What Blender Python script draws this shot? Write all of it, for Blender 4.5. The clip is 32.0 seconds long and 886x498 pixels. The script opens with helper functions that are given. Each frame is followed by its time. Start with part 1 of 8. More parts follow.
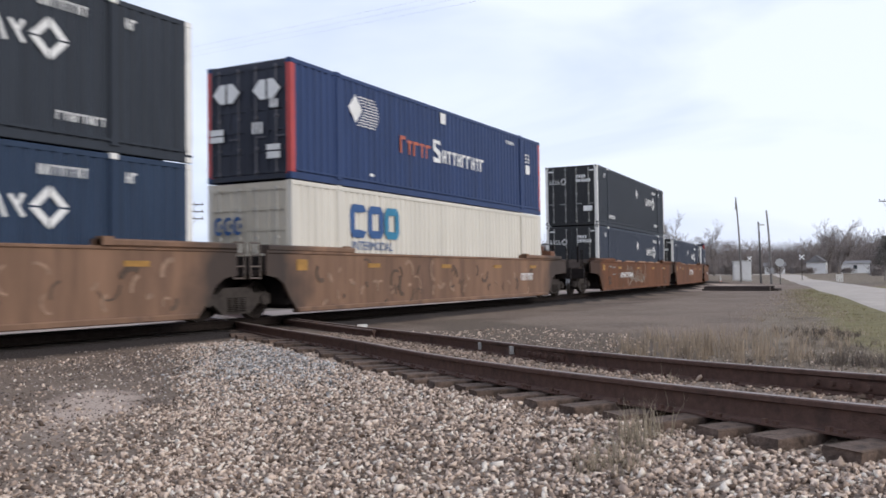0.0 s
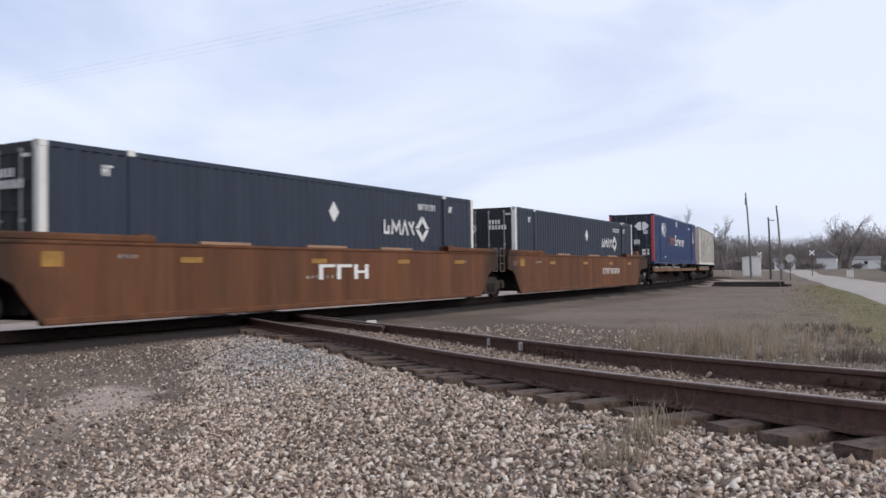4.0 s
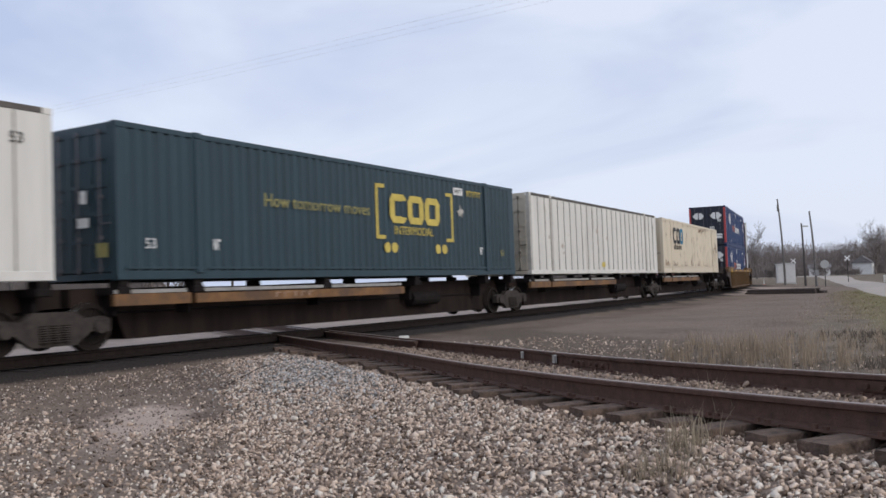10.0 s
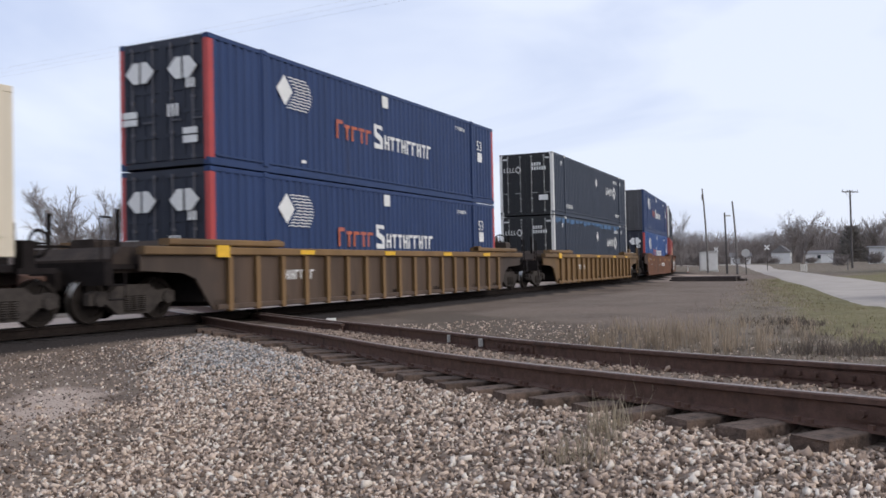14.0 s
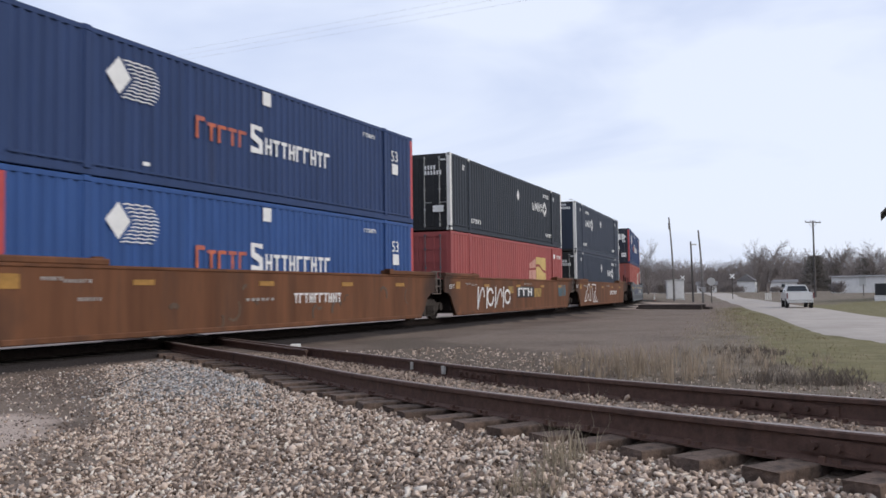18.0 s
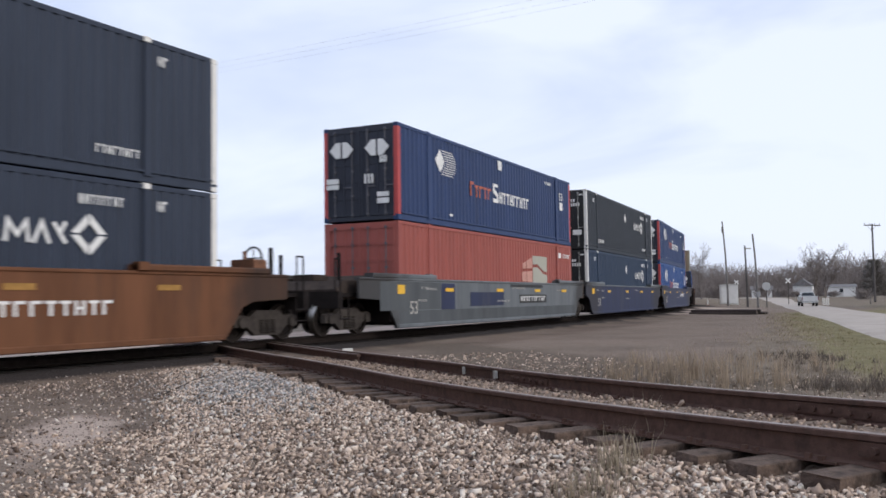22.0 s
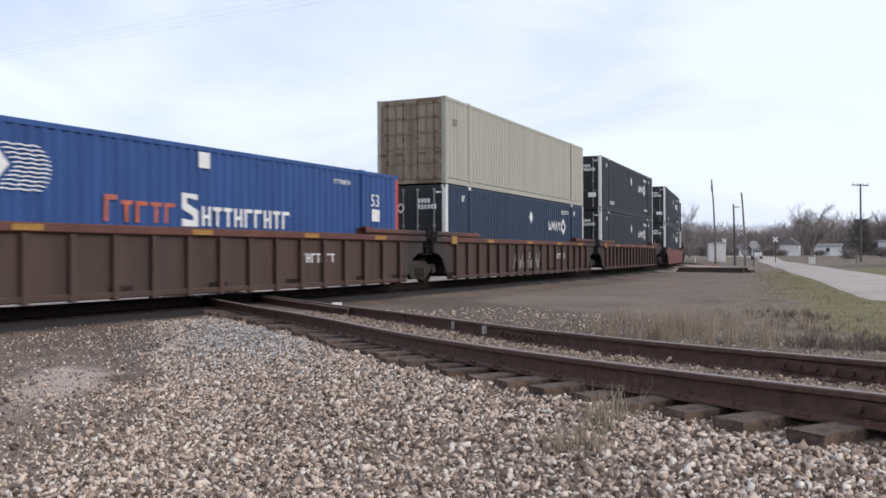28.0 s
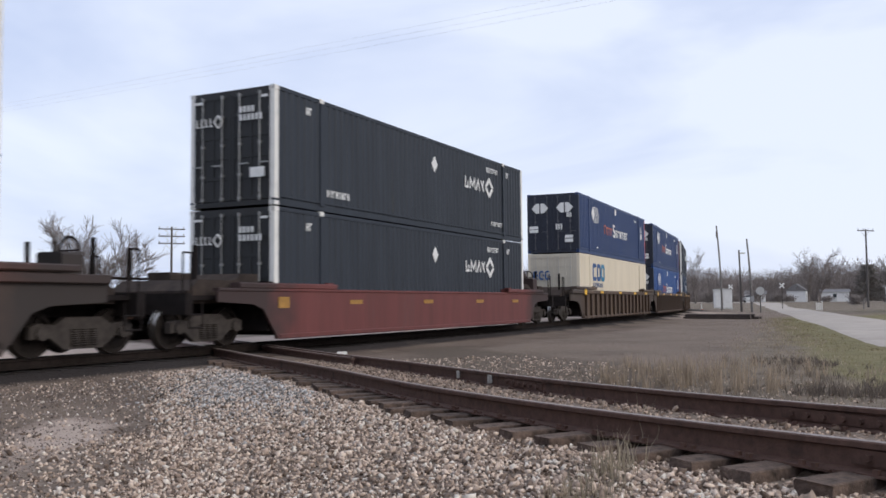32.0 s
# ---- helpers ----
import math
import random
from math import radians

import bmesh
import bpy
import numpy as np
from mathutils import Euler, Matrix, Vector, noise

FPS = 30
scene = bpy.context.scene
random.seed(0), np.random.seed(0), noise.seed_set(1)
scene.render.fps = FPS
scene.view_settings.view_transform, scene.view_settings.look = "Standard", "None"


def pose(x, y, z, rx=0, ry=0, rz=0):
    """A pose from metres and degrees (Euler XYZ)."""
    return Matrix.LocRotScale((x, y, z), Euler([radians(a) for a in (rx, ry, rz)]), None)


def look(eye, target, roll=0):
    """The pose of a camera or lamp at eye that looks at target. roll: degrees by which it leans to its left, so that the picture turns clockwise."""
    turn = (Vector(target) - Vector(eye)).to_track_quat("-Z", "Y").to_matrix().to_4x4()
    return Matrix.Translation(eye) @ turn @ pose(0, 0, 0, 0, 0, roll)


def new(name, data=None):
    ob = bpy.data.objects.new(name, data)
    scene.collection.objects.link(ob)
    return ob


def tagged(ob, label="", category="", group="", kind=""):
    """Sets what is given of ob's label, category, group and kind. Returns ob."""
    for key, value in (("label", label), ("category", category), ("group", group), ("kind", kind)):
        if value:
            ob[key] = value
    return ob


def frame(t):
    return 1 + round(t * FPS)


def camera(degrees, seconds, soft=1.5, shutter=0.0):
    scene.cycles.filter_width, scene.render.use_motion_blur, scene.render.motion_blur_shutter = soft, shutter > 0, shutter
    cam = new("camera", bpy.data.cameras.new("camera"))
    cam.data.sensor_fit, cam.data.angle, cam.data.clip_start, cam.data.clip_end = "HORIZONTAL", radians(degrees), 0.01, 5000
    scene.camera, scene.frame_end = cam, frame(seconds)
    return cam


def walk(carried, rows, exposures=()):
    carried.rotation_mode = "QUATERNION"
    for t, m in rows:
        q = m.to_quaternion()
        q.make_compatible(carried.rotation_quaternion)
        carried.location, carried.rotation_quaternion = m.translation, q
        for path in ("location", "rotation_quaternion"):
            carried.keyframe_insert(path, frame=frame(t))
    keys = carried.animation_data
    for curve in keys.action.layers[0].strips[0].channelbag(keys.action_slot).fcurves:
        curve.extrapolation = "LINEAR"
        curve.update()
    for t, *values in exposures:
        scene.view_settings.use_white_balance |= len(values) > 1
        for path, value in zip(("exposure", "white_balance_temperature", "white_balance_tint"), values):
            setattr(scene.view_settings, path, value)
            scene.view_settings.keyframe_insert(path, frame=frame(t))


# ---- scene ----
cam = camera(53.03, 32.0, soft=1.6, shutter=0.25)
walk(cam, [
    (0, pose(-0.022, -0.012, 0.892, 91.79, 0.83, -0.13)),
    (0.5, pose(0.007, -0.004, 0.898, 91.69, 0.44, -2.17)),
    (1, pose(0.031, -0.001, 0.903, 91.90, 1.01, -1.85)),
    (1.5, pose(0.002, -0.006, 0.894, 91.93, 0.82, -0.97)),
    (2, pose(-0.033, -0.003, 0.895, 91.60, 0.85, -0.73)),
    (2.5, pose(-0.028, 0.002, 0.895, 91.35, 0.10, -1.35)),
    (3, pose(-0.008, 0.002, 0.905, 91.47, 0.24, -1.58)),
    (3.5, pose(-0.031, -0.006, 0.898, 91.63, 1.12, 0.17)),
    (5.5, pose(0.004, -0.019, 0.904, 90.47, 0.60, 0.59)),
    (6, pose(-0.059, -0.032, 0.886, 90.25, 0.82, 0.77)),
    (6.5, pose(-0.079, -0.015, 0.896, 90.56, 0.54, 0.18)),
    (7, pose(-0.043, -0.031, 0.904, 91.89, 2.42, 0.21)),
    (7.5, pose(0.014, -0.008, 0.897, 92.36, 2.86, -0.41)),
    (8, pose(0.050, 0.039, 0.904, 92.51, 2.57, -1.88)),
    (8.5, pose(0.047, 0.024, 0.905, 92.65, 1.14, -1.26)),
    (9, pose(0.014, -0.035, 0.910, 92.71, 0.97, 0.76)),
    (9.5, pose(-0.027, -0.056, 0.908, 92.59, 2.50, 1.60)),
    (10, pose(-0.050, -0.070, 0.906, 92.47, 2.07, 2.38)),
    (10.5, pose(-0.025, -0.042, 0.901, 92.39, 1.51, 1.26)),
    (11, pose(-0.019, -0.028, 0.904, 91.87, 1.39, 0.94)),
    (11.5, pose(0.002, 0.017, 0.906, 92.39, 2.09, -0.44)),
    (12, pose(-0.005, -0.021, 0.910, 92.75, 2.00, 0.34)),
    (12.5, pose(0.005, -0.008, 0.904, 92.91, 2.14, -0.19)),
    (13, pose(0.002, 0.002, 0.905, 92.74, 2.30, -0.34)),
    (13.5, pose(0.001, 0.026, 0.897, 92.11, 1.62, -1.08)),
    (14, pose(-0.004, 0.062, 0.890, 91.28, 1.26, -2.08)),
    (14.5, pose(0.008, 0.068, 0.903, 91.09, 1.27, -2.22)),
    (16.5, pose(0.020, 0.039, 0.907, 92.30, 1.38, -1.92)),
    (17, pose(0.024, 0.061, 0.900, 92.42, 1.04, -2.60)),
    (17.5, pose(0.046, 0.060, 0.904, 92.87, 0.55, -4.50)),
    (18, pose(0.067, 0.061, 0.906, 92.90, 0.75, -4.07)),
    (18.5, pose(0.053, 0.051, 0.904, 92.46, 0.88, -2.57)),
    (19, pose(0.032, 0.039, 0.900, 92.29, 1.29, -2.17)),
    (19.5, pose(0.027, 0.049, 0.905, 92.05, 0.63, -2.35)),
    (20, pose(0.001, 0.015, 0.909, 92.36, 1.40, -1.02)),
    (20.5, pose(-0.020, -0.034, 0.908, 92.68, 1.45, 0.64)),
    (21, pose(-0.015, -0.059, 0.908, 93.36, 2.09, 0.98)),
    (21.5, pose(0.008, -0.045, 0.902, 93.46, 1.34, 0.59)),
    (22, pose(0.038, 0.010, 0.901, 93.28, 0.81, -0.88)),
    (22.5, pose(0.063, 0.025, 0.901, 93.21, 0.67, -1.37)),
    (23, pose(0.041, 0.024, 0.901, 92.94, 0.72, -1.52)),
    (23.5, pose(0.024, 0.025, 0.906, 92.67, -0.11, -1.44)),
    (24, pose(0.020, 0.027, 0.899, 92.41, -0.19, -1.25)),
    (24.5, pose(0.019, 0.030, 0.901, 92.21, 0.01, -1.44)),
    (25, pose(0.014, 0.037, 0.901, 91.97, 0.12, -1.49)),
    (25.5, pose(0.012, 0.035, 0.904, 90.97, 2.53, -1.10)),
    (26, pose(0.018, 0.052, 0.899, 90.32, 2.11, -1.60)),
    (26.5, pose(0.043, 0.070, 0.903, 89.86, 1.74, -2.83)),
    (28.5, pose(0.007, 0.007, 0.902, 90.70, -0.05, -1.35)),
    (29, pose(-0.008, 0.001, 0.902, 91.17, 1.52, -0.31)),
    (29.5, pose(-0.016, 0.001, 0.892, 91.95, 1.73, 0.46)),
    (30, pose(-0.034, 0.002, 0.892, 92.21, 0.72, -0.65)),
    (30.5, pose(-0.012, 0.001, 0.894, 92.64, 1.09, -1.53)),
    (31, pose(0.023, 0.008, 0.906, 92.63, 0.08, -1.73)),
    (31.5, pose(0.026, -0.002, 0.918, 93.10, -0.68, -1.74)),
    (32, pose(0.033, 0.002, 0.914, 93.47, 0.53, -1.24)),
], exposures=[(0, 0.42), (1, 0.24), (3, 0.24), (6, 0.21), (7, 0.18), (8, 0.10), (9, -0.06), (10, 0.11), (11, 0.18), (12, 0.03), (13, 0.06), (14, 0.25), (17, 0.34), (18, 0.24), (19, 0.29), (21, 0.38), (23, 0.30), (25, 0.37), (26, 0.36), (29, 0.43), (30, 0.45), (31, 0.40), (32, 0.27)])

# ---- light ----
world = bpy.data.worlds.new("overcast_sky")
scene.world = world
world.use_nodes = True
wn, wl = world.node_tree.nodes, world.node_tree.links
wn.clear()
w_out = wn.new("ShaderNodeOutputWorld")
w_bg = wn.new("ShaderNodeBackground")
w_sky = wn.new("ShaderNodeTexSky")
w_sky.sky_type = "NISHITA"
w_sky.sun_disc = False
w_sky.sun_elevation = radians(28)
w_sky.sun_rotation = radians(115)
w_sky.air_density, w_sky.dust_density = 1.0, 2.0
w_co = wn.new("ShaderNodeTexCoord")
w_map = wn.new("ShaderNodeMapping")
w_map.inputs["Scale"].default_value = (1.0, 1.0, 3.2)
w_map.inputs["Rotation"].default_value = (0.12, -0.10, 0.5)
w_cloud = wn.new("ShaderNodeTexNoise")
w_cloud.inputs["Scale"].default_value = 1.7
w_cloud.inputs["Detail"].default_value = 5.0
w_cloud.inputs["Roughness"].default_value = 0.50
w_cloud.inputs["Distortion"].default_value = 0.5
w_ramp = wn.new("ShaderNodeValToRGB")
w_ramp.color_ramp.elements[0].position = 0.39
w_ramp.color_ramp.elements[0].color = (4.9, 5.65, 7.75, 1)
w_ramp.color_ramp.elements[1].position = 0.60
w_ramp.color_ramp.elements[1].color = (7.2, 7.75, 9.15, 1)
w_mix = wn.new("ShaderNodeMixRGB")
w_mix.inputs[0].default_value = 0.86
w_bg.inputs["Strength"].default_value = 0.105
wl.new(w_co.outputs["Generated"], w_map.inputs["Vector"])
wl.new(w_map.outputs["Vector"], w_cloud.inputs["Vector"])
wl.new(w_cloud.outputs["Fac"], w_ramp.inputs["Fac"])
wl.new(w_sky.outputs["Color"], w_mix.inputs[1])
wl.new(w_ramp.outputs["Color"], w_mix.inputs[2])
wl.new(w_mix.outputs["Color"], w_bg.inputs["Color"])
wl.new(w_bg.outputs["Background"], w_out.inputs["Surface"])

sun_data = bpy.data.lights.new("sun", "SUN")
sun_data.energy, sun_data.angle, sun_data.color = 1.3, radians(34), (1.0, 0.93, 0.84)
sun = new("sun", sun_data)
sun.matrix_world = look((40, -20, 28), (0, 12, 0))


# ---- materials ----
def node_mat(name, base, rough=0.7, metal=0.0, var=0.18, scale=3.0, grime=None, grime_amount=0.0, grime_scale=0.6,
             bump=0.0, bump_scale=40.0, streak=False, spec=0.4, per_object=0.0, soot=0.0, soot_at=8.9):
    """A surface in one base colour with fine grain, broad variation and an optional second colour in stains."""
    m = bpy.data.materials.new(name)
    m.use_nodes = True
    nt = m.node_tree
    n, l = nt.nodes, nt.links
    b = n["Principled BSDF"]
    b.inputs["Roughness"].default_value = rough
    b.inputs["Metallic"].default_value = metal
    b.inputs["Specular IOR Level"].default_value = spec
    co = n.new("ShaderNodeTexCoord")
    mp = n.new("ShaderNodeMapping")
    if streak:
        mp.inputs["Scale"].default_value = (1.0, 1.0, 0.12)
    l.new(co.outputs["Object"], mp.inputs["Vector"])
    t1 = n.new("ShaderNodeTexNoise")
    t1.inputs["Scale"].default_value = scale
    t1.inputs["Detail"].default_value = 6
    t1.inputs["Roughness"].default_value = 0.65
    l.new(mp.outputs["Vector"], t1.inputs["Vector"])
    r1 = n.new("ShaderNodeValToRGB")
    c = base
    lo = tuple(max(0, v * (1 - var * 1.6)) for v in c)
    hi = tuple(min(1, v * (1 + var * 1.3)) for v in c)
    r1.color_ramp.elements[0].position, r1.color_ramp.elements[1].position = 0.25, 0.75
    r1.color_ramp.elements[0].color, r1.color_ramp.elements[1].color = (*lo, 1), (*hi, 1)
    l.new(t1.outputs["Fac"], r1.inputs["Fac"])
    col = r1.outputs["Color"]
    if grime:
        t2 = n.new("ShaderNodeTexNoise")
        t2.inputs["Scale"].default_value = grime_scale
        t2.inputs["Detail"].default_value = 9
        t2.inputs["Roughness"].default_value = 0.7
        mp2 = n.new("ShaderNodeMapping")
        mp2.inputs["Location"].default_value = (7.3, 2.1, 4.4)
        if streak:
            mp2.inputs["Scale"].default_value = (1.6, 1.6, 0.22)
        l.new(co.outputs["Object"], mp2.inputs["Vector"])
        l.new(mp2.outputs["Vector"], t2.inputs["Vector"])
        r2 = n.new("ShaderNodeValToRGB")
        lim = 0.72 - 0.38 * grime_amount
        r2.color_ramp.elements[0].position, r2.color_ramp.elements[1].position = lim, min(1.0, lim + 0.16)
        r2.color_ramp.elements[0].color, r2.color_ramp.elements[1].color = (0, 0, 0, 1), (0.85, 0.85, 0.85, 1)
        l.new(t2.outputs["Fac"], r2.inputs["Fac"])
        mx = n.new("ShaderNodeMixRGB")
        mx.inputs[2].default_value = (*grime, 1)
        l.new(r2.outputs["Color"], mx.inputs[0])
        l.new(col, mx.inputs[1])
        col = mx.outputs["Color"]
    if soot:
        # black grime thrown up by the wheels on both ends of a car, with a ragged edge
        sx = n.new("ShaderNodeSeparateXYZ")
        l.new(co.outputs["Object"], sx.inputs[0])
        ab = n.new("ShaderNodeMath")
        ab.operation = "ABSOLUTE"
        l.new(sx.outputs["X"], ab.inputs[0])
        t4 = n.new("ShaderNodeTexNoise")
        t4.inputs["Scale"].default_value, t4.inputs["Detail"].default_value = 1.1, 7
        l.new(co.outputs["Object"], t4.inputs["Vector"])
        ad = n.new("ShaderNodeMath")
        ad.operation, ad.inputs[1].default_value = "MULTIPLY_ADD", 2.6
        l.new(t4.outputs["Fac"], ad.inputs[0])
        l.new(ab.outputs["Value"], ad.inputs[2])
        sr = n.new("ShaderNodeMapRange")
        sr.inputs["From Min"].default_value, sr.inputs["From Max"].default_value, sr.inputs["To Max"].default_value = soot_at, soot_at + 1.2, soot
        l.new(ad.outputs["Value"], sr.inputs["Value"])
        ms = n.new("ShaderNodeMixRGB")
        ms.inputs[2].default_value = (0.026, 0.022, 0.020, 1)
        l.new(sr.outputs["Result"], ms.inputs[0])
        l.new(col, ms.inputs[1])
        col = ms.outputs["Color"]
    if per_object:
        oi = n.new("ShaderNodeObjectInfo")
        mr = n.new("ShaderNodeMapRange")
        mr.inputs["To Min"].default_value, mr.inputs["To Max"].default_value = 1 - per_object, 1 + per_object
        l.new(oi.outputs["Random"], mr.inputs["Value"])
        hs = n.new("ShaderNodeHueSaturation")
        l.new(mr.outputs["Result"], hs.inputs["Value"])
        l.new(col, hs.inputs["Color"])
        col = hs.outputs["Color"]
    l.new(col, b.inputs["Base Color"])
    if bump:
        t3 = n.new("ShaderNodeTexNoise")
        t3.inputs["Scale"].default_value = bump_scale
        t3.inputs["Detail"].default_value = 4
        l.new(co.outputs["Object"], t3.inputs["Vector"])
        bp = n.new("ShaderNodeBump")
        bp.inputs["Strength"].default_value = bump
        bp.inputs["Distance"].default_value = 0.02
        l.new(t3.outputs["Fac"], bp.inputs["Height"])
        l.new(bp.outputs["Normal"], b.inputs["Normal"])
    return m


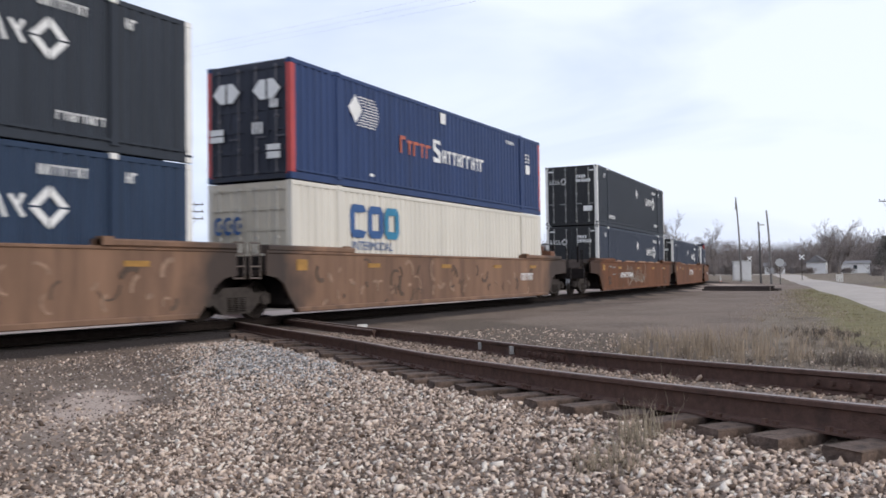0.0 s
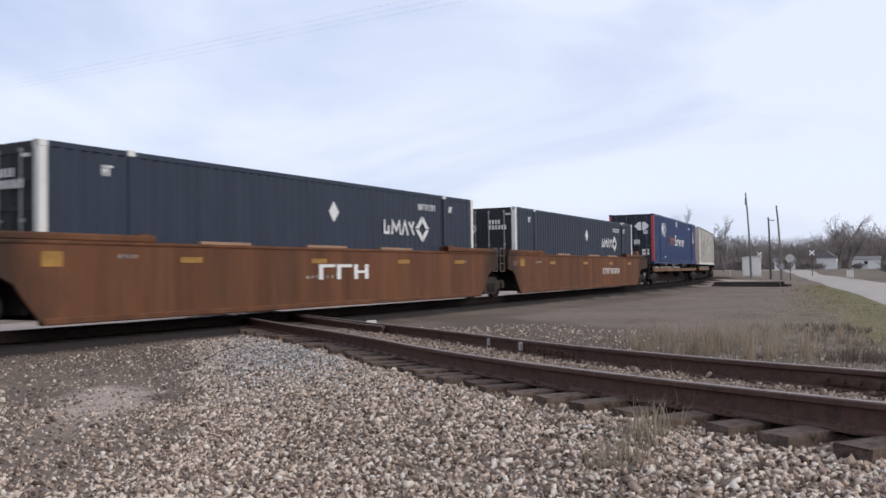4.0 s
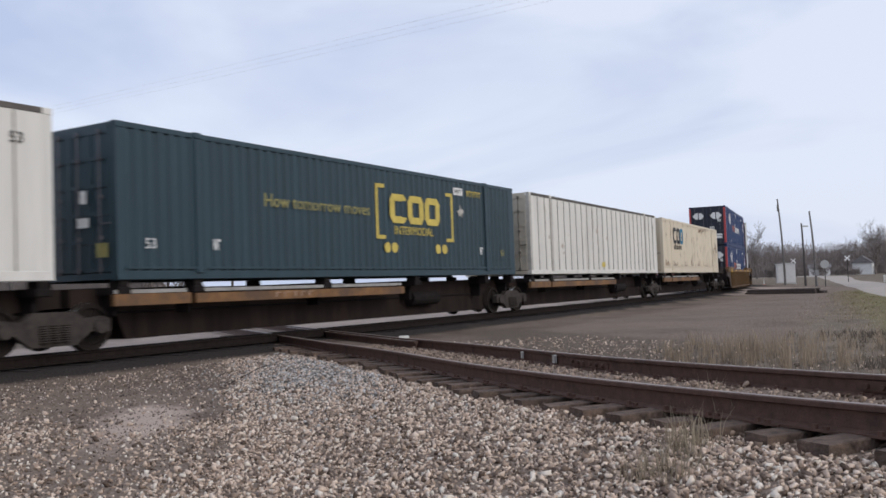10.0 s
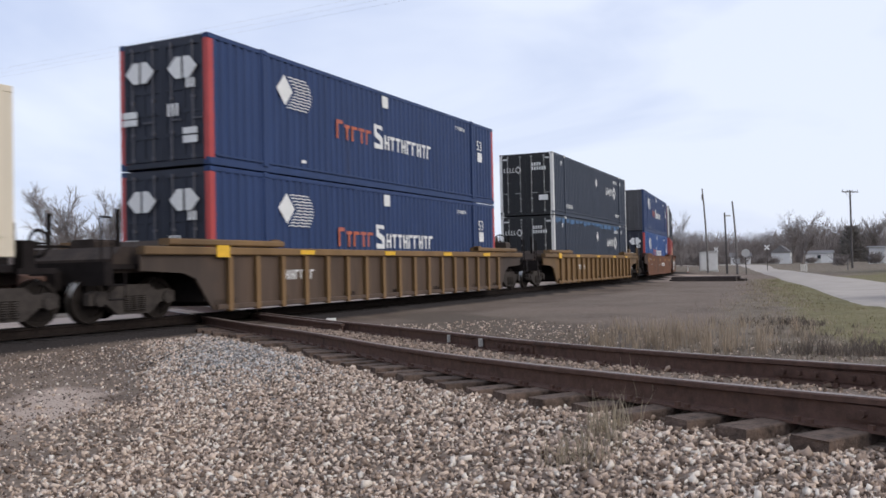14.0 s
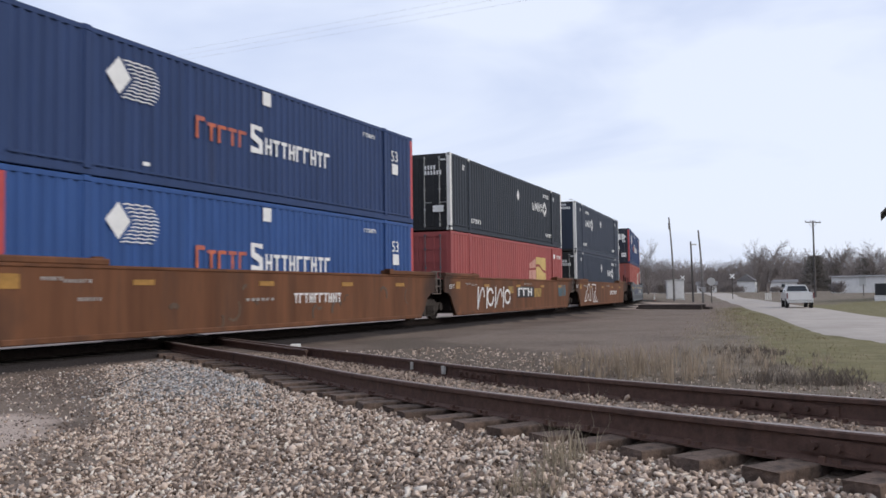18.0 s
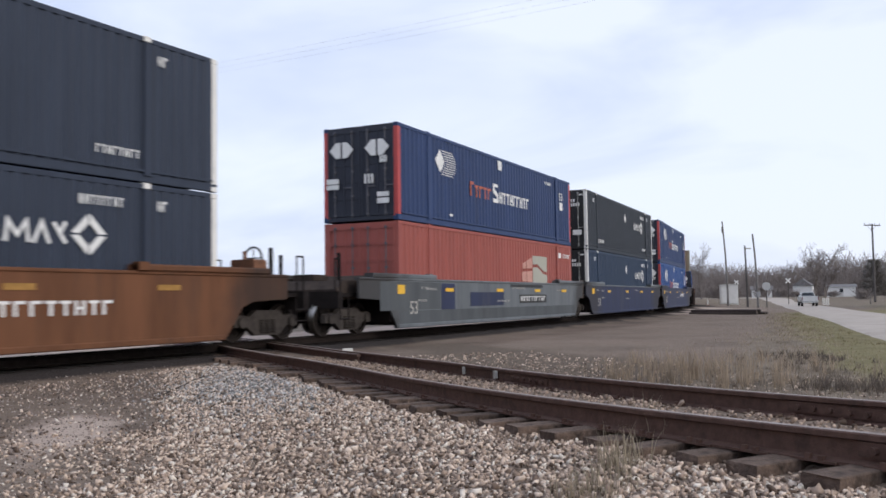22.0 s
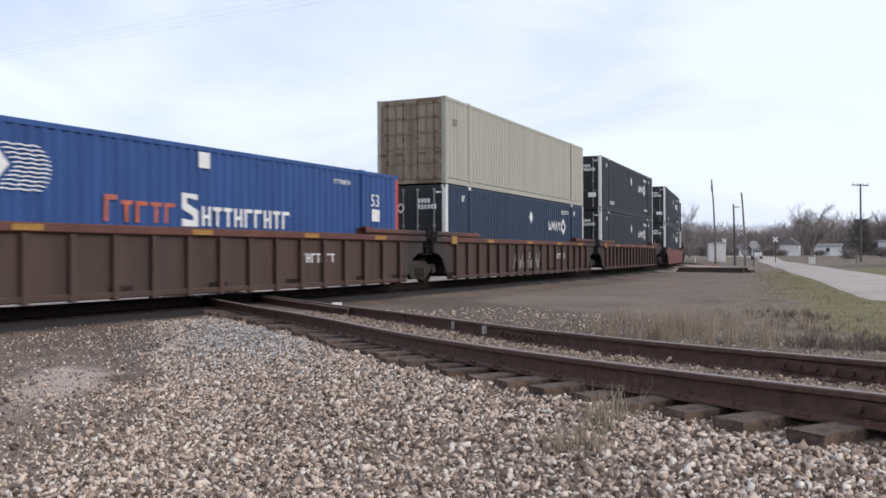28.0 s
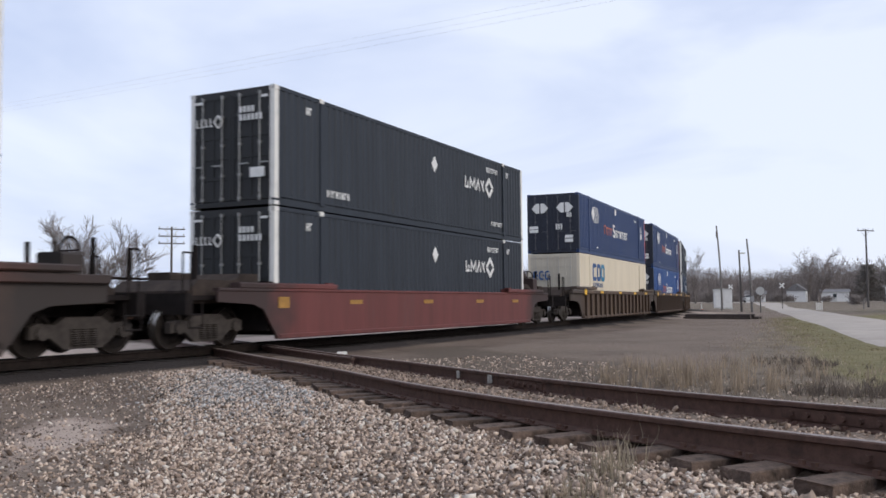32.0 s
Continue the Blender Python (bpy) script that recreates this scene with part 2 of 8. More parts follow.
M = {
    "slate": node_mat("slate_blue_paint", (0.033, 0.042, 0.063), 0.5, var=0.12, scale=2, grime=(0.06, 0.065, 0.075), grime_amount=0.2, streak=True, spec=0.22),
    "charcoal": node_mat("charcoal_paint", (0.029, 0.035, 0.045), 0.55, var=0.15, scale=2, grime=(0.07, 0.07, 0.065), grime_amount=0.25, streak=True, spec=0.22),
    "navy": node_mat("navy_paint", (0.023, 0.040, 0.074), 0.5, var=0.15, scale=2, grime=(0.06, 0.07, 0.08), grime_amount=0.2, streak=True, spec=0.22),
    "blue": node_mat("blue_paint", (0.028, 0.050, 0.125), 0.5, var=0.14, scale=2, grime=(0.045, 0.06, 0.12), grime_amount=0.35, streak=True, spec=0.22),
    "bright_blue": node_mat("bright_blue_paint", (0.034, 0.080, 0.225), 0.5, var=0.14, scale=2, grime=(0.05, 0.075, 0.17), grime_amount=0.3, streak=True, spec=0.22),
    "door_navy": node_mat("door_navy_paint", (0.022, 0.026, 0.040), 0.6, var=0.2, scale=2, grime=(0.05, 0.045, 0.045), grime_amount=0.35, streak=True),
    "door_grey": node_mat("door_grey_paint", (0.075, 0.075, 0.08), 0.65, var=0.2, scale=2, grime=(0.06, 0.045, 0.04), grime_amount=0.4, streak=True),
    "door_black": node_mat("door_black_paint", (0.020, 0.021, 0.022), 0.6, var=0.2, scale=2, grime=(0.075, 0.050, 0.038), grime_amount=0.42, streak=True),
    "cream": node_mat("cream_paint", (0.62, 0.55, 0.43), 0.55, var=0.06, scale=1.5, grime=(0.30, 0.20, 0.12), grime_amount=0.16, streak=True),
    "dirty_cream": node_mat("dirty_cream_paint", (0.52, 0.45, 0.34), 0.6, var=0.12, scale=1.5, grime=(0.16, 0.10, 0.06), grime_amount=0.42, streak=True),
    "white": node_mat("white_paint", (0.64, 0.625, 0.58), 0.6, var=0.09, scale=1.5, grime=(0.32, 0.285, 0.24), grime_amount=0.36, streak=True),
    "post_white": node_mat("white_post_paint", (0.68, 0.67, 0.63), 0.5, var=0.08, scale=3, grime=(0.25, 0.18, 0.12), grime_amount=0.25),
    "seam_dark": node_mat("grimy_panel_seam", (0.30, 0.285, 0.255), 0.7, var=0.25, scale=3),
    "seam": node_mat("dirty_white_seam", (0.42, 0.40, 0.36), 0.6, var=0.2, scale=3, grime=(0.2, 0.16, 0.12), grime_amount=0.4),
    "green": node_mat("green_paint", (0.025, 0.049, 0.062), 0.45, var=0.14, scale=2, grime=(0.05, 0.08, 0.08), grime_amount=0.2, streak=True),
    "red": node_mat("faded_red_paint", (0.30, 0.070, 0.066), 0.6, var=0.12, scale=2, grime=(0.33, 0.12, 0.10), grime_amount=0.4, streak=True),
    "orange_red": node_mat("orange_red_paint", (0.295, 0.078, 0.062), 0.6, var=0.12, scale=2, grime=(0.32, 0.11, 0.085), grime_amount=0.4, streak=True),
    "post_red": node_mat("red_post_paint", (0.42, 0.06, 0.055), 0.5, var=0.1),
    "beige": node_mat("beige_paint", (0.36, 0.352, 0.295), 0.6, var=0.07, scale=1.5, grime=(0.30, 0.25, 0.17), grime_amount=0.2, streak=True),
    "rust_beige": node_mat("rusty_beige_paint", (0.29, 0.245, 0.17), 0.7, var=0.25, scale=1.5, grime=(0.115, 0.062, 0.036), grime_amount=0.78, streak=True),
    "car_brown": node_mat("brown_car_paint", (0.1380, 0.0600, 0.0300), 0.75, var=0.3, scale=1.2, grime=(0.078, 0.043, 0.028), grime_amount=0.5, streak=True, soot=0.72, soot_at=9.3, spec=0.2),
    "car_tan": node_mat("tan_car_paint", (0.19, 0.108, 0.066), 0.7, var=0.3, scale=1.2, grime=(0.085, 0.05, 0.036), grime_amount=0.5, streak=True, soot=0.85),
    "car_yellow": node_mat("yellow_car_paint", (0.1913, 0.1122, 0.0459), 0.65, var=0.2, scale=1.2, grime=(0.17, 0.09, 0.04), grime_amount=0.45, streak=True, soot=0.3),
    "car_ochre": node_mat("ochre_car_paint", (0.088, 0.058, 0.040), 0.7, var=0.3, scale=1.4, grime=(0.15, 0.095, 0.052), grime_amount=0.38, streak=True, soot=0.55),
    "car_dark": node_mat("dark_brown_car_paint", (0.070, 0.043, 0.033), 0.7, var=0.22, scale=1.4, grime=(0.05, 0.038, 0.034), grime_amount=0.5, streak=True, soot=0.85),
    "car_redtop": node_mat("red_brown_top_paint", (0.1105, 0.0442, 0.0340), 0.65, var=0.2, scale=1.4, grime=(0.09, 0.055, 0.045), grime_amount=0.4, streak=True, soot=0.85),
    "car_red": node_mat("red_car_paint", (0.1258, 0.0370, 0.0326), 0.65, var=0.18, scale=1.4, grime=(0.10, 0.045, 0.04), grime_amount=0.4, streak=True, soot=0.85),
    "car_grey": node_mat("grey_blue_car_paint", (0.125, 0.138, 0.147), 0.65, var=0.2, scale=1.4, grime=(0.055, 0.06, 0.075), grime_amount=0.4, streak=True, soot=0.85),
    "car_blue": node_mat("blue_car_paint", (0.018, 0.025, 0.064), 0.6, var=0.2, scale=1.4, grime=(0.055, 0.055, 0.065), grime_amount=0.4, streak=True, soot=0.75, soot_at=7.5),
    "black_steel": node_mat("black_steel", (0.014, 0.011, 0.0105), 0.85, var=0.3, scale=6, grime=(0.025, 0.017, 0.014), grime_amount=0.45, spec=0.15),
    "bogie_steel": node_mat("dusty_bogie_steel", (0.050, 0.042, 0.037), 0.85, var=0.35, scale=5, grime=(0.022, 0.018, 0.016), grime_amount=0.5, grime_scale=2.0, bump=0.3, bump_scale=30, spec=0.2),
    "reflector_worn": node_mat("dirty_yellow_reflector", (0.33, 0.175, 0.04), 0.6, var=0.3, scale=4, grime=(0.12, 0.065, 0.035), grime_amount=0.45, grime_scale=2.5),
    "stencil": node_mat("faded_stencil_paint", (0.34, 0.33, 0.31), 0.7, var=0.3, scale=6),
    "end_block": node_mat("greasy_brown_steel", (0.040, 0.030, 0.025), 0.8, var=0.35, scale=3, grime=(0.075, 0.052, 0.040), grime_amount=0.35, spec=0.2),
    "wheel": node_mat("wheel_steel", (0.020, 0.016, 0.014), 0.9, var=0.3, scale=8, spec=0.15),
    "tread": node_mat("polished_tread", (0.45, 0.43, 0.40), 0.35, metal=1.0, var=0.1),
    "chrome_dark": node_mat("dull_locking_bar", (0.10, 0.10, 0.115), 0.55, metal=0.3, var=0.2, scale=9),
    "chrome": node_mat("galvanised_bar", (0.30, 0.30, 0.29), 0.45, metal=0.6, var=0.15, scale=9),
    "mark_white": node_mat("white_marking", (0.70, 0.70, 0.68), 0.6, var=0.08, scale=5, grime=(0.35, 0.34, 0.33), grime_amount=0.25),
    "mark_blue": node_mat("blue_marking", (0.03, 0.085, 0.22), 0.6, var=0.12, scale=5),
    "mark_teal": node_mat("teal_marking", (0.03, 0.18, 0.30), 0.6, var=0.12, scale=5),
    "mark_orange": node_mat("faded_orange_marking", (0.46, 0.12, 0.055), 0.6, var=0.25, scale=5, grime=(0.08, 0.06, 0.13), grime_amount=0.55),
    "mark_yellow": node_mat("yellow_marking", (0.56, 0.44, 0.10), 0.6, var=0.15, scale=5),
    "mark_faded": node_mat("faded_yellow_lettering", (0.30, 0.27, 0.10), 0.6, var=0.25, scale=5),
    "bare_brown": node_mat("rust_brown_brake_paint", (0.150, 0.066, 0.034), 0.75, var=0.3, scale=4, grime=(0.05, 0.032, 0.025), grime_amount=0.4, grime_scale=2.0),
    "reflector": node_mat("yellow_reflector", (0.72, 0.42, 0.03), 0.45, var=0.12, scale=6),
    "mark_black": node_mat("black_marking", (0.02, 0.02, 0.02), 0.6, var=0.2, scale=5),
    "mark_purple": node_mat("purple_paint_marks", (0.05, 0.03, 0.12), 0.6, var=0.3, scale=6),
    "rust": node_mat("rust_stain", (0.135, 0.062, 0.034), 0.85, var=0.35, scale=9, grime=(0.06, 0.03, 0.02), grime_amount=0.5),
    # main-line rails and ties: oily, and darkened in colour for shade under the train
    "main_rail": node_mat("oily_shaded_rail_steel", (0.020, 0.015, 0.013), 0.9, var=0.3, scale=10, spec=0.1),
    "main_tie": node_mat("oily_shaded_timber", (0.020, 0.016, 0.014), 0.9, var=0.3, scale=8, bump=0.5),
    "rail": node_mat("rusty_rail_steel", (0.112, 0.062, 0.046), 0.7, metal=0.15, var=0.25, scale=14, grime=(0.045, 0.028, 0.022), grime_amount=0.5, grime_scale=4, bump=0.3, bump_scale=60),
    "railtop": node_mat("worn_rail_head", (0.26, 0.205, 0.175), 0.5, metal=0.35, var=0.2, scale=20, grime=(0.13, 0.08, 0.06), grime_amount=0.5, grime_scale=3),
    "tie": node_mat("weathered_timber", (0.105, 0.073, 0.056), 0.95, var=0.5, scale=14, grime=(0.125, 0.098, 0.080), grime_amount=0.3, grime_scale=3, bump=0.8, bump_scale=30, per_object=0.25),
    "timber": node_mat("dark_creosoted_timber", (0.062, 0.048, 0.042), 0.9, var=0.35, scale=7, bump=0.6, bump_scale=20, per_object=0.2),
    "pole": node_mat("weathered_pole_wood", (0.20, 0.185, 0.172), 0.9, var=0.3, scale=6, bump=0.4, bump_scale=30),
    "pole_dark": node_mat("dark_pole_wood", (0.10, 0.09, 0.085), 0.9, var=0.3, scale=6, bump=0.4, bump_scale=30),
    "galv": node_mat("galvanised_sheet", (0.46, 0.46, 0.44), 0.5, var=0.08, scale=3, grime=(0.28, 0.26, 0.23), grime_amount=0.3, streak=True),
    # bark of the far trees, paled in its colour for haze
    "bark": node_mat("hazy_grey_bark", (0.18, 0.156, 0.142), 0.95, var=0.3, scale=3),
    "evergreen": node_mat("dark_evergreen", (0.165, 0.150, 0.135), 0.95, var=0.3, scale=0.5),
    # twigs lightened in colour to stand for haze over distance
    "twig": node_mat("hazy_bare_twigs", (0.225, 0.198, 0.186), 0.95, var=0.25, scale=0.4),
    "siding": node_mat("white_siding", (0.62, 0.615, 0.60), 0.7, var=0.08, scale=2),
    "roof": node_mat("grey_shingles", (0.17, 0.165, 0.165), 0.9, var=0.2, scale=3),
    "window": node_mat("dark_window_glass", (0.03, 0.035, 0.04), 0.15, var=0.1),
    "truck_white": node_mat("white_car_paint", (0.62, 0.62, 0.60), 0.3, var=0.05, scale=2, spec=0.6),
    "hose": node_mat("dusty_hose", (0.055, 0.045, 0.040), 0.95, var=0.2, scale=8, spec=0.05),
    "rubber": node_mat("black_rubber", (0.02, 0.02, 0.02), 0.85, var=0.2, scale=8),
    "tail_red": node_mat("red_lens", (0.16, 0.02, 0.02), 0.3, var=0.1),
    "insulator": node_mat("grey_porcelain", (0.30, 0.30, 0.30), 0.4, var=0.1),
    "dry_grass": node_mat("dry_grass", (0.37, 0.305, 0.225), 0.95, var=0.3, scale=1.2, grime=(0.15, 0.118, 0.088), grime_amount=0.6, grime_scale=0.8),
    "olive_grass": node_mat("olive_grass", (0.235, 0.205, 0.105), 0.95, var=0.3, scale=1.2, grime=(0.30, 0.25, 0.17), grime_amount=0.75, grime_scale=0.7),
    "tall_weed": node_mat("tall_dry_weed", (0.36, 0.285, 0.208), 0.95, var=0.3, scale=2.5, grime=(0.25, 0.20, 0.155), grime_amount=0.45, grime_scale=1.2),
    "dark_weed": node_mat("dark_dead_weed", (0.15, 0.122, 0.10), 0.95, var=0.35, scale=2.0),
    "ladder_grey": node_mat("worn_grey_brown_ladder_paint", (0.125, 0.10, 0.085), 0.75, var=0.25, scale=6),
    "door_cream": node_mat("worn_cream_door_paint", (0.50, 0.455, 0.37), 0.6, var=0.10, scale=1.5, grime=(0.17, 0.11, 0.075), grime_amount=0.30, streak=True),
    "dead_weed": node_mat("dead_weed", (0.20, 0.165, 0.13), 0.95, var=0.35, scale=2.0),
    "scuff_tan": node_mat("pale_scuffed_paint", (0.27, 0.175, 0.12), 0.75, var=0.3, scale=5),
    "pale_cream": node_mat("pale_cream_paint", (0.60, 0.57, 0.50), 0.55, var=0.07, scale=1.5, grime=(0.33, 0.27, 0.20), grime_amount=0.2, streak=True),
    "torn_blue": node_mat("pale_blue_paint_remains", (0.06, 0.13, 0.24), 0.7, var=0.3, scale=4),
    # woods and scrub: distant haze is mixed into this colour
    "far_twig": node_mat("hazy_far_twigs", (0.215, 0.187, 0.175), 0.95, var=0.22, scale=0.12),
    "emblem_yellow": node_mat("faded_yellow_emblem", (0.52, 0.37, 0.13), 0.6, var=0.15, scale=3),
    "emblem_pale": node_mat("faded_pink_emblem", (0.48, 0.25, 0.20), 0.6, var=0.15, scale=3),
    "paint_yellow": node_mat("dull_yellow_patch", (0.30, 0.19, 0.05), 0.7, var=0.35, scale=3, grime=(0.13, 0.07, 0.04), grime_amount=0.6, grime_scale=2.0),
    "paint_teal": node_mat("worn_teal_patch", (0.06, 0.11, 0.13), 0.7, var=0.35, scale=3, grime=(0.13, 0.07, 0.045), grime_amount=0.7, grime_scale=2.0),
    "pad_tan": node_mat("tan_pad", (0.33, 0.205, 0.135), 0.7, var=0.15, scale=3),
    "grey_siding": node_mat("grey_house_siding", (0.16, 0.16, 0.165), 0.8, var=0.12, scale=2),
    "car_low": node_mat("dark_grey_car_paint", (0.070, 0.077, 0.082), 0.7, var=0.2, scale=1.5, grime=(0.045, 0.045, 0.045), grime_amount=0.4, streak=True),
    "reefer_stain": node_mat("brown_water_stain", (0.42, 0.355, 0.29), 0.7, var=0.3, scale=6, grime=(0.52, 0.475, 0.41), grime_amount=0.6, grime_scale=5.0),
    "straw": node_mat("pale_straw", (0.34, 0.285, 0.205), 0.9, var=0.25, scale=6),
    # dull pale colour for sky seen in the gap under the boxes
    "strip_edge": node_mat("pale_sky_gap", (0.30, 0.29, 0.275), 0.7, var=0.2, scale=3, grime=(0.20, 0.17, 0.14), grime_amount=0.4),
    "sign_white": node_mat("white_sign_sheet", (0.82, 0.82, 0.80), 0.5, var=0.04),
    "spine_brown": node_mat("grimy_brown_beam_paint", (0.022, 0.015, 0.013), 0.88, var=0.35, scale=2.5, grime=(0.042, 0.026, 0.020), grime_amount=0.4, streak=True, spec=0.15),
    "spine_strip": node_mat("dirty_orange_strip_paint", (0.215, 0.110, 0.042), 0.7, var=0.25, scale=1.6, grime=(0.085, 0.052, 0.035), grime_amount=0.75, streak=False, grime_scale=1.1),
    "reefer_dark": node_mat("dark_grimy_edge", (0.10, 0.09, 0.08), 0.7, var=0.3, scale=4),
    "cable": node_mat("weathered_cable", (0.32, 0.32, 0.33), 0.7, var=0.1),
}


def let_light_through(m, share=0.4):
    """Thin leaves: part of the light comes through from the far side."""
    n, l = m.node_tree.nodes, m.node_tree.links
    b, out = n["Principled BSDF"], n["Material Output"]
    tr, mx = n.new("ShaderNodeBsdfTranslucent"), n.new("ShaderNodeMixShader")
    l.new(b.inputs["Base Color"].links[0].from_socket, tr.inputs["Color"])
    mx.inputs[0].default_value = share
    l.new(b.outputs[0], mx.inputs[1])
    l.new(tr.outputs[0], mx.inputs[2])
    l.new(mx.outputs[0], out.inputs["Surface"])


for key in ("dry_grass", "olive_grass", "tall_weed", "dark_weed", "dead_weed", "straw"):
    let_light_through(M[key])


# ---- mesh helpers ----
class Shape:
    """Collects boxes, bars and prisms into one mesh."""

    def __init__(self):
        self.v, self.f, self.cuts = [], [], [(0, 0)]

    def add(self, verts, faces):
        o = len(self.v)
        self.v += [tuple(p) for p in verts]
        self.f += [tuple(i + o for i in f) for f in faces]
        return self

    def box(self, x0, x1, y0, y1, z0, z1, c=0.0):
        """A box; c > 0 chamfers its four long edges."""
        if c <= 0:
            v = [(x, y, z) for x in (x0, x1) for y in (y0, y1) for z in (z0, z1)]
            return self.add(v, [(0, 1, 3, 2), (4, 6, 7, 5), (0, 4, 5, 1), (2, 3, 7, 6), (0, 2, 6, 4), (1, 5, 7, 3)])
        sec = [(y0 + c, z0), (y1 - c, z0), (y1, z0 + c), (y1, z1 - c), (y1 - c, z1), (y0 + c, z1), (y0, z1 - c), (y0, z0 + c)]
        return self.prism_x(sec, x0, x1)

    def prism_x(self, sec, x0, x1):
        n = len(sec)
        v = [(x0, a, b) for a, b in sec] + [(x1, a, b) for a, b in sec]
        f = [(i, (i + 1) % n, n + (i + 1) % n, n + i) for i in range(n)]
        return self.add(v, f + [tuple(range(n - 1, -1, -1)), tuple(range(n, 2 * n))])

    def prism_y(self, sec, y0, y1):
        """sec in (x, z), swept along y."""
        n = len(sec)
        v = [(a, y0, b) for a, b in sec] + [(a, y1, b) for a, b in sec]
        f = [(i, (i + 1) % n, n + (i + 1) % n, n + i) for i in range(n)]
        return self.add(v, f + [tuple(range(n - 1, -1, -1)), tuple(range(n, 2 * n))])

    def prism_z(self, sec, z0, z1):
        n = len(sec)
        v = [(a, b, z0) for a, b in sec] + [(a, b, z1) for a, b in sec]
        f = [(i, (i + 1) % n, n + (i + 1) % n, n + i) for i in range(n)]
        return self.add(v, f + [tuple(range(n - 1, -1, -1)), tuple(range(n, 2 * n))])

    def bar(self, p, q, r, n=6, r2=None):
        p, q = Vector(p), Vector(q)
        d = (q - p)
        if d.length < 1e-6:
            return self
        d.normalize()
        a = d.orthogonal().normalized()
        b = d.cross(a)
        r2 = r if r2 is None else r2
        v = []
        for c, rr in ((p, r), (q, r2)):
            for i in range(n):
                w = 2 * math.pi * i / n
                v.append(c + (a * math.cos(w) + b * math.sin(w)) * rr)
        f = [(i, (i + 1) % n, n + (i + 1) % n, n + i) for i in range(n)]
        return self.add(v, f + [tuple(range(n - 1, -1, -1)), tuple(range(n, 2 * n))])

    def ring(self, c, axis, r0, r1, h, n=20):
        """A flat ring (or disc, r0 = 0) of thickness h about an axis 'x', 'y' or 'z'."""
        v, f = [], []
        for i in range(n):
            w = 2 * math.pi * i / n
            for rr, hh in ((r0, -h / 2), (r1, -h / 2), (r1, h / 2), (r0, h / 2)):
                a, b = math.cos(w) * rr, math.sin(w) * rr
                v.append({"x": (c[0] + hh, c[1] + a, c[2] + b), "y": (c[0] + a, c[1] + hh, c[2] + b), "z": (c[0] + a, c[1] + b, c[2] + hh)}[axis])
        for i in range(n):
            j = (i + 1) % n
            for k in range(4):
                m = (k + 1) % 4
                f.append((4 * i + k, 4 * j + k, 4 * j + m, 4 * i + m))
        return self.add(v, f)

    def cut(self):
        """What is added from here on is a piece of its own."""
        if len(self.v) > self.cuts[-1][0]:
            self.cuts.append((len(self.v), len(self.f)))
        return self

    def pieces(self):
        ends = self.cuts[1:] + [(len(self.v), len(self.f))]
        for (v0, f0), (v1, f1) in zip(self.cuts, ends):
            if v1 > v0:
                p = Shape()
                p.v, p.f = self.v[v0:v1], [tuple(i - v0 for i in f) for f in self.f[f0:f1]]
                yield p

    def mesh(self, name):
        me = bpy.data.meshes.new(name)
        me.from_pydata(self.v, [], self.f)
        bm = bmesh.new()
        bm.from_mesh(me)
        bmesh.ops.recalc_face_normals(bm, faces=bm.faces)
        bm.to_mesh(me)
        bm.free()
        return me


MESHES = {}


def shared(key, make):
    """The mesh kept under that key, made on first use."""
    if key not in MESHES:
        made = make()
        MESHES[key] = made if isinstance(made, bpy.types.Mesh) else made.mesh(key)
        MESHES[key].materials.append(None)
    return MESHES[key]


PIECES = {}


def shared_pieces(key, make):
    """The meshes of a shape's pieces, made on first use."""
    if key not in PIECES:
        PIECES[key] = [p.mesh(key) for p in make().pieces()]
        for me in PIECES[key]:
            me.materials.append(None)
    return PIECES[key]


def part(name, mesh, material, parent, label="", at=None):
    """Links a mesh (or a Shape) as ONE object under a thing or part."""
    if isinstance(mesh, Shape):
        mesh = mesh.mesh(name)
        mesh.materials.append(None)
    ob = new(name, mesh)
    ob.material_slots[0].link = "OBJECT"
    ob.material_slots[0].material = material
    if parent is not None:
        ob.parent = parent
    if at is not None:
        ob.matrix_basis = at
    if label:
        ob["label"] = label
    return ob


def thing(name, label, category, group="", kind=""):
    return tagged(new(name), label, category, group, kind)


def smooth(me):
    me.polygons.foreach_set("use_smooth", [True] * len(me.polygons))
    return me


TEXTS = {}


def lettering(word, size, depth=0.004):
    """A mesh of the built-in font, in the x-z plane, facing -y, its lower left corner at the origin."""
    key = (word, size)
    if key not in TEXTS:
        cu = bpy.data.curves.new("lettering", "FONT")
        cu.body, cu.size, cu.extrude, cu.resolution_u = word, size, depth, 2
        ob = bpy.data.objects.new("lettering", cu)
        me = bpy.data.meshes.new_from_object(ob)
        bpy.data.objects.remove(ob)
        me.transform(pose(0, 0, 0, 90, 0, 0))
        me.materials.clear()
        me.materials.append(None)
        TEXTS[key] = me
    return TEXTS[key]


# ---- the two tracks ----
HEAD0, DIST = radians(30.13), 14.632


def bend(s):
    if s > 130 or s < -60:
        return 0.0
    return 0.00175 + 0.00005 * min(max(s - 38.58, 0), 60)


STEP = 0.5
line_s = np.arange(-480, 560, STEP)
line_k = np.array([bend(s) for s in line_s])
line_a = np.concatenate([[0], np.cumsum((line_k[1:] + line_k[:-1]) / 2 * STEP)])
i_zero = int(round(480 / STEP))
line_a = HEAD0 - (line_a - line_a[i_zero])
line_x = np.concatenate([[0], np.cumsum((np.sin(line_a[1:]) + np.sin(line_a[:-1])) / 2 * STEP)])
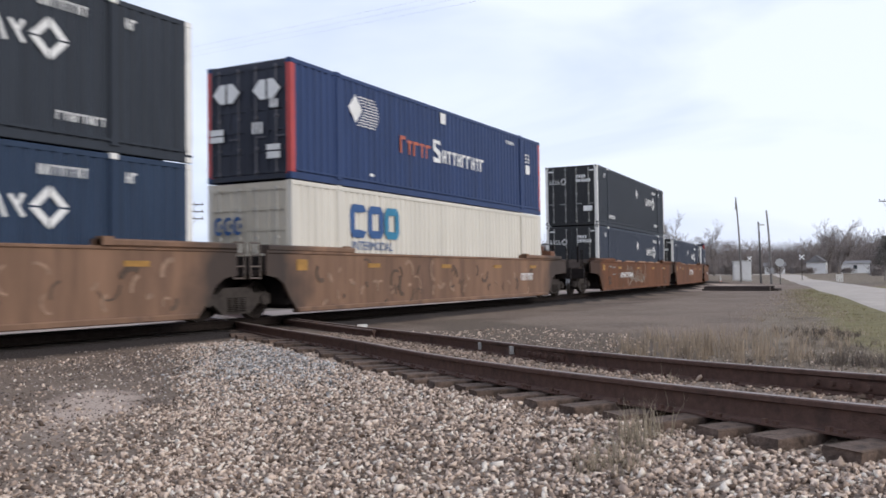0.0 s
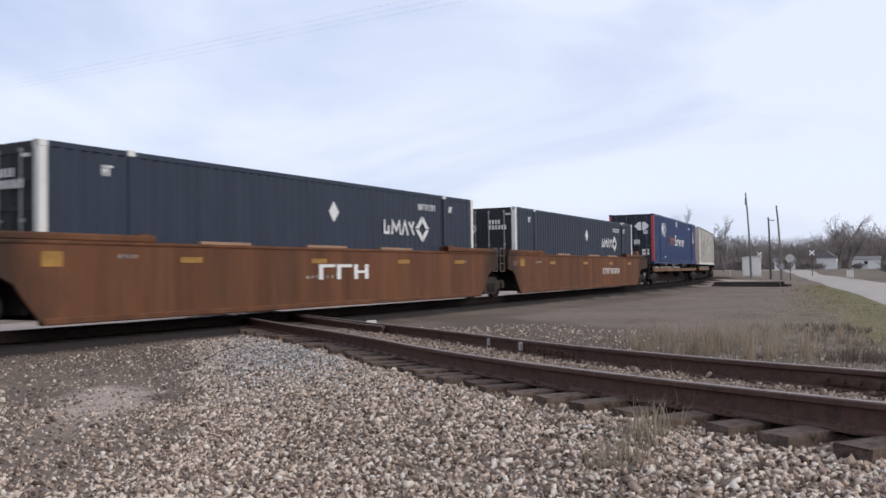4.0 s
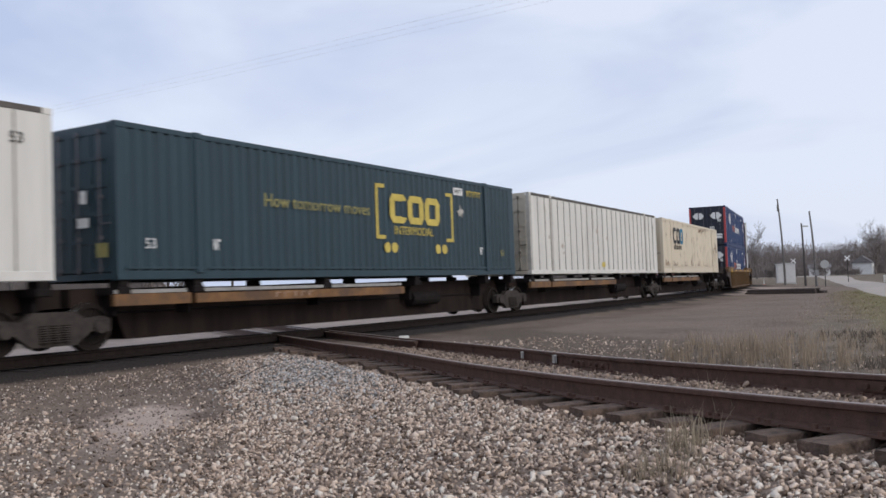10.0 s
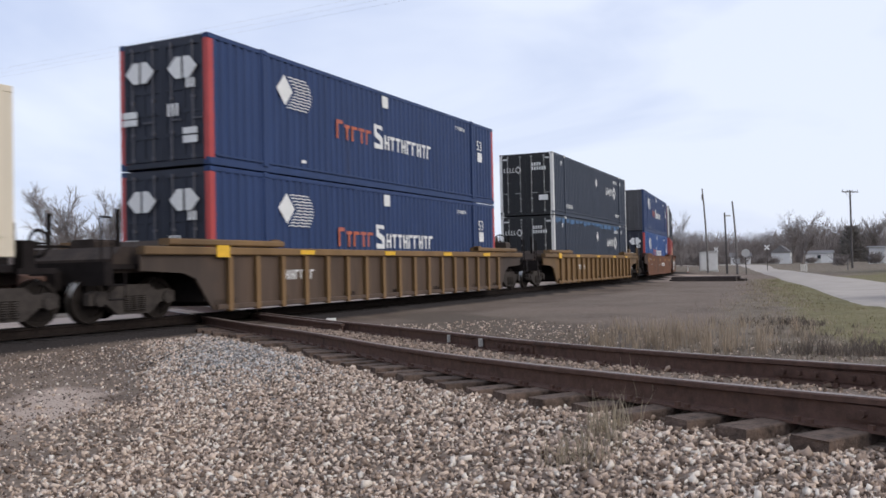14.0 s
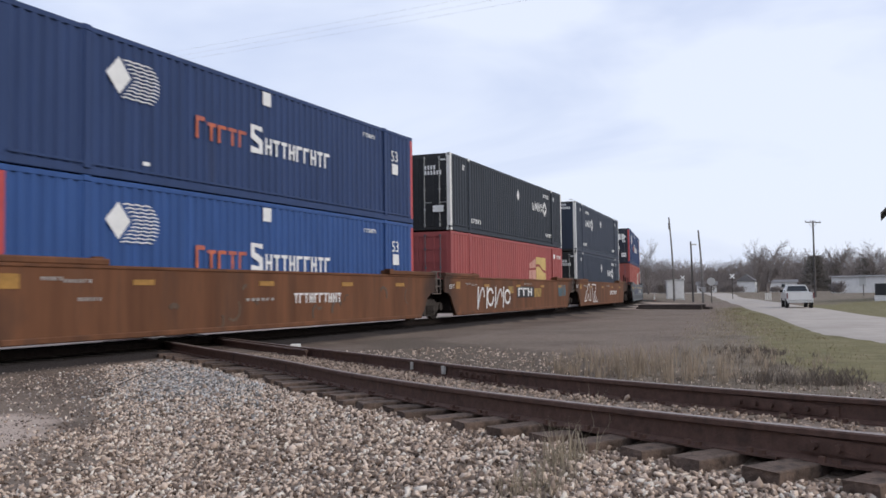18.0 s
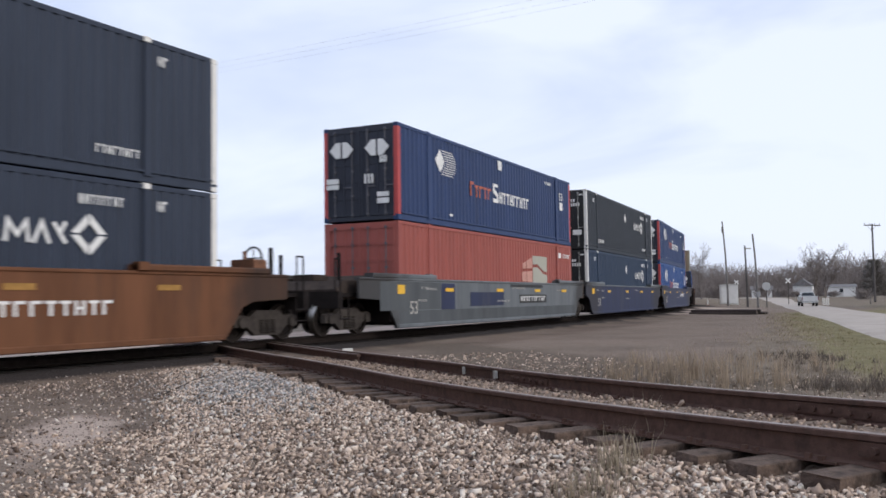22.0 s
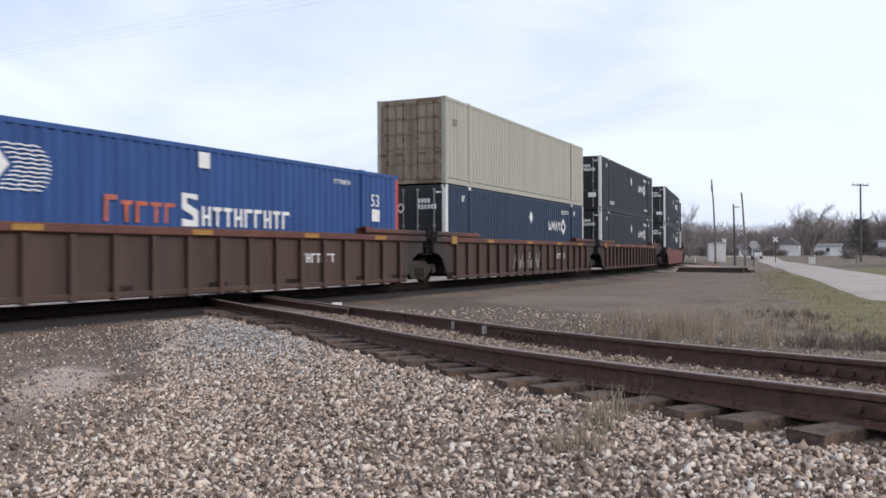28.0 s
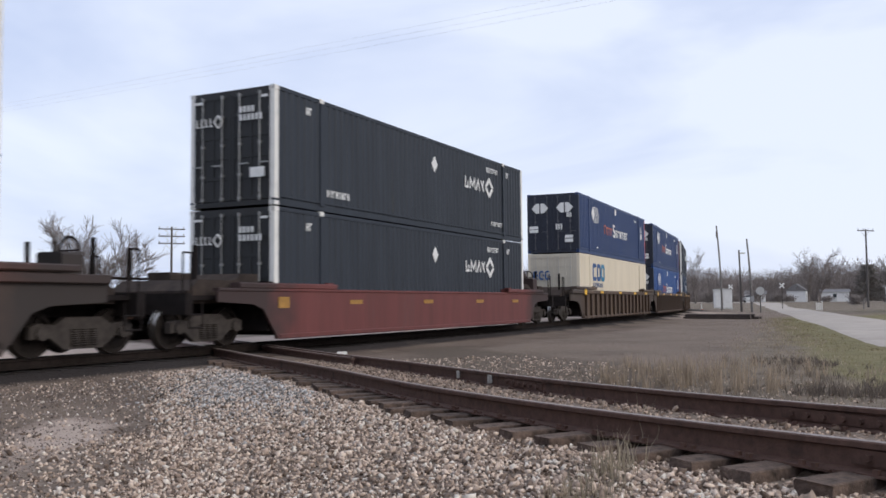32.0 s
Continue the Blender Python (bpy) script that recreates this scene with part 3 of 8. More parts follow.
line_y = np.concatenate([[0], np.cumsum((np.cos(line_a[1:]) + np.cos(line_a[:-1])) / 2 * STEP)])
line_x += -line_x[i_zero] - DIST * math.cos(HEAD0)
line_y += -line_y[i_zero] + DIST * math.sin(HEAD0)


def on_line(s, lat=0.0):
    """A point of the train's track, lat metres to its right (the camera's side)."""
    x, y, a = np.interp(s, line_s, line_x), np.interp(s, line_s, line_y), np.interp(s, line_s, line_a)
    return x + math.cos(a) * lat, y - math.sin(a) * lat, a


# the second track comes from beyond the crossing, swings a little and climbs gently on the camera's side
SPUR_X0, SPUR_Y0, SPUR_A0 = -2.234, 16.726, radians(154.17)
spur_fine = np.arange(-70, 45, 0.05)
spur_ang = SPUR_A0 + 0.0187 * np.clip(spur_fine, 0, 6) - 0.0301 * np.clip(spur_fine - 6, 0, 14)
spur_px = np.cumsum(np.sin(spur_ang)) * 0.05
spur_py = np.cumsum(np.cos(spur_ang)) * 0.05
spur_px += SPUR_X0 - np.interp(0, spur_fine, spur_px)
spur_py += SPUR_Y0 - np.interp(0, spur_fine, spur_py)


def on_spur(q, lat=0.0):
    """A point of the second track, q metres towards the camera from just before the crossing, lat to its right-hand (camera) side."""
    x, y, a = np.interp(q, spur_fine, spur_px), np.interp(q, spur_fine, spur_py), np.interp(q, spur_fine, spur_ang)
    return x + math.cos(a) * lat, y - math.sin(a) * lat, a


def spur_z(q):
    """Height of its rail heads."""
    k = np.clip(q, 0, 14)
    return -0.043 + 0.01028 * k + 0.00053 * k * k


spur_q = np.arange(-60, 40, 0.5)
spur_xy = np.array([on_spur(q)[:2] for q in spur_q])
spur_a = np.array([on_spur(q)[2] for q in spur_q])

# how far the train has come, in metres, second by second
PROGRESS = [(0, 0.20), (1, 12.80), (2, 25.39), (3, 38.17), (4, 50.70), (5, 63.23), (6, 75.76), (7, 88.49), (8, 101.52), (9, 114.11), (10, 126.62), (11, 139.56), (12, 152.47), (13, 165.25), (14, 177.94), (15, 190.80), (16, 203.67), (17, 216.55), (18, 229.26), (19, 241.98), (20, 254.89), (21, 267.46), (22, 280.36), (23, 293.28), (24, 305.82), (25, 318.76), (26, 331.71), (27, 344.66), (28, 357.63), (29, 370.40), (30, 383.54), (31, 396.98), (32, 410.00)]


# ---- ground ----
def far_all(px, py):
    """Signed distance of many points from both tracks (right of the main line, camera side of the spur), and how far along the spur."""
    out1, out2, out3 = np.empty(len(px)), np.empty(len(px)), np.empty(len(px))
    seg = slice(900, 1360)
    for k in range(0, len(px), 4000):
        x, y = px[k:k + 4000, None], py[k:k + 4000, None]
        i = np.argmin((line_x[None, seg] - x) ** 2 + (line_y[None, seg] - y) ** 2, axis=1) + 900
        a = line_a[i]
        out1[k:k + 4000] = (x[:, 0] - line_x[i]) * np.cos(a) - (y[:, 0] - line_y[i]) * np.sin(a)
        j = np.argmin((spur_xy[None, :, 0] - x) ** 2 + (spur_xy[None, :, 1] - y) ** 2, axis=1)
        aa = spur_a[j]
        dx, dy = x[:, 0] - spur_xy[j, 0], y[:, 0] - spur_xy[j, 1]
        out2[k:k + 4000] = dx * np.cos(aa) - dy * np.sin(aa)
        out3[k:k + 4000] = spur_q[j] + dx * np.sin(aa) + dy * np.cos(aa)
    return out1, out2, out3


def far_lat(px, py):
    return far_all(px, py)[:2]


def step01(v, a, b):
    t = np.clip((v - a) / (b - a), 0, 1)
    return t * t * (3 - 2 * t)


def wave(x, y, k, seed):
    """A cheap smooth unevenness."""
    r = np.random.RandomState(seed)
    out = np.zeros_like(x)
    for i in range(6):
        a, ph = r.uniform(0, 6.28), r.uniform(0, 6.28)
        kk = k * r.uniform(0.6, 1.8)
        out += np.sin((x * np.cos(a) + y * np.sin(a)) * kk + ph)
    return out / 6


def road_side(x, y):
    """Signed distance from the middle line of the road, which runs away past the signs."""
    # the middle runs straight past the signs
    ax, ay, bx, by = 13.2, 20.0, 44.2, 106.0
    ux, uy = bx - ax, by - ay
    n = math.hypot(ux, uy)
    ux, uy = ux / n, uy / n
    return (x - ax) * uy - (y - ay) * ux


def ground_z(x, y):
    x, y = np.asarray(x, float), np.asarray(y, float)
    l1, l2, lq = (v.reshape(x.shape) for v in far_all(x.ravel(), y.ravel()))
    zs = spur_z(lq)
    z = -0.33 + (0.03 * wave(x, y, 0.9, 3) + 0.012 * wave(x, y, 3.5, 5)) * (1 - step01(np.hypot(x, y), 20, 34))
    far = np.hypot(x, y)
    lane = 1 - step01(np.abs(road_side(x, y)), 4.5, 13)
    z = z + 0.62 * step01(far, 45, 140) * (1 - lane) + 0.70 * step01(far, 140, 168) * lane
    bed1 = 1 - step01(np.abs(l1), 1.5, 2.5)
    z = np.maximum(z, z * (1 - bed1) + (-0.215) * bed1)
    # the ballast shoulder falls off gently on the camera's side, steeper on the other
    bed2 = np.where(l2 > 0, 1 - step01(l2, 1.30, 3.4), 1 - step01(-l2, 1.2, 2.8)) * (1 - step01(-l1, 6, 30)) * (1 - step01(lq, 15, 28))
    z = np.maximum(z, z * (1 - bed2) + (zs - 0.238) * bed2)
    gauge = step01(np.abs(l2), 0.80, 0.62) * step01(l1, 1.5, 2.5) * (1 - step01(lq, 15, 28))
    z = np.maximum(z, z * (1 - gauge) + (zs - 0.158) * gauge)
    return z


def axis(lo, hi, fine_lo, fine_hi, fine, grow=1.18):
    v = list(np.arange(fine_lo, fine_hi + 1e-6, fine))
    d = fine
    while v[-1] < hi:
        d *= grow
        v.append(v[-1] + d)
    d = fine
    while v[0] > lo:
        d *= grow
        v.insert(0, v[0] - d)
    return np.array(v)


gx, gy = axis(-2500, 2500, -16, 14, 0.16), axis(-400, 3500, 1.5, 26, 0.16)
GX, GY = np.meshgrid(gx, gy)
GZ = ground_z(GX, GY)
L1, L2 = far_lat(GX.ravel(), GY.ravel())
L1, L2 = L1.reshape(GX.shape), L2.reshape(GX.shape)
nx, ny = len(gx), len(gy)
verts = np.stack([GX.ravel(), GY.ravel(), GZ.ravel()], 1)
idx = np.arange(nx * ny).reshape(ny, nx)
quads = np.stack([idx[:-1, :-1].ravel(), idx[:-1, 1:].ravel(), idx[1:, 1:].ravel(), idx[1:, :-1].ravel()], 1)
ground_me = bpy.data.meshes.new("ground")
ground_me.vertices.add(len(verts))
ground_me.vertices.foreach_set("co", verts.ravel())
ground_me.loops.add(quads.size)
ground_me.loops.foreach_set("vertex_index", quads.ravel())
ground_me.polygons.add(len(quads))
ground_me.polygons.foreach_set("loop_start", np.arange(0, quads.size, 4))
ground_me.update(calc_edges=True)
smooth(ground_me)


road_d = road_side(GX, GY)
# what covers the ground: grass, fine pale gravel, dark cinders
grass = step01(L2, -2.6, -4.2) * step01(L1, 5.0, 9.0) * step01((GX - 3.2 - 0.433 * (GY - 12.2)) * 0.92 + 0.7 * wave(GX, GY, 0.5, 8), -0.9, 1.1)
far_grass = step01(np.hypot(GX, GY), 48, 80)
grass = np.maximum(grass, far_grass)
grass = grass * (1 - (1 - step01(np.hypot(GX - 24, GY - 80), 10, 22)))
behind = step01(-L1, 7.5, 10)
grass = grass * (1 - np.clip(1.2 * np.exp(-(((GX - 17.5) / 5) ** 2 + ((GY - 67) / 9) ** 2)), 0, 1))
grass = np.maximum(grass, behind)
green = 0.95 * step01(road_d, -5.0, -3.4) * step01(np.hypot(GX, GY), 11, 15) * (1 - 0.75 * step01(np.hypot(GX, GY), 60, 110))
dirt_edge = GX + 2.75 + 0.27 * (GY - 10.5) + 0.25 * wave(GX, GY, 1.2, 31)
pale = 0.85 * np.exp(-(((GX + 3.55 + 0.22 * (GY - 8.8) + 0.25 * wave(GX, GY, 1.8, 61)) / 0.62) ** 2 + ((GY - 8.8) / 1.7) ** 2)) + 0.9 * np.exp(-(((GX - 22) / 9) ** 2 + ((GY - 80) / 9) ** 2)) + 1.1 * np.exp(-(((GX - 17.5) / 4) ** 2 + ((GY - 67) / 8) ** 2))
pale = pale + 0.7 * step01(-L1, 3.6, 4.8) * step01(-L1, 9.0, 7.0)
bluish = np.exp(-(((GX + 2.55 + 0.25 * (GY - 13)) / 0.8) ** 2 + ((GY - 13.2) / 2.6) ** 2))
cinder = step01(L1, 5.2, 3.4) * step01(L1, -6, -2) + 0.95 * step01(dirt_edge, 0.15, -0.7) * step01(GY, 7.8, 9.4)
weedy = step01(L2, -1.7, -2.6) * step01(L2, -7.5, -5.0) * step01(GX, -1.5, 1.0)
# dark oily bed, with the shade below and just behind the train painted in
oil_and_shade = step01(np.abs(L1), 2.5, 1.7) + 0.7 * step01(-L1, 4.6, 3.2) * step01(-L1, 1.0, 2.0)
for nm, arr in (("oil_and_shade", oil_and_shade), ("weedy", weedy), ("grass", grass), ("green", green), ("pale", pale), ("bluish", bluish), ("cinder", cinder)):
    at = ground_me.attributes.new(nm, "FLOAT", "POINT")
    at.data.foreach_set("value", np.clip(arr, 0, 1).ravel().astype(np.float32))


def ground_material():
    m = bpy.data.materials.new("gravel_dirt_and_grass")
    m.use_nodes = True
    n, l = m.node_tree.nodes, m.node_tree.links
    b = n["Principled BSDF"]
    b.inputs["Roughness"].default_value = 0.95
    b.inputs["Specular IOR Level"].default_value = 0.15
    co = n.new("ShaderNodeTexCoord")

    def noise_tex(scale, detail=6, rough=0.6):
        t = n.new("ShaderNodeTexNoise")
        t.inputs["Scale"].default_value, t.inputs["Detail"].default_value, t.inputs["Roughness"].default_value = scale, detail, rough
        l.new(co.outputs["Object"], t.inputs["Vector"])
        return t.outputs["Fac"]

    def ramp(fac, stops):
        r = n.new("ShaderNodeValToRGB")
        while len(r.color_ramp.elements) < len(stops):
            r.color_ramp.elements.new(0.5)
        for e, (p, c) in zip(r.color_ramp.elements, stops):
            e.position, e.color = p, (*c, 1)
        l.new(fac, r.inputs["Fac"])
        return r.outputs["Color"]

    def mix(fac, a, c):
        x = n.new("ShaderNodeMixRGB")
        l.new(fac, x.inputs[0])
        l.new(a, x.inputs[1])
        l.new(c, x.inputs[2])
        return x.outputs["Color"]

    def mask(name, edge=0.35, scale=2.0):
        """An attribute with a ragged edge."""
        a = n.new("ShaderNodeAttribute")
        a.attribute_name = name
        add = n.new("ShaderNodeMath")
        add.operation = "MULTIPLY_ADD"
        add.inputs[1].default_value = 1.0
        sh = n.new("ShaderNodeMath")
        sh.operation = "MULTIPLY_ADD"
        sh.inputs[1].default_value, sh.inputs[2].default_value = edge * 2, -edge
        l.new(noise_tex(scale, 5, 0.7), sh.inputs[0])
        l.new(a.outputs["Fac"], add.inputs[0])
        l.new(sh.outputs["Value"], add.inputs[2])
        mr = n.new("ShaderNodeMapRange")
        mr.inputs["From Min"].default_value, mr.inputs["From Max"].default_value = 0.3, 0.7
        l.new(add.outputs["Value"], mr.inputs["Value"])
        return mr.outputs["Result"]

    vor = n.new("ShaderNodeTexVoronoi")
    vor.inputs["Scale"].default_value = 26
    l.new(co.outputs["Object"], vor.inputs["Vector"])
    sep = n.new("ShaderNodeSeparateColor")
    l.new(vor.outputs["Color"], sep.inputs["Color"])
    stone = ramp(sep.outputs["Red"], [(0.0, (0.086, 0.065, 0.051)), (0.5, (0.168, 0.128, 0.102)), (1.0, (0.341, 0.293, 0.251))])
    fine = ramp(noise_tex(55, 3, 0.8), [(0.3, (0.124, 0.092, 0.072)), (0.7, (0.256, 0.204, 0.164))])
    col = mix(noise_tex(1.3, 4), stone, fine)
    col = mix(mask("bluish"), col, ramp(sep.outputs["Green"], [(0.0, (0.13, 0.122, 0.113)), (1.0, (0.33, 0.318, 0.30))]))
    col = mix(mask("cinder"), col, ramp(noise_tex(40, 4, 0.8), [(0.3, (0.078, 0.057, 0.045)), (0.7, (0.195, 0.151, 0.121))]))
    tint = ramp(noise_tex(0.22, 8, 0.75), [(0.35, (0.70, 0.68, 0.66)), (0.65, (1.18, 1.15, 1.10))])
    broad = n.new("ShaderNodeMixRGB")
    broad.blend_type, broad.inputs[0].default_value = "MULTIPLY", 0.8
    l.new(col, broad.inputs[1])
    l.new(tint, broad.inputs[2])
    col = broad.outputs["Color"]
    blot = noise_tex(0.35, 7, 0.7)
    col = mix(ramp(blot, [(0.38, (0, 0, 0)), (0.62, (0.75, 0.75, 0.75))]), col, ramp(noise_tex(22, 5, 0.8), [(0.3, (0.138, 0.105, 0.081)), (0.7, (0.322, 0.258, 0.203))]))
    col = mix(mask("pale", 0.55, 1.6), col, ramp(noise_tex(38, 4, 0.8), [(0.25, (0.36, 0.282, 0.232)), (0.75, (0.53, 0.430, 0.355))]))
    # near-black bed colour: oil plus painted shade under the train
    col = mix(mask("oil_and_shade", 0.25), col, ramp(noise_tex(30, 4, 0.8), [(0.3, (0.022, 0.018, 0.016)), (0.7, (0.055, 0.045, 0.04))]))
    col = mix(mask("weedy", 0.45, 1.2), col, ramp(noise_tex(14, 6, 0.8), [(0.3, (0.075, 0.056, 0.042)), (0.7, (0.20, 0.160, 0.124))]))
    dry = ramp(noise_tex(0.9, 9, 0.82), [(0.32, (0.090, 0.071, 0.055)), (0.52, (0.205, 0.166, 0.126)), (0.72, (0.32, 0.268, 0.205))])
    lawn = ramp(noise_tex(1.6, 8, 0.75), [(0.3, (0.115, 0.098, 0.056)), (0.5, (0.185, 0.162, 0.082)), (0.75, (0.275, 0.232, 0.150))])
    col = mix(mask("grass", 0.4, 0.8), col, mix(mask("green", 0.8, 0.5), dry, lawn))
    l.new(col, b.inputs["Base Color"])
    bp = n.new("ShaderNodeBump")
    bp.inputs["Strength"].default_value, bp.inputs["Distance"].default_value = 0.7, 0.03
    l.new(vor.outputs["Distance"], bp.inputs["Height"])
    l.new(bp.outputs["Normal"], b.inputs["Normal"])
    return m


ground = tagged(new("ground", ground_me), "grey-brown gravel, cinders and dry winter grass beside the tracks", "ground", kind="structure")
ground_me.materials.append(ground_material())

# the road, a strip a little above the ground
road_mat = node_mat("worn_grey_road_surface", (0.405, 0.355, 0.305), 0.95, var=0.12, scale=0.7, grime=(0.32, 0.275, 0.235), grime_amount=0.5, grime_scale=0.25, bump=0.3)


def road_mid(q):
    """The middle of the road q metres from where it comes into view, and its course there."""
    def at(q):
        bend = -0.0007 * max(0, q - 95) ** 2 + 0.03 * max(0, 4 - q) ** 2
        return 13.2 + 0.3391 * q + 0.9407 * bend, 20.0 + 0.9407 * q - 0.3391 * bend
    (x0, y0), (x1, y1) = at(q - 0.5), at(q + 0.5)
    n_ = math.hypot(x1 - x0, y1 - y0)
    return (*at(q), (x1 - x0) / n_, (y1 - y0) / n_)


rs = Shape()
pts = []
for i in range(120):
    k = i / 119
    q = -30 + 330 * k
    x, y, ux, uy = road_mid(q)
    w = 2.45 + 0.10 * math.sin(q * 0.21)
    pts.append([(x - uy * e, y + ux * e) for e in (w, w - 0.5, 0.0, 0.5 - w, -w)])
top = []
for row in pts:
    for j, ((px_, py_), za) in enumerate(zip(row, ground_z(np.array([p[0] for p in row]), np.array([p[1] for p in row])))):
        top.append((px_, py_, float(za) + (-0.04, 0.03, 0.07, 0.03, -0.04)[j]))
rf = []
for i in range(len(pts) - 1):
    for j in range(4):
        rf.append((5 * i + j, 5 * i + j + 1, 5 * i + j + 6, 5 * i + j + 5))
rs.add(top, rf)
road = part("road", rs, road_mat, None)
tagged(road, "worn pale grey country road running away between grass verges", "road", kind="structure")


# loose stones near the camera
def stones(name, label, n, sample, size, colours, seed):
    """n broken stones at sample(rng) places, in one mesh."""
    rng = np.random.RandomState(seed)
    ico = np.array([(-1, -1, -1), (1, -1, -1), (1, 1, -1), (-1, 1, -1), (-1, -1, 1), (1, -1, 1), (1, 1, 1), (-1, 1, 1)], float) * 0.72
    fi = np.array([(0, 2, 1), (0, 3, 2), (4, 5, 6), (4, 6, 7), (0, 1, 5), (0, 5, 4), (1, 2, 6), (1, 6, 5), (2, 3, 7), (2, 7, 6), (3, 0, 4), (3, 4, 7)])
    x, y = sample(rng, n)
    n = len(x)
    z = ground_z(x, y)
    r = size * np.exp(rng.normal(0, 0.30, n))
    v = ico[None] * (1 + rng.uniform(-0.62, 0.30, (n, 8, 3)))
    v = v * np.stack([rng.uniform(0.85, 1.9, n), rng.uniform(0.6, 1.15, n), rng.uniform(0.4, 0.85, n)], 1)[:, None, :]
    e = rng.normal(0, 1, (n, 4))
    e /= np.linalg.norm(e, axis=1, keepdims=True)
    e[:, 1:3] *= 0.75
    e /= np.linalg.norm(e, axis=1, keepdims=True)
    w_, a_, b_, c_ = e.T
    rot = np.stack([1 - 2 * (b_ ** 2 + c_ ** 2), 2 * (a_ * b_ - c_ * w_), 2 * (a_ * c_ + b_ * w_), 2 * (a_ * b_ + c_ * w_), 1 - 2 * (a_ ** 2 + c_ ** 2), 2 * (b_ * c_ - a_ * w_), 2 * (a_ * c_ - b_ * w_), 2 * (b_ * c_ + a_ * w_), 1 - 2 * (a_ ** 2 + b_ ** 2)], 1).reshape(n, 3, 3)
    v = np.einsum("nij,nkj->nki", rot, v) * r[:, None, None]
    v[:, :, 0] += x[:, None]
    v[:, :, 1] += y[:, None]
    v[:, :, 2] += (z + r * rng.uniform(0.05, 0.55, n))[:, None]
    f = (fi[None] + 8 * np.arange(n)[:, None, None]).reshape(-1, 3)
    me = bpy.data.meshes.new(name)
    me.vertices.add(8 * n)
    me.vertices.foreach_set("co", v.ravel())
    me.loops.add(f.size)
    me.loops.foreach_set("vertex_index", f.ravel())
    me.polygons.add(len(f))
    me.polygons.foreach_set("loop_start", np.arange(0, f.size, 3))
    me.update(calc_edges=True)
    m = bpy.data.materials.new(name)
    m.use_nodes = True
    nn, ll = m.node_tree.nodes, m.node_tree.links
    b = nn["Principled BSDF"]
    b.inputs["Roughness"].default_value = 0.9
    b.inputs["Specular IOR Level"].default_value = 0.2
    geo = nn.new("ShaderNodeNewGeometry")
    rp = nn.new("ShaderNodeValToRGB")
    while len(rp.color_ramp.elements) < len(colours):
        rp.color_ramp.elements.new(0.5)
    for i, c in enumerate(colours):
        rp.color_ramp.elements[i].position, rp.color_ramp.elements[i].color = i / len(colours), (*c, 1)
    rp.color_ramp.interpolation = "CONSTANT"
    ll.new(geo.outputs["Random Per Island"], rp.inputs["Fac"])
    co = nn.new("ShaderNodeTexCoord")
    tx = nn.new("ShaderNodeTexNoise")
    tx.inputs["Scale"].default_value, tx.inputs["Detail"].default_value = 45, 4
    ll.new(co.outputs["Object"], tx.inputs["Vector"])
    mr = nn.new("ShaderNodeMapRange")
    mr.inputs["To Min"].default_value, mr.inputs["To Max"].default_value = 0.65, 1.3
    ll.new(tx.outputs["Fac"], mr.inputs["Value"])
    mu = nn.new("ShaderNodeMixRGB")
    mu.blend_type, mu.inputs[0].default_value = "MULTIPLY", 1.0
    ll.new(rp.outputs["Color"], mu.inputs[1])
    ll.new(mr.outputs["Result"], mu.inputs[2])
    ll.new(mu.outputs["Color"], b.inputs["Base Color"])
    me.materials.append(m)
    return tagged(new(name, me), label, "gravel", kind="stuff")


def near_field(rng, n):
    """The field before the second track, denser towards it; thins out to the left where fine dirt lies."""
    x, y = rng.uniform(-8.5, 4.4, n), 3.2 + 13.6 * rng.uniform(0, 1, n) ** 1.4
    l1, l2 = far_lat(x, y)
    keep = (l2 > 1.05) & (l1 > 2.3) & (np.abs(x) < 0.60 * y + 0.6)
    edge = x + 2.75 + 0.27 * (y - 10.5) + 0.25 * wave(x, y, 1.2, 31)
    dense = 1 - 0.92 * step01(edge, 0.15, -0.7) * step01(y, 7.8, 9.4) - 0.85 * np.exp(-(((x + 3.55 + 0.22 * (y - 8.8) + 0.25 * wave(x, y, 1.8, 61)) / 0.68) ** 2 + ((y - 8.8) / 1.75) ** 2)) - 0.55 * step01(x, -1.6, -2.4) * step01(y, 8.2, 7.0)
    dense = np.clip(dense + 0.15 * wave(x, y, 1.6, 21), 0.05, 1)
    keep &= rng.uniform(0, 1, n) < dense
    return x[keep], y[keep]


def grey_patch(rng, n):
    y = rng.normal(13.0, 1.9, n)
    x = -2.5 - 0.25 * (y - 13) + rng.normal(0, 0.55, n)
    l1, l2 = far_lat(x, y)
    keep = (l2 > 1.3) & (l1 > 2.4)
    return x[keep], y[keep]


def between_rails(rng, n):
    q, lat = rng.uniform(-1, 19, n), rng.uniform(-2.2, 1.3, n)
    xy = np.array([on_spur(a, b)[:2] for a, b in zip(q, lat)])
    keep = (np.abs(np.abs(lat) - 0.75) > 0.13) & (rng.uniform(0, 1, n) < np.where(lat < -0.75, 0.55, 0.9))
    l1, _ = far_lat(xy[:, 0], xy[:, 1])
    keep &= l1 > 1.5
    return xy[keep, 0], xy[keep, 1]


def beyond(rng, n):
    q, lat = rng.uniform(-2, 20, n), -1.6 - 4.5 * rng.uniform(0, 1, n) ** 2.0
    xy = np.array([on_spur(a, b)[:2] for a, b in zip(q, lat)])
    l1, _ = far_lat(xy[:, 0], xy[:, 1])
    keep = l1 > 2.6
    return xy[keep, 0], xy[keep, 1]


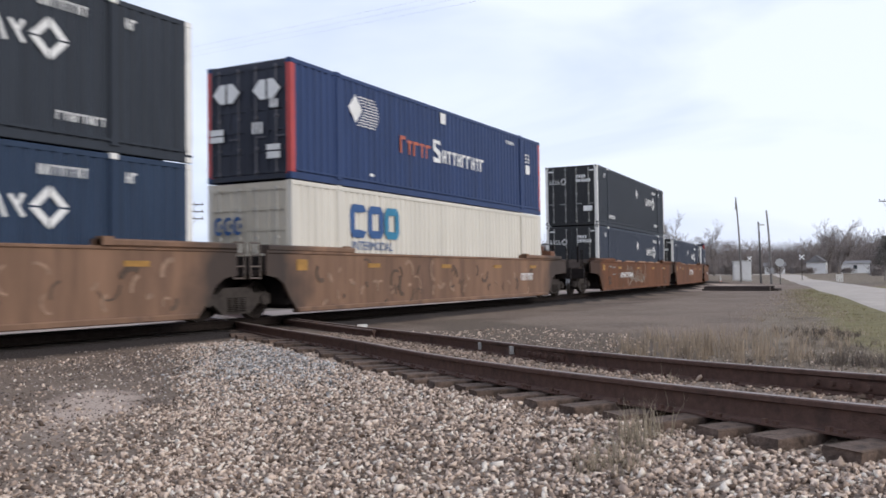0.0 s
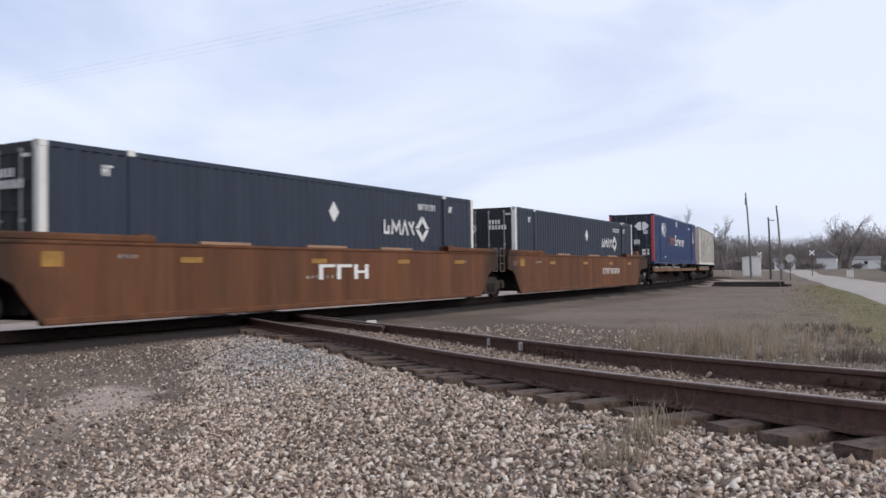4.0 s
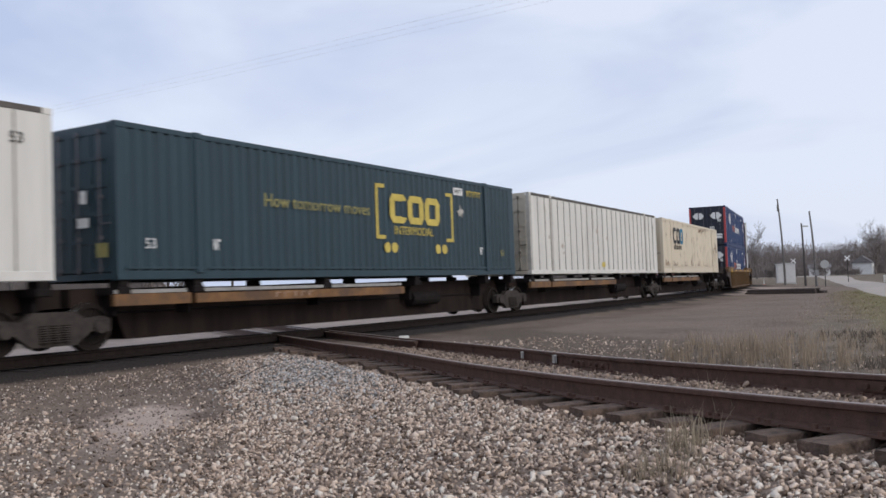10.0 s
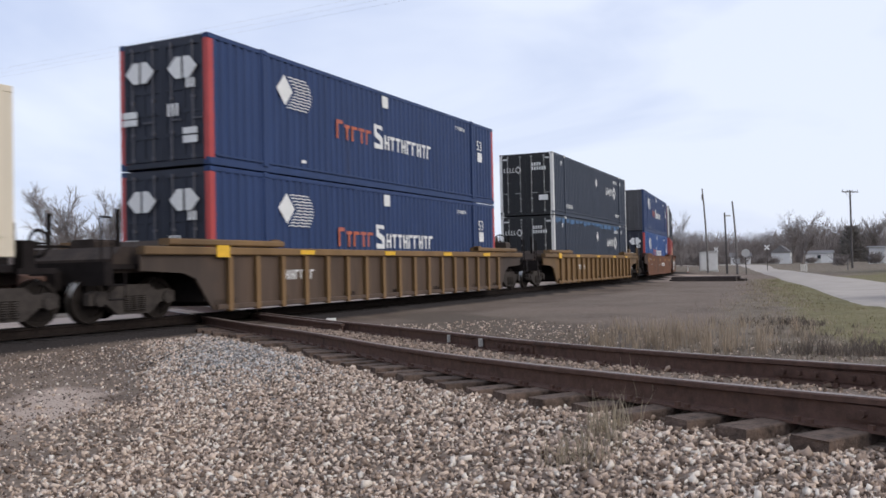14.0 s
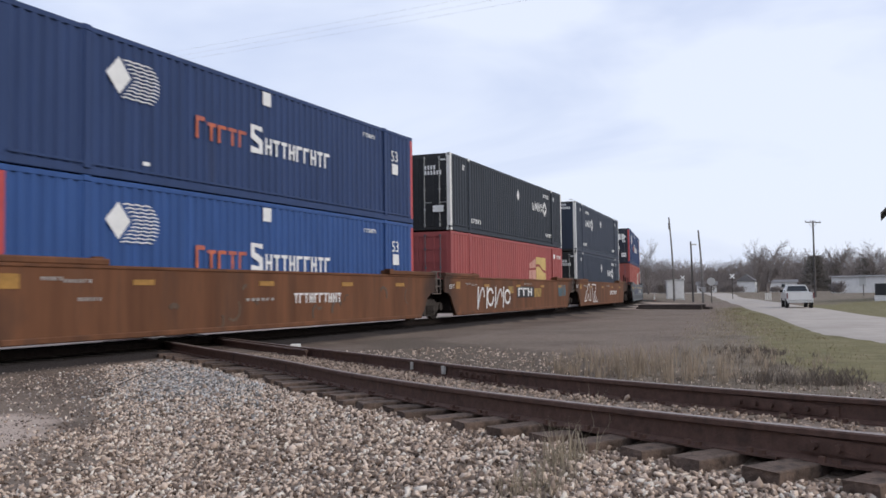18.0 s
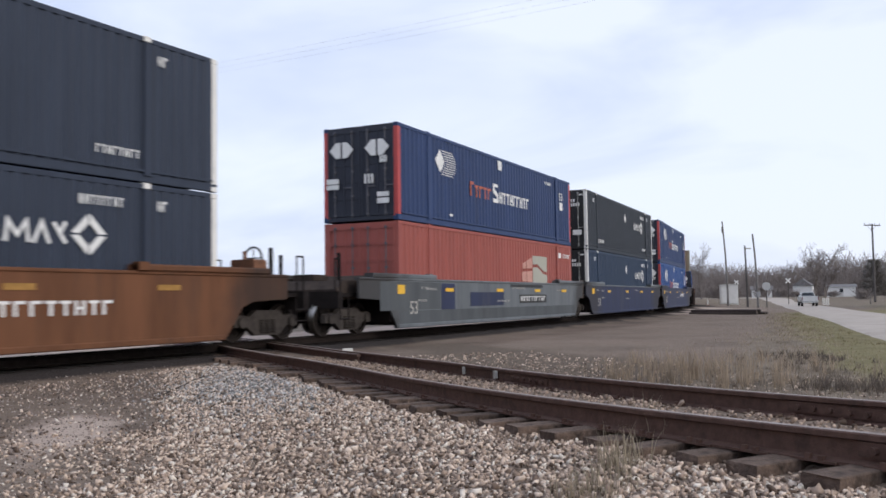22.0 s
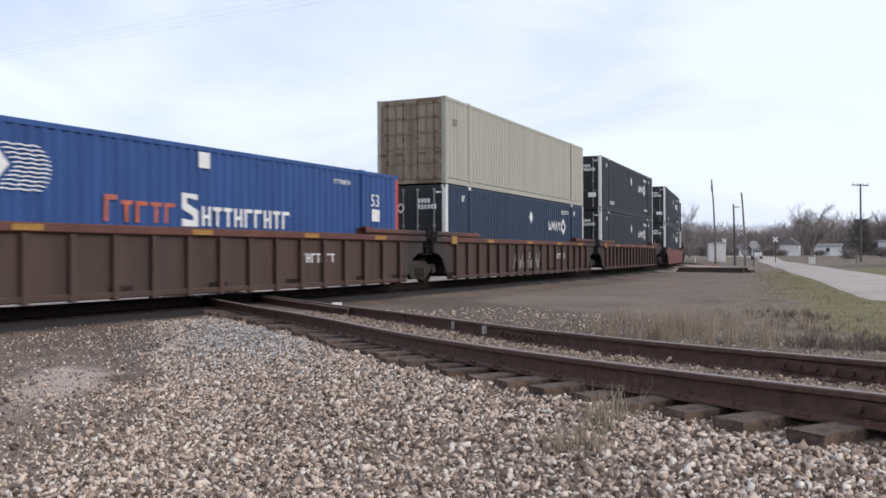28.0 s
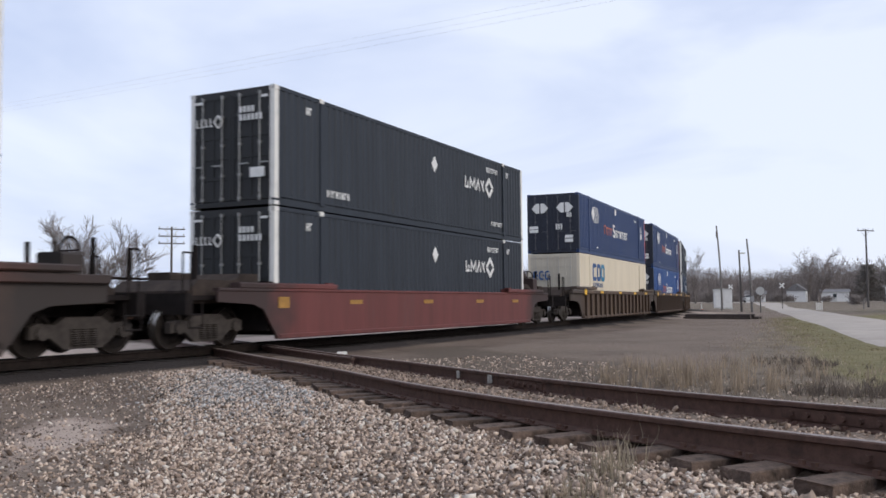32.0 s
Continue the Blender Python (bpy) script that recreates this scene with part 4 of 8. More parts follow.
def small_grit(rng, n):
    x, y = rng.uniform(-10, 3, n), 3.2 + 13.8 * rng.uniform(0, 1, n)
    l1, l2 = far_lat(x, y)
    keep = (l2 > 1.3) & (l1 > 2.0) & (np.abs(x) < 0.62 * y + 0.8)
    return x[keep], y[keep]


PINK = [(0.109, 0.078, 0.059), (0.416, 0.316, 0.245), (0.603, 0.473, 0.375), (0.286, 0.215, 0.166), (0.723, 0.587, 0.476), (0.459, 0.353, 0.276), (0.169, 0.123, 0.095), (0.632, 0.503, 0.402), (0.724, 0.646, 0.554), (0.359, 0.272, 0.213)]
GREY = [(0.10, 0.094, 0.088), (0.28, 0.268, 0.256), (0.40, 0.386, 0.370), (0.19, 0.180, 0.170), (0.55, 0.535, 0.515)]
stones("ballast_stones", "pinkish grey crushed ballast stones lying loose", 175000, near_field, 0.0136, PINK, 11)
stones("grey_stones", "patch of grey crushed stone by the crossing", 14000, grey_patch, 0.0132, GREY, 15)
stones("track_ballast", "grey crushed stone between the rails", 24000, between_rails, 0.0135, [c for c in PINK if c[0] < 0.5], 12)
stones("verge_stones", "grey stones scattered over dark cinders", 7000, beyond, 0.014, PINK[:8], 13)
stones("grit", "small grey-brown grit", 34000, small_grit, 0.0085, [(0.07, 0.054, 0.046), (0.17, 0.134, 0.115), (0.26, 0.212, 0.185), (0.42, 0.36, 0.32)], 14)


# ---- rails and ties ----
RAIL = [(-0.07, -0.175), (0.07, -0.175), (0.07, -0.160), (0.012, -0.145), (0.010, -0.045), (0.037, -0.036), (0.037, -0.008), (0.029, 0.0), (-0.029, 0.0), (-0.037, -0.008), (-0.037, -0.036), (-0.010, -0.045), (-0.012, -0.145), (-0.07, -0.160)]


def rail(name, path, z_of, head="railtop"):
    """A rail of true section along a path of (x, y, heading, q)."""
    sh = Shape()
    n = len(RAIL)
    v = []
    for x, y, a, q in path:
        for o, h in RAIL:
            v.append((x + math.cos(a) * o, y - math.sin(a) * o, z_of(q) + h))
    f = []
    for i in range(len(path) - 1):
        for k in range(n):
            f.append((i * n + k, i * n + (k + 1) % n, (i + 1) * n + (k + 1) % n, (i + 1) * n + k))
    f += [tuple(range(n)), tuple(range((len(path) - 1) * n, len(path) * n))]
    sh.add(v, f)
    me = sh.mesh(name)
    me.materials.append(None)
    me.materials.append(M[head])
    for p in me.polygons:
        if abs(p.normal.z) > 0.9 and (p.index % n) == 7:
            p.material_index = 1
    return me


main_track = thing("railway_track", "curving main line with rusty rails on dark ties under the train", "railway track", kind="structure")
for lat in (0.75, -0.75):
    path = [(*on_line(s, lat), s) for s in np.arange(-60, 200, 1.0)]
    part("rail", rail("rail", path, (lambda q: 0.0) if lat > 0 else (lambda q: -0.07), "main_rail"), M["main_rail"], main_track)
spur = thing("spur_track", "old rusty siding crossing the main line on weathered ties", "railway track", kind="structure")
spur_rails = []
for lat in (0.75, -0.75):
    path = [(*on_spur(q, lat), q) for q in np.arange(-60, 30, 0.5)]
    spur_rails.append(part("rail", rail("rail", path, spur_z), M["rail"], spur))

tie_rng = np.random.RandomState(5)


def tie_shape(seed):
    """A weathered timber with uneven, split ends."""
    r = np.random.RandomState(seed)
    v, xs = [], np.linspace(-1.27, 1.27, 7)
    for i, x in enumerate(xs):
        e = 0.006 if 0 < i < 6 else 0.012
        hw, hh = 0.098 + r.normal(0, 0.005), 0.0 + r.normal(0, 0.003)
        j = lambda: r.normal(0, e)
        x_ = x + (r.normal(0, 0.02) if i in (0, 6) else 0)
        v += [(x_ + j(), -hw + j() * .5, -0.17), (x_ + j(), hw + j() * .5, -0.17), (x_ + j(), hw, hh - 0.008), (x_ + j(), hw - 0.006, hh + j() * .3), (x_ + j(), -hw + 0.006, hh + j() * .3), (x_ + j(), -hw, hh - 0.008)]
    f = []
    for i in range(6):
        for k in range(6):
            f.append((i * 6 + k, i * 6 + (k + 1) % 6, (i + 1) * 6 + (k + 1) % 6, (i + 1) * 6 + k))
    f += [tuple(range(6)), tuple(range(36, 42))]
    return Shape().add(v, f)


q = -9.0
k = 0
while q < 21:
    x, y, a = on_spur(q, tie_rng.normal(-0.07, 0.05))
    me = shared("tie_%d" % (k % 9), lambda: tie_shape(40 + k % 9))
    part("tie", me, M["tie"], spur, at=pose(x, y, spur_z(q) - 0.168 + tie_rng.normal(-0.004, 0.008), 0, 0, -math.degrees(a) + tie_rng.normal(0, 1.6) + (180 if tie_rng.rand() < .5 else 0)))
    q += 0.425 + tie_rng.normal(0, 0.035)
    k += 1
for s in np.arange(-30, 110, 0.52):
    x, y, a = on_line(s)
    me = shared("tie_%d" % (k % 9), lambda: tie_shape(40 + k % 9))
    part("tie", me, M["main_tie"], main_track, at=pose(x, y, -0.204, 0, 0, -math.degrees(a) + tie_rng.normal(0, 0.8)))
    k += 1


def tie_plate():
    sh = Shape().box(-0.09, 0.09, -0.14, 0.14, -0.006, 0.008)
    for sx in (-1, 1):
        sh.box(sx * 0.075 - 0.014, sx * 0.075 + 0.014, -0.05, -0.02, 0.0, 0.035)
        sh.box(sx * 0.075 - 0.014, sx * 0.075 + 0.014, 0.03, 0.06, 0.0, 0.03)
    return sh


def joint_bar():
    sh = Shape().box(-0.006, 0.014, -0.46, 0.46, -0.135, -0.055, 0)
    for y in (-0.36, -0.22, -0.08, 0.08, 0.22, 0.36):
        sh.bar((0.0, y, -0.095), (0.045, y, -0.095), 0.022)
    return sh


for q0 in np.arange(0.2, 18, 0.425):
    for lat in (0.75, -0.75):
        x, y, a = on_spur(q0, lat)
        part("tie_plate", shared("tie_plate", tie_plate), M["rail"], spur, at=pose(x, y, spur_z(q0) - 0.168, 0, 0, -math.degrees(a)))
for q0, lat in ((7.2, -0.75), (13.2, 0.75), (11.6, -0.75)):
    for side in (1, -1):
        x, y, a = on_spur(q0, lat + side * 0.012)
        part("joint_bar", shared("joint_bar", joint_bar), M["rail"], spur_rails[0 if lat > 0 else 1], at=pose(x, y, spur_z(q0), 0, 0, -math.degrees(a) + (0 if side > 0 else 180)))
# the pale bond box on the far rail's side, and a white stone by the crossing
for q0, w0 in ((6.35, 0.035), (5.3, 0.015)):
    x, y, a = on_spur(q0, -0.70)
    part("bond_clip", Shape().box(-0.02, 0.02, -w0 * 0.8, w0 * 0.8, -0.13, -0.03, 0.006), M["seam"], spur_rails[1], "pale metal clip on the rail", at=pose(x, y, spur_z(q0), 0, 0, -math.degrees(a)))
# crossing diamond: guard rails beside the running rails
for lat in (0.62, -0.62):
    path = [(*on_spur(qq, lat), qq) for qq in np.arange(-9, 1.2, 0.5)]
    part("guard_rail", rail("guard_rail", path, lambda q: spur_z(q) - 0.02), M["rail"], spur)
    path = [(*on_line(ss, lat), ss) for ss in np.arange(9, 20.5, 0.5)]
    part("guard_rail", rail("guard_rail", path, (lambda q: -0.02) if lat > 0 else (lambda q: -0.08), "main_rail"), M["main_rail"], main_track)
st = Shape()
st.prism_z([(-0.12, -0.05), (0.11, -0.07), (0.14, 0.05), (-0.06, 0.08)], -0.02, 0.12)
SX, SY = -1.85, 20.4
white_block = part("concrete_block", st, M["post_white"], None, at=pose(SX, SY, float(ground_z(np.array([SX]), np.array([SY]))[0]), 0, 0, 20))
tagged(white_block, "small broken white concrete block lying by the crossing", "block")

hose = Shape()
hp = [(-3.52, 11.79), (-3.57, 12.63), (-3.61, 13.88), (-3.53, 15.03), (-3.34, 15.97), (-3.14, 16.48)]
hz = ground_z(np.array([p[0] for p in hp]), np.array([p[1] for p in hp])) + 0.02
for (a, b), za, zb in zip(zip(hp, hp[1:]), hz, hz[1:]):
    hose.bar((*a[0:2], za), (*b[0:2], zb), 0.009, 6)
tagged(part("hose", hose, M["hose"], None), "thin black hose lying in an arc on the gravel", "hose")


# ---- containers ----
HL, HW, HH = 8.075, 1.295, 2.896


def corrugated(sign, pitch=0.279, depth=0.036):
    """One long side, pressed in trapezoidal folds between the rails and posts."""
    y0, y1 = sign * HW, sign * (HW - depth)
    xs = []
    x = -HL + 0.17
    while x < HL - 0.17 - pitch:
        xs += [(x, y0), (x + pitch * 0.30, y0), (x + pitch * 0.46, y1), (x + pitch * 0.84, y1)]
        x += pitch
    xs += [(x, y0), (HL - 0.17, y0)]
    v = [(a, b, 0.16) for a, b in xs] + [(a, b, HH - 0.10) for a, b in xs]
    n = len(xs)
    f = [(i, i + 1, n + i + 1, n + i) for i in range(n - 1)]
    return Shape().add(v, f)


def ribbed_panel(sign, pitch=0.64):
    """A flat sheet side with narrow raised vertical seams."""
    sh = Shape().box(-HL + .17, HL - .17, sign * HW - (0.05 if sign > 0 else 0.0) + (0 if sign > 0 else 0.012), sign * HW + (0.05 if sign < 0 else 0.0) - (0.012 if sign > 0 else 0), 0.14, HH - 0.08)
    return sh


def long_rail(z0, z1):
    sh = Shape()
    return sh.box(-HL, HL, -0.05, 0.05, z0, z1, 0.012)


def door_leaf():
    """A door leaf, hinged at y = 0, towards +y."""
    return Shape().box(-0.035, 0.0, 0.01, HW - 0.13, 0.16, HH - 0.14)


DOOR_W = HW - 0.13


def locking_bar():
    sh = Shape().bar((0, 0, 0.12), (0, 0, HH - 0.12), 0.017)
    for z in (0.18, 0.75, 1.5, 2.2, HH - 0.2):
        sh.box(-0.02, 0.05, -0.035, 0.035, z, z + 0.06)
    sh.box(-0.03, 0.0, 0.0, 0.28, 1.02, 1.05)
    return sh


def casting():
    return Shape().box(-0.09, 0.09, -0.082, 0.082, 0, 0.118, 0.012)


def post():
    return Shape().box(-0.085, 0.085, -0.075, 0.075, 0.118, HH - 0.118, 0.012)


def roof_sheet():
    sh = Shape()
    xs, x, up = [], -HL + 0.08, True
    while x < HL - 0.2:
        xs += [(x, HH - 0.015 if up else HH - 0.03), (x + 0.13, HH - 0.015 if up else HH - 0.03)]
        up = not up
        x += 0.16
    v = [(a, y, b) for y in (-HW + .05, HW - .05) for a, b in xs]
    n = len(xs)
    return sh.add(v, [(i, i + 1, n + i + 1, n + i) for i in range(n - 1)])


def end_wall():
    sh = Shape().box(-0.04, 0.0, -HW + 0.15, HW - 0.15, 0.12, HH - 0.12)
    return sh


DECAL = -HW - 0.006


def quad(sh, x0, x1, z0, z1, y=DECAL):
    return sh.box(x0, x1, y - 0.003, y + 0.006, z0, z1)


def flat(sh, pts, y=DECAL):
    """A flat plate with an outline in (x, z) on the camera's side."""
    return sh.prism_y(pts, y - 0.003, y + 0.006)


def blocks(sh, x0, x1, z0, z1, n, tall=0, gap=0.25, y=DECAL, seed=1, each=False):
    """A row of plain upright bars that stand for lettering."""
    r = np.random.RandomState(seed)
    w = (x1 - x0) / n
    sh.cut()
    for i in range(n):
        if w > 0.2 or each:
            sh.cut()
        a = x0 + i * w
        top = z1 if i >= tall else z1 + (z1 - z0) * 0.22
        b, t, h = a + w * (1 - gap), w * 0.22, top - z0
        m = (a + b) / 2
        k = r.randint(3)
        if k == 0:
            flat(sh, [(a, z0), (a + t, z0), (a + t, top - 0.2 * h), (b, top - 0.2 * h), (b, top), (a, top)], y)
        elif k == 1:
            flat(sh, [(m - t / 2, z0), (m + t / 2, z0), (m + t / 2, top - 0.2 * h), (b, top - 0.2 * h), (b, top), (a, top), (a, top - 0.2 * h), (m - t / 2, top - 0.2 * h)], y)
        else:
            c, d = z0 + 0.4 * h, z0 + 0.58 * h
            flat(sh, [(a, z0), (a + t, z0), (a + t, c), (b - t, c), (b - t, z0), (b, z0), (b, top), (b - t, top), (b - t, d), (a + t, d), (a + t, top), (a, top)], y)
    return sh.cut()


def diamond_ring(sh, cx, cz, rx, rz, t=0.3, y=DECAL):
    o = [(cx - rx, cz), (cx, cz + rz), (cx + rx, cz), (cx, cz - rz)]
    i = [(cx + (a - cx) * (1 - t), cz + (b - cz) * (1 - t)) for a, b in o]
    for k in range(4):
        j = (k + 1) % 4
        e = 0.06
        sh.cut()
        p = [o[k], o[j], i[j], i[k]]
        m = [(p[0][0] * (1 - e) + p[1][0] * e, p[0][1] * (1 - e) + p[1][1] * e), (p[1][0] * (1 - e) + p[0][0] * e, p[1][1] * (1 - e) + p[0][1] * e),
             (p[2][0] * (1 - e) + p[3][0] * e, p[2][1] * (1 - e) + p[3][1] * e), (p[3][0] * (1 - e) + p[2][0] * e, p[3][1] * (1 - e) + p[2][1] * e)]
        flat(sh, m, y)
    return sh


def ribbon(sh, pts, w, y=DECAL):
    """A bent stripe of width 2 w through points in (x, z), as one piece."""
    p = [Vector(q) for q in pts]
    v = []
    for i, q in enumerate(p):
        d0 = (q - p[i - 1]).normalized() if i else (p[1] - q).normalized()
        d1 = (p[i + 1] - q).normalized() if i + 1 < len(p) else d0
        o = Vector((-d0.y - d1.y, d0.x + d1.x))
        o = o.normalized() * min(2.2, 1 / max(0.3, o.length / 2)) * w if o.length > 0.05 else Vector((-d0.y, d0.x)) * w
        for e, yy in ((1, y - 0.003), (-1, y - 0.003), (-1, y + 0.006), (1, y + 0.006)):
            v.append((q.x + o.x * e, yy, q.y + o.y * e))
    f = [(4 * i + k, 4 * i + (k + 1) % 4, 4 * i + 4 + (k + 1) % 4, 4 * i + 4 + k) for i in range(len(p) - 1) for k in range(4)]
    m = 4 * len(p)
    return sh.add(v, f + [(3, 2, 1, 0), (m - 4, m - 3, m - 2, m - 1)])


def sloping_word(sh, x0, x1, z0, z1, y=DECAL):
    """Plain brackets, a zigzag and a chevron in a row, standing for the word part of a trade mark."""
    w, h = x1 - x0, z1 - z0
    for run in (((0, 1), (0, 0.1), (0.13, 0.1), (0.13, 0.62)), ((0.24, 0), (0.27, 0.9), (0.38, 0.3), (0.49, 0.9), (0.52, 0)), ((0.58, 0), (0.68, 0.92), (0.78, 0)), ((0.83, 0.95), (0.99, 0.05))):
        sh.cut()
        ribbon(sh, [(x0 + a * w, z0 + b * h) for a, b in run], 0.036, y)
    sh.cut()
    return ribbon(sh, [(x0 + 0.99 * w, z1), (x0 + 0.92 * w, z0 + 0.55 * h)], 0.036, y)


def openmark_marks(late=True):
    """White trade mark: strokes and an open diamond; serial bars and small plates."""
    sh = Shape()
    x0 = 2.68 if late else -5.0
    sloping_word(sh, x0, x0 + 1.58, 1.62, 2.02)
    sh.cut()
    diamond_ring(sh, x0 + 2.06, 1.82, 0.41, 0.40, 0.46)
    s0 = x0 + 1.84 if late else -5.0
    blocks(sh, s0, s0 + 1.05, 2.38, 2.56, 8, gap=0.4, seed=4)
    blocks(sh, -6.78, -6.5, 2.38, 2.58, 2, seed=9)
    blocks(sh, 6.38, 6.66, 2.38, 2.58, 2, seed=3)
    blocks(sh, -5.85, -4.75, 0.40, 0.58, 8, gap=0.35, seed=6)
    blocks(sh, 4.88, 5.95, 0.44, 0.60, 8, gap=0.35, seed=7)
    sh.cut()
    flat(sh, [(0.12, 2.10), (0.33, 2.36), (0.54, 2.10), (0.33, 1.84)])
    return sh


def striped_white():
    sh = Shape()
    # a solid pale diamond, fine wavy lines running out to one side
    flat(sh, [(-5.62, 2.10), (-5.28, 2.47), (-4.95, 2.09), (-5.27, 1.72)])
    for k in range(11):
        sh.cut()
        z = 1.68 + k * 0.076
        e = math.sqrt(max(0.0, 1 - ((z - 2.05) / 0.46) ** 2))
        x0 = -5.20 + 0.36 * (1 - min(1, abs(z - 2.09) / 0.40))
        x1 = -4.62 + 0.50 * e
        ribbon(sh, [(x0 + (x1 - x0) * j / 6, z + (0.012 if j % 2 else -0.012)) for j in range(7)], 0.0125)
    sh.cut()
    flat(sh, [(-0.92, 1.16), (-0.44, 1.16), (-0.44, 1.50), (-0.78, 1.64), (-0.78, 1.76), (-0.46, 1.72), (-0.46, 1.84), (-0.92, 1.86), (-0.92, 1.52), (-0.58, 1.38), (-0.58, 1.28), (-0.92, 1.32)])
    blocks(sh, -0.32, 2.80, 1.18, 1.60, 9, gap=0.22, seed=12)
    quad(sh, -0.42, -0.08, 2.42, 2.76)
    sh.cut()
    quad(sh, 6.58, 6.98, 1.50, 1.84)
    blocks(sh, 4.7, 5.45, 2.44, 2.56, 7, seed=2)
    sh.cut()
    quad(sh, -4.6, -4.4, 0.36, 0.44)
    return sh


def striped_orange():
    sh = Shape()
    blocks(sh, -2.95, -1.02, 1.2, 1.62, 5, tall=1, gap=0.22, seed=15)
    return sh


def round_blocks(x0, x1, z0, z1, n=3):
    """Three heavy plain eight-sided rings side by side."""
    sh = Shape()
    w, h = (x1 - x0) / n, z1 - z0
    for i in range(n):
        sh.cut()
        a, b, t = x0 + i * w, x0 + (i + 0.92) * w, 0.26 * w
        c = 0.2 * h
        o = [(b, z0 + c), (b, z1 - c), (b - 0.6 * t, z1), (a + 0.6 * t, z1), (a, z1 - c), (a, z0 + c), (a + 0.6 * t, z0), (b - 0.6 * t, z0)]
        q = [(b - t, z0 + 1.1 * c), (b - t, z1 - 1.1 * c), (b - 1.1 * t, z1 - 1.2 * c), (a + 1.1 * t, z1 - 1.2 * c), (a + t, z1 - 1.1 * c), (a + t, z0 + 1.1 * c), (a + 1.1 * t, z0 + 1.2 * c), (b - 1.1 * t, z0 + 1.2 * c)]
        if i == 0:
            flat(sh, [o[1], *o[2:], o[0], q[0], *reversed(q[2:]), q[1]])
        else:
            v = [(x, yy, z) for yy in (DECAL - 0.003, DECAL + 0.006) for ring_ in (o, q) for x, z in ring_]
            sh.add(v, [(k, (k + 1) % 8, 8 + (k + 1) % 8, 8 + k) for k in range(8)])
    return sh


def ringed_blue():
    sh = round_blocks(-5.6, -3.0, 1.6, 2.48)
    return sh


def rust_runs():
    """Rust runs down from the folds on a worn side, thickest along the foot and the top edge."""
    sh, r = Shape(), np.random.RandomState(31)

    def run(x, z, h, w):
        sh.cut()
        flat(sh, [(x - w * r.uniform(.2, 1), z), (x + w * r.uniform(.2, 1), z + h * r.uniform(0, .1)), (x + w, z + h * r.uniform(.6, 1)), (x - w * r.uniform(.5, 1), z + h)], DECAL + 0.003)

    for i in range(64):
        x = -HL + 0.21 + 0.279 * r.randint(0, 56)
        run(x + r.normal(0, .02), 0.34, r.uniform(0.06, 0.55) * r.uniform(.4, 1), r.uniform(0.02, 0.06))
    for i in range(40):
        h = r.uniform(0.03, 0.2)
        run(-HL + 0.21 + 0.279 * r.randint(0, 56), 2.78 - h, h, r.uniform(0.012, 0.03))
    for i in range(46):
        run(-HL + 0.21 + 0.279 * r.randint(0, 56), r.uniform(0.5, 2.3), r.uniform(0.1, 0.5), r.uniform(0.008, 0.026))
    for i in range(18):
        run(r.uniform(6.3, 7.6), r.uniform(0.8, 1.6), r.uniform(0.1, 0.4), r.uniform(0.012, 0.035))
    for i in range(12):
        run(r.uniform(1.3, 4.2), r.uniform(2.35, 2.6), r.uniform(0.08, 0.25), r.uniform(0.05, 0.16))
    return sh


def green_logo():
    sh = round_blocks(0.68, 3.3, 1.42, 2.2)
    sh.cut()
    for a, s in ((0.08, 1), (3.95, -1)):
        sh.cut()
        quad(sh, a - 0.05, a + 0.05, 0.98, 2.42)
        quad(sh, min(a, a + .35 * s), max(a, a + .35 * s), 2.32, 2.42)
        quad(sh, min(a, a + .35 * s), max(a, a + .35 * s), 0.98, 1.08)
    for x in (0.52, 0.86, 3.1, 3.46):
        sh.cut()
        sh.ring((x, DECAL, 0.76), "y", 0.0, 0.14, 0.008, 12)
    return sh


def purple_marks():
    """Broken upright brush strokes, worn to patches."""
    sh, r = Shape(), np.random.RandomState(8)
    for x0, x1, z0, z1 in ((-4.6, -4.42, 0.6, 1.5), (-4.3, -4.12, 0.65, 1.9), (-3.95, -3.75, 0.85, 1.72), (-3.6, -3.42, 1.1, 1.6), (-3.6, -3.3, 1.62, 2.0), (-2.12, -2.0, 1.0, 1.78)):
        for k in range(7):
            if r.rand() < 0.25:
                continue
            sh.cut()
            z = z0 + (z1 - z0) * k / 7
            h = (z1 - z0) / 7 * r.uniform(0.7, 1.05)
            d = 0.10 * (z - z0)
            flat(sh, [(x0 + d + r.uniform(0, .06), z), (x1 + d - r.uniform(0, .05), z), (x1 + d - r.uniform(0, .05), z + h), (x0 + d + r.uniform(0, .06), z + h)], DECAL - 0.008)
    return sh


